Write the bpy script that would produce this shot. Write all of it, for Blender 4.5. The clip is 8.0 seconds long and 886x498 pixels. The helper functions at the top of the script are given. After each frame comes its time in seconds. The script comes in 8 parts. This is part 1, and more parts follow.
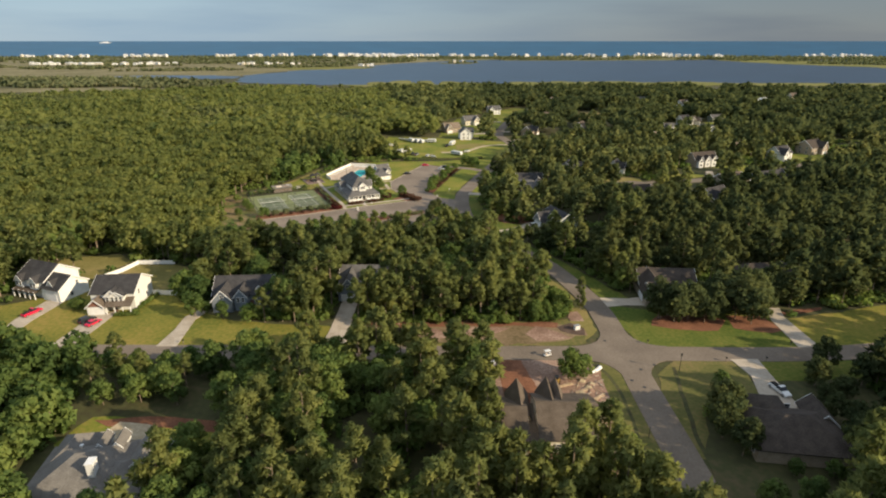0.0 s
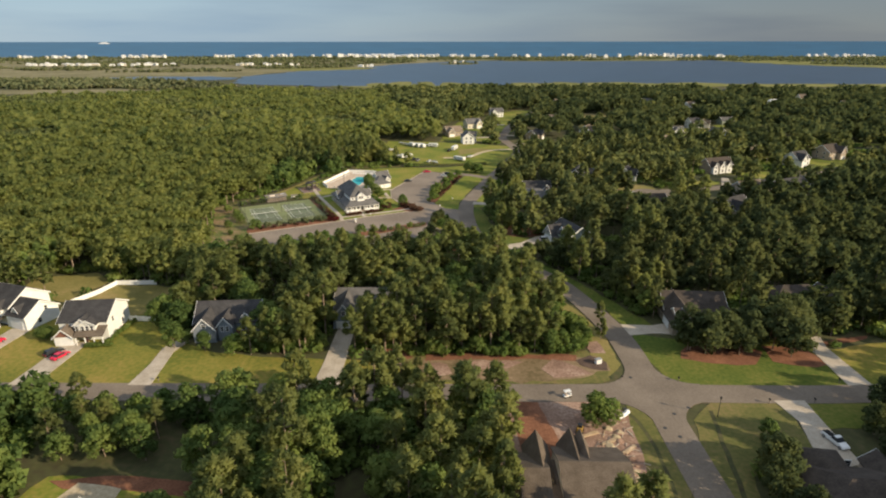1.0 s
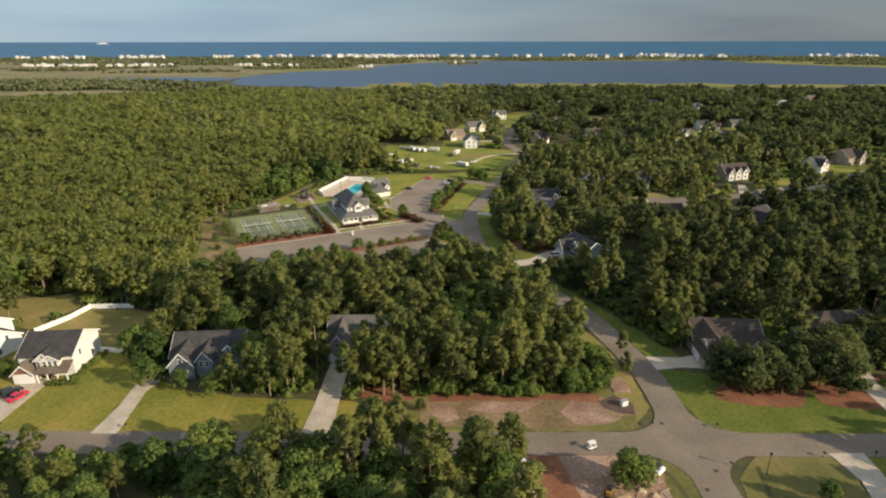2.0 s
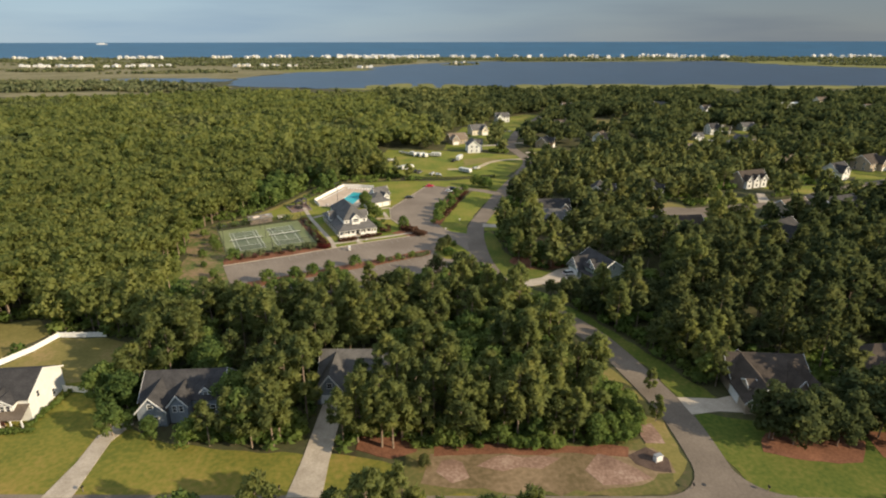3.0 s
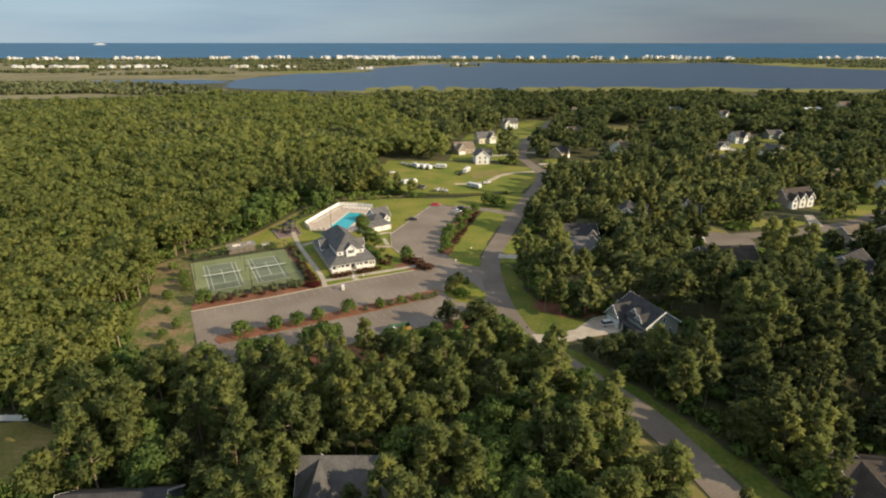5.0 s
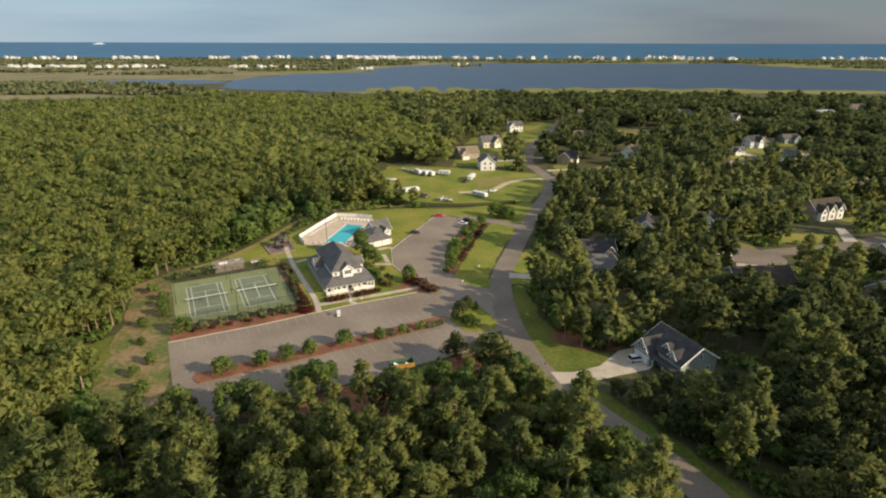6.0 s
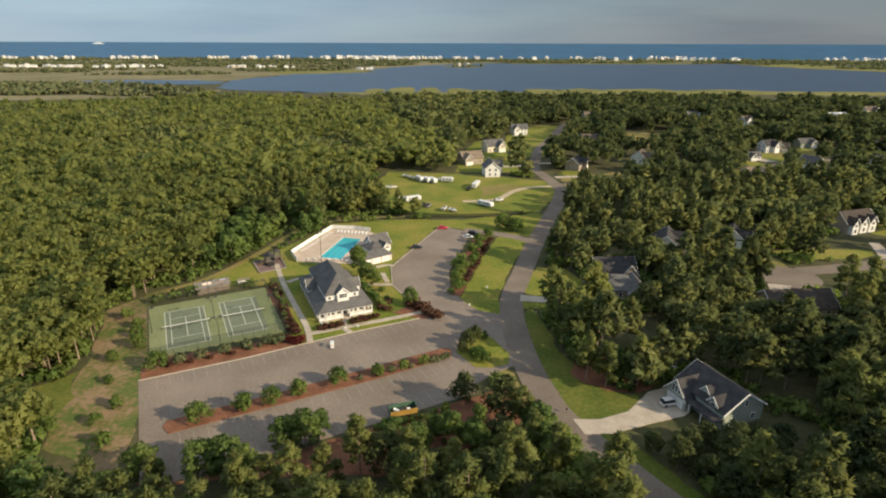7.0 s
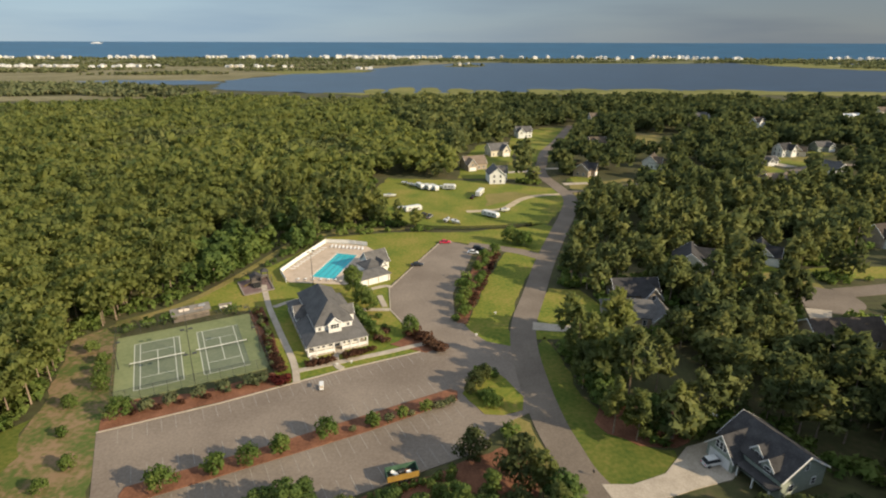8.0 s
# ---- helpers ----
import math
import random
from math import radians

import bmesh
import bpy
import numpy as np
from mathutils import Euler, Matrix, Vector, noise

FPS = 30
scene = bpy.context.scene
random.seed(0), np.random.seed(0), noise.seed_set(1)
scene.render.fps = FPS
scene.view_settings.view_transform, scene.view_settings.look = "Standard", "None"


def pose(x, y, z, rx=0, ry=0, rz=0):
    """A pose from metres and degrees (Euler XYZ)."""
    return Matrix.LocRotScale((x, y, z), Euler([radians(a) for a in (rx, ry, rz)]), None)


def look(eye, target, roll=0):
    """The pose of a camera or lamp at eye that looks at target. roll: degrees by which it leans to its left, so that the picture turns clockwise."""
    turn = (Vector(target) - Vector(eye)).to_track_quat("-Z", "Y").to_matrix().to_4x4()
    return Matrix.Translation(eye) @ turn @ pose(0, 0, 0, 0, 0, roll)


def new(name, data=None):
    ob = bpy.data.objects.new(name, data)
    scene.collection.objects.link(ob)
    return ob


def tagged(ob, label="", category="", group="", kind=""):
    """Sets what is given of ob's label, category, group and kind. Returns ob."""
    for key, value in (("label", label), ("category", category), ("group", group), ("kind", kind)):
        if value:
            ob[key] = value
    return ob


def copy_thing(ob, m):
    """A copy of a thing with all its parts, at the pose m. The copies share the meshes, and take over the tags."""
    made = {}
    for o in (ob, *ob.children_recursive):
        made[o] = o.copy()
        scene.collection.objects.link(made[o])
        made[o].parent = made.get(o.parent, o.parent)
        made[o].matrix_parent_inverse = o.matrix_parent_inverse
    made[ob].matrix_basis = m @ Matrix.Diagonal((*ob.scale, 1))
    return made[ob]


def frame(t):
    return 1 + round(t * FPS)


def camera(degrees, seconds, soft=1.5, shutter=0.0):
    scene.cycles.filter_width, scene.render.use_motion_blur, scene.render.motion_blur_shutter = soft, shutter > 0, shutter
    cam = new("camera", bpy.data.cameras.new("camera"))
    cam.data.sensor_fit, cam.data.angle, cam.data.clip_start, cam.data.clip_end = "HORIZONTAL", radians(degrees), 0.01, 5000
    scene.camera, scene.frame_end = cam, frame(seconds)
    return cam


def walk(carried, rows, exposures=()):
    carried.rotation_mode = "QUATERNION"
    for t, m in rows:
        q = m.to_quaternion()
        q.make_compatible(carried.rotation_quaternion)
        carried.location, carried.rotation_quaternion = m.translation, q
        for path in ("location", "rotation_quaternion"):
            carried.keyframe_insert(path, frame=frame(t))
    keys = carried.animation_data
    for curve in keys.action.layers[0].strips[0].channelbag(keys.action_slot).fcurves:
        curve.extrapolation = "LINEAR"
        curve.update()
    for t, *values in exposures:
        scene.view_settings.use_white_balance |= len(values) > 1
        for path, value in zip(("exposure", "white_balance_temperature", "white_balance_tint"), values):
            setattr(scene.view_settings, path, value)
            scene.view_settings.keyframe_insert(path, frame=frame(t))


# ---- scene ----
# ---- camera ----
cam = camera(76.2, 8.0, soft=2.05)
ROWS = [
    (0.0, 13.07, 10.94, 76.95, 1.874, 0.697, 0.0),
    (0.5, 12.25, 19.70, 77.03, 1.875, 0.697, -0.05),
    (1.0, 11.55, 28.35, 77.10, 1.875, 0.696, -0.05),
    (1.5, 10.90, 37.00, 77.18, 1.875, 0.696, -0.08),
    (3.0, 8.90, 63.30, 77.28, 1.876, 0.695, -0.1),
    (3.5, 8.12, 72.05, 77.36, 1.876, 0.693, -0.08),
    (4.0, 7.27, 81.00, 77.42, 1.876, 0.693, -0.03),
    (4.5, 6.35, 90.30, 77.40, 1.876, 0.692, 0.0),
    (6.0, 3.42, 119.20, 77.26, 1.876, 0.692, 0.12),
    (6.5, 2.55, 128.50, 77.20, 1.876, 0.692, 0.2),
    (7.0, 1.85, 137.90, 77.10, 1.877, 0.692, 0.2),
    (7.5, 1.28, 147.60, 77.02, 1.876, 0.693, 0.2),
    (8.0, 0.78, 157.40, 77.00, 1.876, 0.694, 0.15),
]
walk(cam, [(t, look((x, y, z), (x, y + a, z - b), r)) for t, x, y, z, a, b, r in ROWS])

# ---- daylight ----
SUN_AZ = (0.906, -0.423)       # where the sun stands, over the plan
SUN_EL = 23.5
world = bpy.data.worlds.new("sky")
scene.world = world
world.use_nodes = True
wn, wl = world.node_tree.nodes, world.node_tree.links
sky = wn.new("ShaderNodeTexSky")
sky.sky_type = 'NISHITA'
sky.sun_disc = False
sky.sun_elevation = radians(SUN_EL)
sky.sun_rotation = math.atan2(SUN_AZ[0], SUN_AZ[1])
sky.air_density, sky.dust_density, sky.ozone_density = 1.0, 0.3, 3.0
# thin streaked cloud over the whole sky
wco = wn.new("ShaderNodeTexCoord")
wmap = wn.new("ShaderNodeMapping")
wmap.inputs["Scale"].default_value = (1.6, 1.6, 14.0)
wnoise = wn.new("ShaderNodeTexNoise")
wnoise.inputs["Scale"].default_value = 1.7
wnoise.inputs["Detail"].default_value = 5
wramp = wn.new("ShaderNodeValToRGB")
wramp.color_ramp.elements[0].position, wramp.color_ramp.elements[1].position = 0.42, 0.72
wramp.color_ramp.elements[0].color, wramp.color_ramp.elements[1].color = (0.91, 0.91, 0.91, 1), (0.99, 0.99, 0.99, 1)
wmix = wn.new("ShaderNodeMixRGB")
wl.new(wco.outputs["Generated"], wmap.inputs["Vector"])
wl.new(wmap.outputs["Vector"], wnoise.inputs["Vector"])
wl.new(wnoise.outputs["Fac"], wramp.inputs["Fac"])
# the haze thins out overhead into clear deeper blue
wheight = wn.new("ShaderNodeMapRange")
wheight.interpolation_type = 'SMOOTHSTEP'
wheight.inputs["From Min"].default_value, wheight.inputs["From Max"].default_value = 0.10, 0.55
wheight.inputs["To Min"].default_value, wheight.inputs["To Max"].default_value = 1.0, 0.65
wthin = wn.new("ShaderNodeMath")
wthin.operation = 'MULTIPLY'
wl.new(wramp.outputs["Color"], wthin.inputs[0])
wl.new(wheight.outputs["Result"], wthin.inputs[1])
wl.new(wthin.outputs[0], wmix.inputs["Fac"])
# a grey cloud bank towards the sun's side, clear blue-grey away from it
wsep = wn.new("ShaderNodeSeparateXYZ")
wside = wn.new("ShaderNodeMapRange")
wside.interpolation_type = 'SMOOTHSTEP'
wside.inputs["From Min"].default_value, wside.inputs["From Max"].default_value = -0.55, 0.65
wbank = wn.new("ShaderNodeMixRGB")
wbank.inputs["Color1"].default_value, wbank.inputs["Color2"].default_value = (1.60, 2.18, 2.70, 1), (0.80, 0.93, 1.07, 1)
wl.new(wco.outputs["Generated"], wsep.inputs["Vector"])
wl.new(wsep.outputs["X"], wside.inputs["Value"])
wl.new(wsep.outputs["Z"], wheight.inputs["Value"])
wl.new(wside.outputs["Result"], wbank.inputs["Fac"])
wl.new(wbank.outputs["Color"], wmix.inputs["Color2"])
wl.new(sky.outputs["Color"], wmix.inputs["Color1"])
# bright veil overhead, out of view, added to lift the light in the shade
whigh = wn.new("ShaderNodeMapRange")
whigh.interpolation_type = 'SMOOTHSTEP'
whigh.inputs["From Min"].default_value, whigh.inputs["From Max"].default_value = 0.25, 0.80
whigh.inputs["To Max"].default_value = 0.68
wfill = wn.new("ShaderNodeMixRGB")
wfill.inputs["Color2"].default_value = (3.5, 3.75, 4.0, 1)
wl.new(wsep.outputs["Z"], whigh.inputs["Value"])
wl.new(whigh.outputs["Result"], wfill.inputs["Fac"])
wl.new(wmix.outputs["Color"], wfill.inputs["Color1"])
wl.new(wfill.outputs["Color"], wn["Background"].inputs["Color"])
wn["Background"].inputs["Strength"].default_value = 0.15
sun_data = bpy.data.lights.new("sun", 'SUN')
sun_data.energy, sun_data.angle, sun_data.color = 4.6, radians(0.6), (1.0, 0.82, 0.56)
sun = new("sun", sun_data)
ce = math.cos(radians(SUN_EL))
sun.matrix_world = look((SUN_AZ[0] * ce * 500, SUN_AZ[1] * ce * 500, math.sin(radians(SUN_EL)) * 500), (0, 0, 0))
scene.view_settings.exposure = 0.48


# ---- materials ----
def material(name, dark, light, scale=1.0, rough=0.9, fine=8.0, bump=0.0, metal=0.0, vary=0.0, mid=None, spread=(0.35, 0.68), coords="Position"):
    """Two colours mixed by a broad and a fine noise at world size; vary: brightness spread per object."""
    m = bpy.data.materials.new(name)
    m.use_nodes = True
    n, l = m.node_tree.nodes, m.node_tree.links
    b = n["Principled BSDF"]
    geo = n.new("ShaderNodeNewGeometry")
    pos = geo.outputs["Position"]
    if coords == "Object":
        pos = n.new("ShaderNodeTexCoord").outputs["Object"]
    broad = n.new("ShaderNodeTexNoise")
    broad.inputs["Scale"].default_value, broad.inputs["Detail"].default_value = scale, 4
    small = n.new("ShaderNodeTexNoise")
    small.inputs["Scale"].default_value, small.inputs["Detail"].default_value = scale * fine, 3
    l.new(pos, broad.inputs["Vector"])
    l.new(pos, small.inputs["Vector"])
    add = n.new("ShaderNodeMath")
    add.operation = 'MULTIPLY_ADD'
    add.inputs[1].default_value = 0.45
    half = n.new("ShaderNodeMath")
    half.operation = 'MULTIPLY'
    half.inputs[1].default_value = 0.55
    l.new(broad.outputs["Fac"], half.inputs[0])
    l.new(small.outputs["Fac"], add.inputs[0])
    l.new(half.outputs[0], add.inputs[2])
    ramp = n.new("ShaderNodeValToRGB")
    ramp.color_ramp.elements[0].position, ramp.color_ramp.elements[1].position = spread
    ramp.color_ramp.elements[0].color, ramp.color_ramp.elements[1].color = (*dark, 1), (*light, 1)
    if mid:
        e = ramp.color_ramp.elements.new(sum(spread) / 2)
        e.color = (*mid, 1)
    l.new(add.outputs[0], ramp.inputs["Fac"])
    colour = ramp.outputs["Color"]
    if vary:
        info = n.new("ShaderNodeObjectInfo")
        hsv = n.new("ShaderNodeHueSaturation")
        rng = n.new("ShaderNodeMapRange")
        rng.inputs["To Min"].default_value, rng.inputs["To Max"].default_value = 1 - vary, 1 + vary
        l.new(info.outputs["Random"], rng.inputs["Value"])
        l.new(rng.outputs["Result"], hsv.inputs["Value"])
        l.new(colour, hsv.inputs["Color"])
        colour = hsv.outputs["Color"]
    l.new(colour, b.inputs["Base Color"])
    b.inputs["Roughness"].default_value, b.inputs["Metallic"].default_value = rough, metal
    b.inputs["Specular IOR Level"].default_value = 0.25
    if bump:
        bp = n.new("ShaderNodeBump")
        bp.inputs["Strength"].default_value, bp.inputs["Distance"].default_value = bump, 0.3 / scale
        l.new(small.outputs["Fac"], bp.inputs["Height"])
        l.new(bp.outputs["Normal"], b.inputs["Normal"])
    return m


def leaf_material(name, dark, mid, light, thin=0.28, vary=1.0):
    """Foliage: tint drifts from stand to stand, tree to tree and spray to spray; some light passes through."""
    m = bpy.data.materials.new(name)
    m.use_nodes = True
    n, l = m.node_tree.nodes, m.node_tree.links
    n.remove(n["Principled BSDF"])
    out = n["Material Output"]
    geo = n.new("ShaderNodeNewGeometry")
    stand = n.new("ShaderNodeTexNoise")
    stand.inputs["Scale"].default_value, stand.inputs["Detail"].default_value = 0.012, 2
    tree = n.new("ShaderNodeTexNoise")
    tree.inputs["Scale"].default_value, tree.inputs["Detail"].default_value = 0.11, 2
    spray = n.new("ShaderNodeTexNoise")
    spray.inputs["Scale"].default_value, spray.inputs["Detail"].default_value = 1.7, 3
    l.new(geo.outputs["Position"], spray.inputs["Vector"])
    l.new(geo.outputs["Position"], stand.inputs["Vector"])
    l.new(geo.outputs["Position"], tree.inputs["Vector"])
    total = None
    for socket, weight in ((stand.outputs["Fac"], 0.45), (tree.outputs["Fac"], 1.10 * vary), (spray.outputs["Fac"], 0.40 * vary), (geo.outputs["Random Per Island"], 0.14)):
        k = n.new("ShaderNodeMath")
        k.operation = 'MULTIPLY_ADD'
        k.inputs[1].default_value = weight
        k.inputs[2].default_value = 0.205 - 0.75 * vary if total is None else 0
        l.new(socket, k.inputs[0])
        if total is not None:
            l.new(total, k.inputs[2])
        total = k.outputs[0]
    ramp = n.new("ShaderNodeValToRGB")
    ramp.color_ramp.elements[0].position, ramp.color_ramp.elements[1].position = 0.24, 0.76
    ramp.color_ramp.elements[0].color, ramp.color_ramp.elements[1].color = (*dark, 1), (*light, 1)
    ramp.color_ramp.elements.new(0.5).color = (*mid, 1)
    l.new(total, ramp.inputs["Fac"])
    d, t, mix = n.new("ShaderNodeBsdfDiffuse"), n.new("ShaderNodeBsdfTranslucent"), n.new("ShaderNodeMixShader")
    mix.inputs["Fac"].default_value = thin
    # light that passes through a leaf comes out brighter and yellower than what it throws back
    for shader, gain in ((d, (1.15, 1.16, 1.30)), (t, (1.68, 1.71, 1.66))):
        g = n.new("ShaderNodeMixRGB")
        g.blend_type = 'MULTIPLY'
        g.inputs["Fac"].default_value = 1.0
        g.inputs["Color2"].default_value = (*gain, 1)
        l.new(ramp.outputs["Color"], g.inputs["Color1"])
        l.new(g.outputs["Color"], shader.inputs["Color"])
    l.new(d.outputs[0], mix.inputs[1])
    l.new(t.outputs[0], mix.inputs[2])
    l.new(mix.outputs[0], out.inputs["Surface"])
    return m


def water_material(name, colour, rough, scale, strength):
    m = bpy.data.materials.new(name)
    m.use_nodes = True
    n, l = m.node_tree.nodes, m.node_tree.links
    b = n["Principled BSDF"]
    geo = n.new("ShaderNodeNewGeometry")
    noise_a = n.new("ShaderNodeTexNoise")
    noise_a.inputs["Scale"].default_value, noise_a.inputs["Detail"].default_value = scale, 4
    patch = n.new("ShaderNodeTexNoise")
    patch.inputs["Scale"].default_value, patch.inputs["Detail"].default_value = scale * 0.04, 3
    mapping = n.new("ShaderNodeMapping")
    mapping.inputs["Scale"].default_value = (0.35, 1.0, 1.0)
    l.new(geo.outputs["Position"], mapping.inputs["Vector"])
    l.new(mapping.outputs["Vector"], noise_a.inputs["Vector"])
    l.new(mapping.outputs["Vector"], patch.inputs["Vector"])
    ramp = n.new("ShaderNodeValToRGB")
    ramp.color_ramp.elements[0].position, ramp.color_ramp.elements[1].position = 0.35, 0.7
    ramp.color_ramp.elements[0].color = (*[c * 0.8 for c in colour], 1)
    ramp.color_ramp.elements[1].color = (*[c * 1.25 for c in colour], 1)
    l.new(patch.outputs["Fac"], ramp.inputs["Fac"])
    l.new(ramp.outputs["Color"], b.inputs["Base Color"])
    b.inputs["Roughness"].default_value, b.inputs["IOR"].default_value = rough, 1.33
    b.inputs["Specular IOR Level"].default_value = 0.3
    bp = n.new("ShaderNodeBump")
    bp.inputs["Strength"].default_value, bp.inputs["Distance"].default_value = strength, 0.5
    l.new(noise_a.outputs["Fac"], bp.inputs["Height"])
    l.new(bp.outputs["Normal"], b.inputs["Normal"])
    return m


M = {}
M["pine"] = leaf_material("pine_needles", (0.100, 0.124, 0.046), (0.160, 0.182, 0.058), (0.235, 0.240, 0.074), 0.50)
# young stands in the west, lightened: their sunlit sides are in the colour
M["sunlit_young_pine"] = leaf_material("sunlit_young_pine_needles", (0.116, 0.138, 0.045), (0.184, 0.204, 0.059), (0.244, 0.250, 0.075), 0.56, 0.7)
# greyer green of mixed woods, darkened for the shaded sides that face the camera
M["shaded_mixed"] = leaf_material("shaded_needles_and_leaves", (0.074, 0.094, 0.038), (0.124, 0.142, 0.050), (0.190, 0.192, 0.064), 0.36)
# darkest foliage: the shade over the eastern woods is put into this colour
M["live_oak"] = leaf_material("shaded_leaves", (0.052, 0.070, 0.030), (0.082, 0.099, 0.038), (0.124, 0.134, 0.046), 0.42)
M["scrub"] = leaf_material("scrub_leaves", (0.085, 0.105, 0.050), (0.13, 0.145, 0.065), (0.18, 0.175, 0.085), 0.3)
M["oak"] = leaf_material("broad_leaves", (0.070, 0.110, 0.034), (0.120, 0.166, 0.045), (0.195, 0.232, 0.060), 0.42)
M["shrub"] = leaf_material("shrub_leaves", (0.070, 0.115, 0.030), (0.128, 0.178, 0.045), (0.195, 0.230, 0.062), 0.46)
M["red_shrub"] = leaf_material("red_shrub_leaves", (0.06, 0.018, 0.014), (0.13, 0.03, 0.025), (0.18, 0.06, 0.04))
M["dry_shrub"] = leaf_material("bronze_shrub_leaves", (0.045, 0.025, 0.016), (0.09, 0.045, 0.028), (0.12, 0.07, 0.04))
M["bark"] = material("pine_bark", (0.16, 0.115, 0.085), (0.38, 0.30, 0.23), 1.5, 0.95)
M["floor"] = material("forest_floor", (0.055, 0.048, 0.026), (0.120, 0.092, 0.052), 0.05, 1.0, 12, mid=(0.070, 0.074, 0.030))
M["lawn"] = material("lawn_grass", (0.090, 0.132, 0.018), (0.265, 0.212, 0.054), 0.06, 1.0, 16, mid=(0.168, 0.184, 0.027), spread=(0.36, 0.64))
M["dry_lawn"] = material("dry_grass", (0.15, 0.135, 0.04), (0.30, 0.215, 0.095), 0.09, 1.0, 12, mid=(0.205, 0.175, 0.055))
# greener grass than the lawn, with some tree shade mixed into its colour
M["green_shaded_lawn"] = material("green_shaded_grass", (0.058, 0.094, 0.014), (0.168, 0.156, 0.037), 0.07, 1.0, 15, mid=(0.104, 0.124, 0.021), spread=(0.36, 0.64))
M["weedy"] = material("weedy_grass", (0.085, 0.095, 0.026), (0.21, 0.155, 0.07), 0.09, 1.0, 12, mid=(0.140, 0.128, 0.042))
M["straw"] = material("pine_straw", (0.12, 0.052, 0.030), (0.28, 0.128, 0.074), 0.25, 1.0, 9)
M["dirt"] = material("bare_pinkish_dirt", (0.175, 0.108, 0.078), (0.40, 0.285, 0.220), 0.16, 1.0, 10, mid=(0.270, 0.172, 0.128), spread=(0.36, 0.64))
M["lot_dirt"] = material("dirt_and_dead_grass", (0.125, 0.094, 0.046), (0.30, 0.215, 0.135), 0.10, 1.0, 9, mid=(0.205, 0.146, 0.085), spread=(0.36, 0.66))
M["mulch"] = material("dark_mulch", (0.060, 0.040, 0.032), (0.135, 0.092, 0.072), 0.4, 1.0, 9)
M["yellow_lawn"] = material("yellowing_grass", (0.112, 0.128, 0.021), (0.275, 0.205, 0.054), 0.06, 1.0, 16, mid=(0.185, 0.172, 0.031), spread=(0.36, 0.64))
M["sand"] = material("pale_sand", (0.34, 0.27, 0.17), (0.55, 0.46, 0.33), 0.2, 1.0, 8)
M["asphalt"] = material("old_asphalt", (0.145, 0.118, 0.094), (0.230, 0.190, 0.152), 0.10, 0.95, 22, mid=(0.187, 0.153, 0.122))
M["lot_asphalt"] = material("car_park_asphalt", (0.172, 0.138, 0.110), (0.275, 0.226, 0.182), 0.07, 0.95, 26, mid=(0.222, 0.182, 0.147))
M["concrete"] = material("concrete", (0.33, 0.28, 0.22), (0.52, 0.45, 0.37), 0.3, 0.9, 10)
M["deck"] = material("pool_deck_concrete", (0.42, 0.33, 0.25), (0.58, 0.47, 0.37), 0.3, 0.9, 9)
M["paint_line"] = material("white_line_paint", (0.22, 0.19, 0.165), (0.40, 0.37, 0.33), 0.6, 0.8, 6)
M["court_out"] = material("green_court_surround", (0.150, 0.180, 0.080), (0.235, 0.255, 0.125), 0.10, 0.9, 9)
M["court_in"] = material("grey_green_court_surface", (0.122, 0.148, 0.095), (0.186, 0.205, 0.138), 0.12, 0.9, 9)
M["court_line"] = material("court_line_paint", (0.48, 0.50, 0.43), (0.66, 0.66, 0.58), 0.6, 0.8)
M["worn"] = material("worn_ground", (0.085, 0.118, 0.028), (0.25, 0.172, 0.100), 0.12, 1.0, 7, mid=(0.160, 0.138, 0.054), spread=(0.42, 0.58))
M["white"] = material("white_painted_siding", (0.64, 0.64, 0.62), (0.79, 0.79, 0.77), 0.6, 0.65, 5)
M["trim"] = material("white_trim", (0.69, 0.69, 0.68), (0.83, 0.83, 0.82), 1.0, 0.6, 4)
M["cream"] = material("cream_siding", (0.58, 0.53, 0.42), (0.74, 0.68, 0.56), 0.6, 0.7, 5)
M["sage"] = material("sage_green_siding", (0.27, 0.31, 0.26), (0.36, 0.40, 0.335), 0.6, 0.7, 5)
M["blue_siding"] = material("grey_blue_siding", (0.16, 0.19, 0.23), (0.27, 0.30, 0.34), 0.6, 0.7, 5)
M["tan_siding"] = material("tan_siding", (0.30, 0.24, 0.18), (0.45, 0.37, 0.29), 0.6, 0.7, 5)
M["brick_wall"] = material("red_brick", (0.16, 0.07, 0.05), (0.30, 0.15, 0.11), 1.2, 0.9, 6)
M["roof_dark"] = material("charcoal_shingle", (0.030, 0.029, 0.031), (0.072, 0.069, 0.070), 0.5, 0.9, 7, bump=0.2, vary=0.15)
M["roof_grey"] = material("grey_shingle", (0.080, 0.077, 0.076), (0.150, 0.145, 0.142), 0.5, 0.9, 7, bump=0.2, vary=0.12)
M["roof_pale"] = material("pale_grey_shingle", (0.125, 0.116, 0.106), (0.215, 0.200, 0.182), 0.5, 0.9, 7, bump=0.2)
M["roof_brown"] = material("brown_shingle", (0.085, 0.066, 0.050), (0.155, 0.124, 0.098), 0.5, 0.9, 7, bump=0.2, vary=0.2)
M["roof_umber"] = material("dark_brown_shingle", (0.042, 0.034, 0.029), (0.092, 0.074, 0.062), 0.5, 0.9, 7, bump=0.2)
M["play_mulch"] = material("mauve_rubber_mulch", (0.13, 0.085, 0.078), (0.24, 0.165, 0.15), 0.4, 1.0, 8)
M["roof_tan"] = material("weathered_tan_shingle", (0.15, 0.115, 0.085), (0.27, 0.215, 0.165), 0.5, 0.9, 7, bump=0.2, vary=0.15)
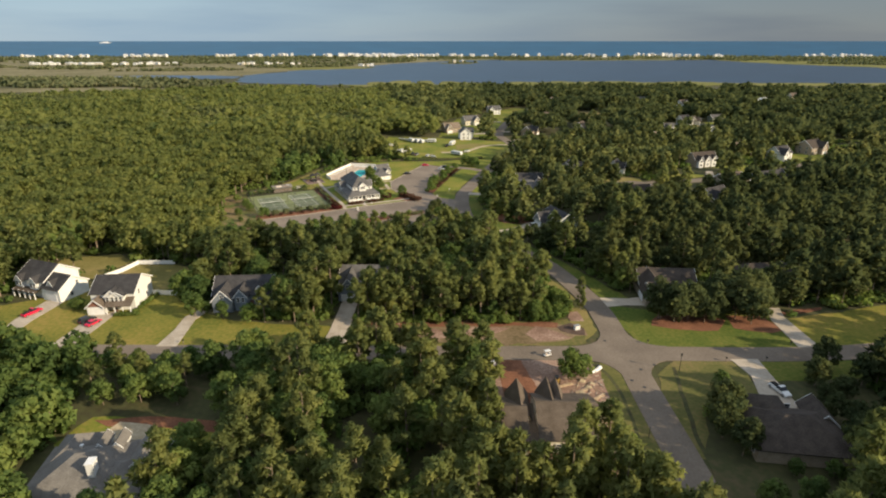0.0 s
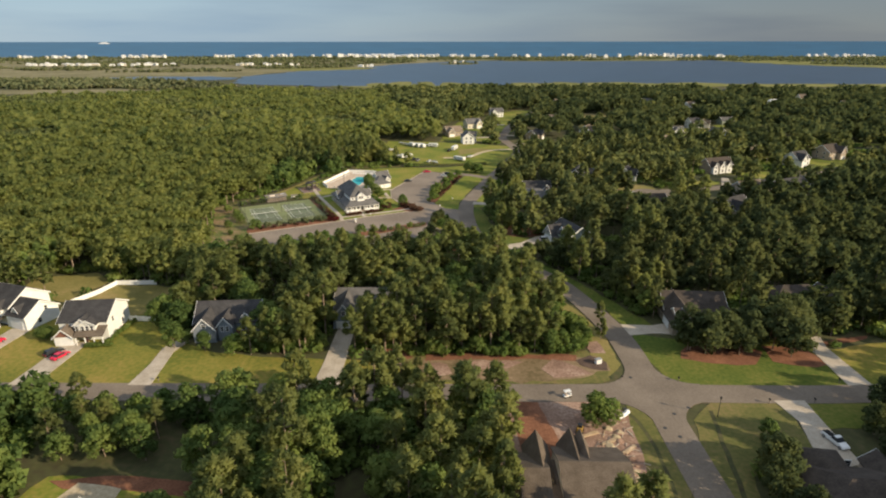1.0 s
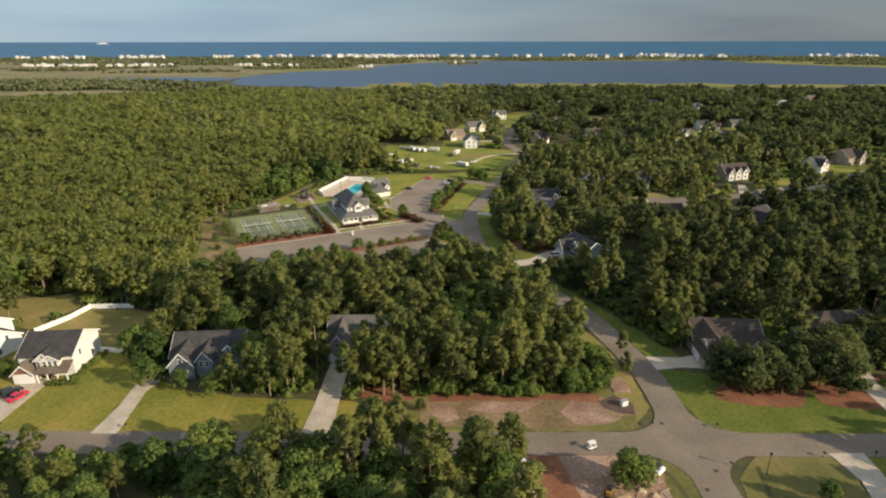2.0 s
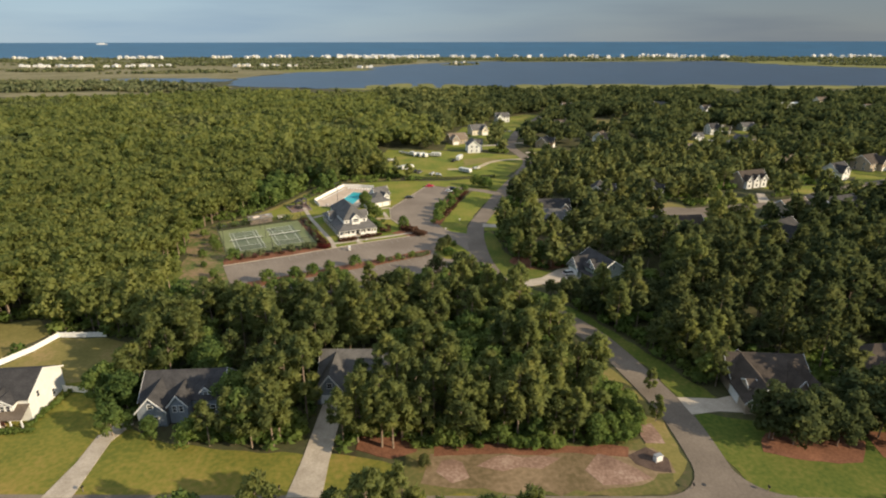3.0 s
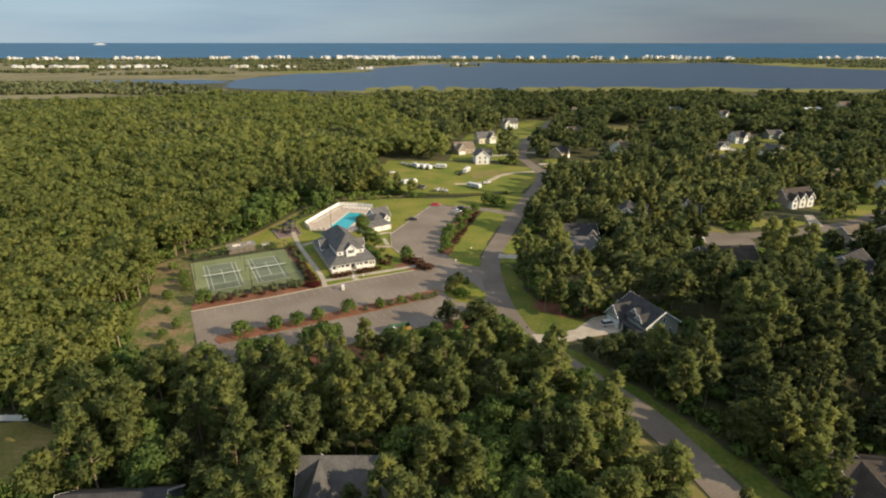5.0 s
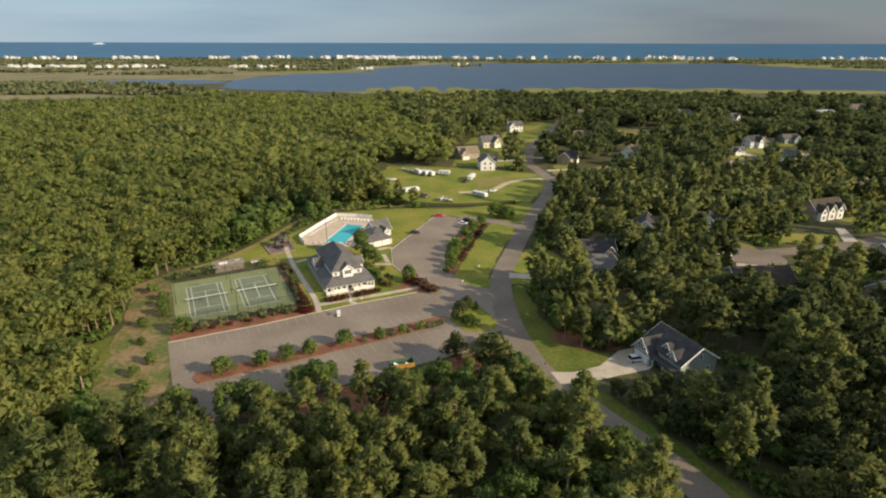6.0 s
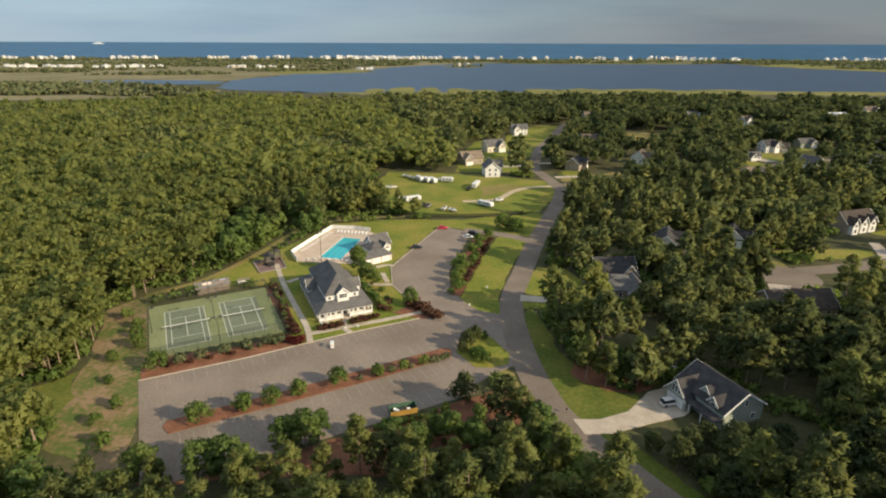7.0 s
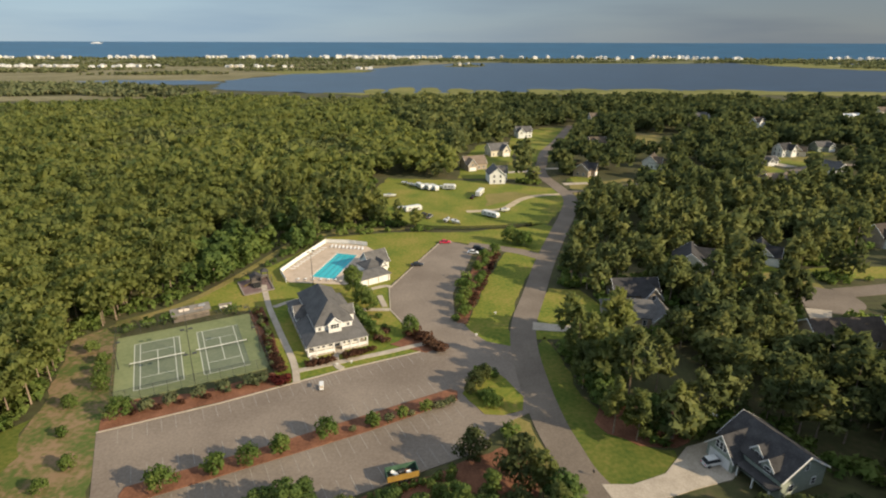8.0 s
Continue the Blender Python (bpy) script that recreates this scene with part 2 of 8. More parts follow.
M["roof_rust"] = material("rust_red_shingle", (0.15, 0.055, 0.035), (0.26, 0.11, 0.075), 0.5, 0.9, 7, bump=0.2)
M["glass"] = material("window_glass", (0.02, 0.024, 0.03), (0.05, 0.056, 0.065), 0.6, 0.08)
M["black"] = material("black_rubber", (0.012, 0.012, 0.012), (0.03, 0.03, 0.03), 3, 0.8)
M["metal"] = material("dark_metal", (0.05, 0.05, 0.05), (0.12, 0.12, 0.12), 2, 0.5, metal=0.6)
M["grey_metal"] = material("galvanised_metal", (0.3, 0.3, 0.3), (0.45, 0.45, 0.45), 2, 0.45, metal=0.5)
M["wood"] = material("raw_lumber", (0.34, 0.24, 0.15), (0.58, 0.45, 0.31), 0.8, 0.85, 6, vary=0.25)
M["grey_wood"] = material("weathered_wood", (0.17, 0.14, 0.12), (0.32, 0.27, 0.23), 0.8, 0.9, 6, vary=0.2)
M["yellow"] = material("yellow_paint", (0.22, 0.13, 0.03), (0.38, 0.24, 0.06), 1.0, 0.5)
M["green_paint"] = material("green_paint", (0.04, 0.09, 0.06), (0.08, 0.15, 0.10), 1.0, 0.5)
M["marsh"] = material("marsh_grass", (0.11, 0.115, 0.030), (0.24, 0.215, 0.075), 0.012, 1.0, 9, mid=(0.165, 0.165, 0.045))
M["marsh_tan"] = material("tan_marsh", (0.12, 0.11, 0.05), (0.27, 0.235, 0.135), 0.010, 1.0, 8, mid=(0.185, 0.165, 0.085))
M["beach"] = material("beach_scrub", (0.07, 0.085, 0.03), (0.22, 0.20, 0.10), 0.012, 1.0, 8)
M["lagoon"] = water_material("lagoon_water", (0.022, 0.045, 0.085), 0.30, 0.6, 0.35)
M["ocean"] = water_material("ocean_water", (0.016, 0.085, 0.165), 0.40, 0.35, 0.5)
M["pool_water"] = water_material("pool_water", (0.05, 0.42, 0.48), 0.08, 0.9, 0.06)
M["lane"] = material("dark_lane_tile", (0.02, 0.16, 0.20), (0.04, 0.24, 0.28), 1.0, 0.3)
M["coping"] = material("pool_coping", (0.55, 0.46, 0.38), (0.70, 0.60, 0.50), 0.8, 0.8)
M["pale_roof"] = material("pale_metal_roof", (0.55, 0.55, 0.54), (0.74, 0.73, 0.72), 0.05, 0.6)


def paint(name, colour, rough=0.3):
    m = material(name, [c * 0.9 for c in colour], colour, 2.0, rough)
    m.node_tree.nodes["Principled BSDF"].inputs["Coat Weight"].default_value = 0.4
    return m


M["car_red"] = paint("red_car_paint", (0.60, 0.015, 0.06))
M["car_maroon"] = paint("maroon_car_paint", (0.12, 0.012, 0.012))
M["car_dark"] = paint("black_car_paint", (0.015, 0.016, 0.02))
M["car_white"] = paint("white_car_paint", (0.75, 0.75, 0.74))
M["car_grey"] = paint("grey_car_paint", (0.20, 0.21, 0.22))
M["trailer_white"] = paint("white_trailer_panel", (0.72, 0.72, 0.70), 0.45)


# ---- mesh helpers ----
def mesh_of(name, bm, mat, recalc=True):
    if recalc:
        bmesh.ops.recalc_face_normals(bm, faces=bm.faces)
    me = bpy.data.meshes.new(name)
    bm.to_mesh(me)
    bm.free()
    me.materials.append(M[mat])
    return me


def part(name, bm, mat, parent, label="", recalc=True):
    """Links a bmesh as one mesh object under a thing or a part."""
    ob = new(name, mesh_of(name, bm, mat, recalc))
    ob.parent = parent
    if label:
        ob["label"] = label
    return ob


def thing(name, label, category, m=None, group="", kind=""):
    ob = new(name)
    ob.empty_display_size = 0.5
    if m is not None:
        ob.matrix_world = m
    return tagged(ob, label, category, group, kind)


def box(bm, x0, x1, y0, y1, z0, z1, m=None):
    v = [bm.verts.new((m @ Vector(p)) if m else p) for p in
         ((x0, y0, z0), (x1, y0, z0), (x1, y1, z0), (x0, y1, z0), (x0, y0, z1), (x1, y0, z1), (x1, y1, z1), (x0, y1, z1))]
    for f in ((0, 3, 2, 1), (4, 5, 6, 7), (0, 1, 5, 4), (1, 2, 6, 5), (2, 3, 7, 6), (3, 0, 4, 7)):
        bm.faces.new([v[i] for i in f])
    return bm


def soft_box(x0, x1, y0, y1, z0, z1, r=0.05, m=None):
    bm = box(bmesh.new(), x0, x1, y0, y1, z0, z1, m)
    bmesh.ops.bevel(bm, geom=bm.edges[:], offset=r, segments=1, affect='EDGES')
    return bm


def rod(bm, a, b, r0, r1=None, n=6):
    """A tapered round bar from a to b."""
    a, b = Vector(a), Vector(b)
    r1 = r0 if r1 is None else r1
    q = (b - a).to_track_quat("Z", "Y").to_matrix()
    rings = []
    for p, r in ((a, r0), (b, r1)):
        rings.append([bm.verts.new(p + q @ Vector((r * math.cos(2 * math.pi * i / n), r * math.sin(2 * math.pi * i / n), 0))) for i in range(n)])
    for i in range(n):
        bm.faces.new((rings[0][i], rings[0][(i + 1) % n], rings[1][(i + 1) % n], rings[1][i]))
    bm.faces.new(rings[0][::-1])
    bm.faces.new(rings[1])
    return bm


def smooth(pts, steps=5, closed=True):
    """A Catmull-Rom line through pts."""
    n, out = len(pts), []
    for i in range(n if closed else n - 1):
        p = [Vector(pts[(i + k) % n] if closed else pts[min(max(i + k, 0), n - 1)]) for k in (-1, 0, 1, 2)]
        for s in range(steps):
            t = s / steps
            out.append(0.5 * (2 * p[1] + (p[2] - p[0]) * t + (2 * p[0] - 5 * p[1] + 4 * p[2] - p[3]) * t * t + (3 * p[1] - p[0] - 3 * p[2] + p[3]) * t ** 3))
    if not closed:
        out.append(Vector(pts[-1]))
    return [(v[0], v[1]) for v in out]


def ragged(pts, amount, seed=0, step=3.0):
    """Breaks a closed outline into short stretches that wander by amount."""
    out = []
    for i in range(len(pts)):
        a, b = Vector(pts[i]), Vector(pts[(i + 1) % len(pts)])
        k = max(1, int((b - a).length / step))
        for j in range(k):
            p = a.lerp(b, j / k)
            w = noise.noise_vector(Vector((p.x * 0.21 + seed * 7.3, p.y * 0.21, seed))) * amount
            out.append((p.x + w.x, p.y + w.y))
    return out


def blob(cx, cy, rx, ry, seed=0, n=26, rot=0.0, rough=0.3):
    c, s, out = math.cos(rot), math.sin(rot), []
    for i in range(n):
        a = 2 * math.pi * i / n
        k = 1 + rough * noise.noise(Vector((math.cos(a) * 1.6 + seed * 3.1, math.sin(a) * 1.6, seed * 1.7)))
        x, y = rx * k * math.cos(a), ry * k * math.sin(a)
        out.append((cx + x * c - y * s, cy + x * s + y * c))
    return out


CLEAR = []      # outlines on which no wild tree stands, with a margin


def slab(name, pts, z, mat, label, category, kind="structure", base=None, clear=1.5, parent=None):
    """A flat piece of ground with an edge: pts is its outline, z its top."""
    bm = bmesh.new()
    top = bm.faces.new([bm.verts.new((x, y, z)) for x, y in pts])
    low = [bm.verts.new((x, y, z - 0.3 if base is None else base)) for x, y in pts]
    up = list(top.verts)
    for i in range(len(pts)):
        j = (i + 1) % len(pts)
        bm.faces.new((up[i], low[i], low[j], up[j]))
    bmesh.ops.triangulate(bm, faces=[top])
    ob = new(name, mesh_of(name, bm, mat))
    if parent:
        ob.parent = parent
        ob["label"] = label
    else:
        tagged(ob, label, category, kind=kind)
    if clear is not None:
        CLEAR.append((np.array(pts), clear))
    return ob


def ribbon(centre, width):
    """The outline of a band along a line."""
    left, right = [], []
    for i, p in enumerate(centre):
        a, b = Vector(centre[max(i - 1, 0)]), Vector(centre[min(i + 1, len(centre) - 1)])
        d = (b - a).normalized()
        w = (width[i] if isinstance(width, (list, tuple)) else width) / 2
        left.append((p[0] - d.y * w, p[1] + d.x * w))
        right.append((p[0] + d.y * w, p[1] - d.x * w))
    return left + right[::-1]


# ---- ground, coast and sea ----
ground_bm = bmesh.new()
rows = []
for y in (-1500, 300, 1000, 2000, 3320):
    rows.append([ground_bm.verts.new((x, y, 0)) for x in (-5200, -2000, 0, 2000, 5200)])
for r0, r1 in zip(rows, rows[1:]):
    for i in range(4):
        ground_bm.faces.new((r0[i], r0[i + 1], r1[i + 1], r1[i]))
tagged(new("ground", mesh_of("ground", ground_bm, "floor")), "dark forest floor of leaf litter and pine straw", "ground", kind="structure")

# the sea's far edge lies where the eye finds the true horizon
SEA_NEAR, SEA_FAR, SEA_RISE = 2790.0, 5000.0, 58.2
sea_bm = bmesh.new()
rows = []
for k in range(9):
    f = k / 8
    rows.append([sea_bm.verts.new((x, SEA_NEAR + f * (SEA_FAR - SEA_NEAR), 0.3 + SEA_RISE * f)) for x in (-5200, -1700, 1700, 5200)])
for r0, r1 in zip(rows, rows[1:]):
    for i in range(3):
        sea_bm.faces.new((r0[i], r0[i + 1], r1[i + 1], r1[i]))
tagged(new("ocean", mesh_of("ocean", sea_bm, "ocean")), "deep blue ocean reaching the horizon", "water", kind="structure")

lagoon_edge = [(-372, 1118), (-300, 1090), (-170, 1056), (0, 1056), (250, 1066), (420, 1064), (600, 1056), (820, 1056), (1300, 1066), (2600, 1100),
               (2600, 2250), (1500, 2330), (700, 2350), (140, 2330), (30, 2200), (-150, 1990), (-240, 1700), (-370, 1560), (-430, 1300)]
slab("lagoon", ragged(lagoon_edge, 22, 3, 25), 0.25, "lagoon", "slate-blue lagoon behind the barrier island", "water", clear=0, base=-0.2)


def patch(name, pts, z, mat, label, rough=12, seed=1, step=14, clear=0):
    return slab(name, ragged(pts, rough, seed, step), z, mat, label, "marsh", clear=clear, base=-0.2)


patch("marsh", [(-5000, 905), (-640, 905), (-430, 950), (-360, 1000), (-360, 1095), (-440, 1010), (-700, 975), (-5000, 960)], 0.30, "marsh_tan", "band of tan salt marsh behind the woods", seed=2, clear=3)
patch("marsh", [(-190, 1040), (-60, 1030), (60, 1030), (250, 1040), (600, 1030), (2200, 1030), (2200, 1078), (820, 1092), (600, 1098), (420, 1104), (250, 1088), (60, 1066), (-60, 1062), (-170, 1058)], 0.45, "marsh", "yellow-green marsh grass fringe along the lagoon", 26, 3, 16, clear=2)
for i, (x, y, rx, ry) in enumerate(((-110, 1092, 16, 40), (-66, 1106, 25, 60), (-21, 1108, 19, 58), (27, 1098, 20, 46), (70, 1086, 18, 34), (165, 1096, 30, 40), (230, 1098, 38, 44), (330, 1104, 60, 40), (470, 1100, 60, 34))):
    patch("marsh", blob(x, y, rx, ry, 70 + i), 0.5, "marsh", "tussock of yellow-green marsh grass in the shallows", 5, 71 + i, 7)
patch("marsh", [(-5000, 1240), (-900, 1235), (-560, 1225), (-440, 1330), (-380, 1540), (-250, 1680), (-160, 1960), (20, 2230), (130, 2440), (130, 2560), (-5000, 2560)], 0.35, "marsh_tan", "wide tan salt marsh with scrub", 30, 5, 30, clear=None)
patch("lagoon_inlet", [(-720, 1290), (-640, 1325), (-520, 1335), (-430, 1300), (-420, 1230), (-520, 1205), (-640, 1240)], 0.42, "lagoon", "narrow inlet of slate-blue water", 18, 6, 18, clear=None)
patch("marsh", [(-5000, 2250), (100, 2300), (700, 2335), (1400, 2320), (5000, 2250), (5000, 2810), (-5000, 2810)], 0.5, "beach", "long barrier island with scrub and sand", 30, 7, 40, clear=None)
patch("marsh", [(-370, 1560), (-200, 1640), (-180, 1730), (-300, 1760), (-480, 1690)], 0.55, "marsh", "low marsh spit with houses", 16, 8, 14, clear=None)
patch("marsh", [(10, 1960), (90, 1950), (140, 2030), (60, 2070), (0, 2030)], 0.55, "beach", "small wooded islet in the lagoon", 12, 9, 12, clear=None)
patch("marsh", [(1040, 2520), (1080, 2100), (1130, 1890), (1250, 1680), (1700, 1570), (2600, 1500), (2600, 2520)], 0.5, "marsh", "wide marsh islands with yellow-green grass", 55, 10, 22, clear=None)
patch("lagoon_inlet", [(1330, 2330), (1500, 2120), (1900, 2060), (2600, 2040), (2600, 2160), (1900, 2190), (1600, 2290)], 0.56, "lagoon", "channel of slate-blue water through the marsh", 40, 14, 22, clear=None)
patch("lagoon_inlet", [(1250, 1960), (1450, 1800), (2000, 1720), (2000, 1780), (1500, 1880)], 0.56, "lagoon", "channel of slate-blue water through the marsh", 30, 15, 22, clear=None)
patch("marsh", [(250, 2260), (800, 2270), (1000, 2310), (700, 2360), (200, 2360)], 0.5, "marsh", "grassy shoal in front of the barrier island", 18, 12, 18, clear=None)

# ---- roads and yards ----
MAIN = smooth([(58.8, 30), (59.4, 70), (60.0, 95), (60.3, 125), (60.6, 150), (60.2, 165), (58.2, 176), (54.0, 192), (49.0, 205), (38.0, 222.5), (28.0, 240), (25.3, 250),
               (23.6, 260), (22.6, 275), (22.6, 290), (24.4, 304), (29.7, 322), (39.2, 354), (51.8, 391), (59.0, 412), (66.5, 440), (65.0, 462), (61.0, 492), (62.5, 512), (67, 533),
               (75, 569), (93, 618), (111, 673), (124, 709)], 6, False)
slab("road", ribbon(MAIN, 7.2), 0.14, "asphalt", "worn grey asphalt residential road", "road", clear=2.6)
CROSS = smooth([(-260, 150), (-180, 143.5), (-110, 141), (-72, 140.4), (24, 139.8), (60, 139.6), (105, 139.2), (136, 142.5), (190, 154), (300, 170)], 6, False)
slab("road", ribbon(CROSS, 7.0), 0.146, "asphalt", "worn grey asphalt cross street", "road", clear=2.2)
# flared corners of the crossing
for cx, cy, ax, ay in ((57, 136.3, -1, -1), (63.8, 136.3, 1, -1), (57, 143.2, -1, 1), (64, 143.2, 1, 1)):
    pts = [(cx - ax * 0.8, cy - ay * 0.8), (cx + ax * 8.5, cy - ay * 0.8)]
    for i in range(7):
        a = i / 6 * math.pi / 2
        pts.append((cx + ax * 8.5 * (1 - math.sin(a)), cy + ay * 8.5 * (1 - math.cos(a))))
    pts.append((cx - ax * 0.8, cy + ay * 8.5))
    slab("road", pts, 0.150, "asphalt", "rounded asphalt corner of the crossing", "road")


def lawn(pts, label="sunlit mown lawn", mat="lawn", z=0.06, rough=1.0, seed=1, clear=0.8, name="lawn"):
    return slab(name, ragged(pts, rough, seed, 2.5), z, mat, label, "lawn" if "lawn" in mat else "ground cover", clear=clear)


lawn([(-150, 143.6), (-150, 166), (-122, 168), (-106, 178), (-97, 184), (-78, 181), (-70, 172), (-61, 164), (-48, 158), (-28, 155), (-8, 154), (6, 149.5), (20, 146.5), (20, 142), (-150, 142)], "mown yellow-green lawn before the houses", "yellow_lawn", seed=1)
lawn([(-132, 184), (-104, 183), (-99.5, 194.2), (-97.5, 201.2), (-84.3, 201.2), (-72, 197), (-69, 184), (-80, 179), (-96, 180)], "patchy dry back lawn", "dry_lawn", 0.08, seed=2)
lawn([(-128, 196), (-106, 188), (-102, 204), (-110, 212), (-128, 208)], "bare patchy yard", "dry_lawn", 0.05, seed=3)
lawn([(0, 143.6), (2, 156), (25, 157.5), (49, 158.5), (53, 151), (52, 145), (46, 143.6)], "thin weedy grass round the dirt lot", "weedy", 0.075, 1.2, 37, clear=0)
lawn([(4, 147), (6.4, 153.8), (16, 155.6), (26, 155.4), (36, 155.6), (45, 155), (50, 156), (52.6, 153), (52.2, 149.5), (47.8, 146.4), (36, 144.6), (22, 144.4), (7, 146)], "scraped lot of dirt and dead grass", "lot_dirt", 0.09, rough=2.0, seed=4, clear=0, name="dirt_lot")
lawn([(15, 151.5), (19, 153.6), (27, 153.8), (32, 151.8), (28, 150.4), (22, 149.6)], "pale sandy patch on the lot", "dirt", 0.115, 2.4, 81, clear=0, name="sand_patch")
lawn([(36, 150), (39, 153), (44, 152.5), (48.5, 148.6), (44, 146.6), (39, 147)], "pale sandy patch on the lot", "dirt", 0.115, 2.4, 82, clear=0, name="sand_patch")
lawn([(6.5, 149.5), (8, 153), (13, 152.2), (14, 147.6), (10, 146.6)], "pale sandy patch on the lot", "dirt", 0.115, 2.2, 83, clear=0, name="sand_patch")
lawn([(50.2, 157.6), (50.3, 163), (52.6, 163.2), (53.3, 158.2)], "pale sandy patch on the verge", "dirt", 0.115, 2.0, 84, clear=0, name="sand_patch")
lawn([(45.5, 154), (49.8, 156.4), (52.8, 152.9), (52.3, 149.3), (49.5, 149.7), (46.4, 151.6)], "dark mulch round the utility box", "mulch", 0.13, 0.8, 85, clear=0, name="mulch_bed")
lawn([(7, 153.4), (16, 154.4), (26, 154.2), (36, 154.4), (45, 153.6), (46, 156.6), (26, 157.6), (7, 157)], "strip of straw along the wood's edge", "straw", 0.10, 1.4, 86, clear=0, name="straw_bed")
lawn([(-8.5, 156), (-7.5, 161), (4, 161.5), (3.6, 155), (-1.8, 152.6)], "rusty pine straw bed under pines", "straw", 0.10, seed=5, name="straw_bed")
lawn([(49, 144), (56.5, 152), (56.3, 165), (54, 176), (50, 189), (45, 202), (34, 220), (24, 238), (19.5, 258), (14, 262), (18, 250), (24, 234), (33, 218), (42, 200), (46.5, 186), (50, 172), (51, 160), (46, 146)], "dry grass verge beside the road", "dry_lawn", 0.07, 0.8, 6, clear=1.0)
lawn([(66, 142), (63.8, 158), (64, 168), (76, 165), (110, 164), (111, 142)], "bright green front lawn", "green_shaded_lawn", seed=7)
lawn([(72.5, 155), (76, 161), (92, 162), (95, 158), (90.5, 151.5), (80, 152)], "rusty pine straw bed", "straw", 0.10, 0.8, 8, name="straw_bed")
lawn([(95.5, 153), (96.5, 161), (107, 161), (109.5, 152), (105, 150)], "rusty pine straw bed", "straw", 0.10, 0.8, 9, name="straw_bed")
lawn([(109, 142), (110, 158), (150, 168), (170, 170), (170, 151), (136, 146), (125, 143)], "yellowing front lawn", "yellow_lawn", 0.065, seed=10)
lawn([(113, 160.5), (128, 165), (129, 167), (114, 163)], "pine straw bed", "straw", 0.10, 0.8, 11, name="straw_bed")
lawn([(63.6, 171), (60.5, 184), (55, 197), (50, 207), (40, 223), (30.5, 240), (34, 239), (43, 229), (52, 214), (58, 202), (66, 186), (72, 172)], "green verge beside the road", "green_shaded_lawn", seed=12, z=0.065, clear=0.5)
lawn([(61, 100), (63.6, 122), (66, 130), (72, 136), (89, 137), (86, 118), (78, 115), (70, 113), (65, 100)], "patchy weedy yard", "weedy", 0.06, 1.0, 13)
lawn([(92, 137), (145, 141), (145, 131), (104, 127), (93, 127)], "green yard with tree shade put into its colour", "green_shaded_lawn", seed=14, clear=0.0)
lawn([(57.4, 134), (57, 96), (55, 80), (50, 80), (50.5, 110), (51.5, 131), (53, 135.5)], "rough grass verge with a ditch", "weedy", 0.08, 0.8, 15)
lawn([(23.5, 137), (38, 137.3), (50, 135.5), (52.5, 131), (51.8, 112), (47, 97), (24, 96)], "churned building-site dirt", "dirt", 0.07, 1.0, 16, name="building_site")
lawn([(26.5, 136.5), (28, 113), (35, 113), (35, 124), (33, 136.5)], "red-brown graded drive bed", "straw", 0.10, 0.8, 17, name="drive_bed")
lawn([(-66, 104), (-63, 113), (-50, 113.5), (-34, 111), (-31, 104), (-36, 100), (-60, 98)], "yard of grass and straw", "lawn", 0.06, 1.0, 18)
lawn([(-58, 106), (-56, 111.5), (-47.5, 110), (-47, 102), (-54, 102)], "pale sandy turning pad", "sand", 0.11, 0.6, 19, clear=0.5, name="sand_pad")
lawn([(-62, 112), (-48, 113.5), (-34, 111.5), (-34, 108), (-46, 109.5), (-58, 110)], "pine straw bed", "straw", 0.10, 0.6, 20, name="straw_bed")
lawn([(26, 256), (25.8, 290), (28.5, 296), (31, 288), (33, 268), (37.5, 256.5), (40, 251.5), (47.5, 249.3), (45.5, 242.5), (31, 238)], "green front lawn", "green_shaded_lawn", seed=21)
lawn([(26.2, 294), (42, 294), (50.5, 312), (46, 327), (36, 328), (31, 316)], "green front lawn", seed=22)
lawn([(33.6, 258.5), (35, 254.6), (41, 250.8), (48, 250.4), (55, 255), (52, 265), (37, 268)], "rusty straw under trees", "straw", 0.115, 0.8, 23, name="straw_bed", clear=-3)
# flat dark strips: the shadow line inside each roadside hollow, laid on as colour
lawn(ribbon(smooth([(51.6, 133), (53.4, 129), (54.3, 121), (53.7, 109), (52.6, 97), (52.2, 84)], 5, False), 0.8), "flat dark strip in the verge for the shade of a hollow", "floor", 0.10, 0.4, 71, clear=0, name="ditch")
lawn(ribbon(smooth([(70.6, 133), (69.9, 129), (67.3, 116.7), (65.2, 104), (64, 92)], 5, False), 0.9), "flat dark strip in the verge for the shade of a hollow", "floor", 0.10, 0.4, 72, clear=0, name="ditch")
# club grounds
lawn([(-74, 311), (-78, 320), (-56, 357), (-47, 379), (-20, 386), (10, 386), (45, 399), (52, 392), (40, 362), (28, 366), (14, 370), (0, 376), (-9, 352), (-17, 330), (-15, 312), (-2, 296), (-4, 286), (-24, 278), (-38, 271), (-41, 280), (-57, 311)], "mown club lawn", seed=24)
lawn([(-60, 222), (-62, 236), (-70, 255), (-74, 267), (-89, 297), (-92, 303), (-100, 292), (-96, 283), (-88, 262), (-84, 243), (-78, 230)], "dry worn strip of grass and dirt", "worn", 0.05, 1.5, 25, clear=0)
lawn([(-81, 236), (-83, 246), (-89, 257), (-94, 252), (-90, 242)], "fresh green grass patch", "green_shaded_lawn", 0.07, 3.2, 26, clear=0)
lawn([(-92, 299), (-59, 312), (-57, 317), (-70, 322), (-82, 314), (-94, 304)], "bare weedy ground behind the courts", "weedy", 0.04, 0.8, 27, name="straw_bed")
lawn([(7, 300), (11, 315), (17, 338), (26, 365), (38, 362), (32, 343), (24, 320), (19.5, 300), (19.5, 290), (13, 292)], "bright green median lawn", z=0.09, seed=28)
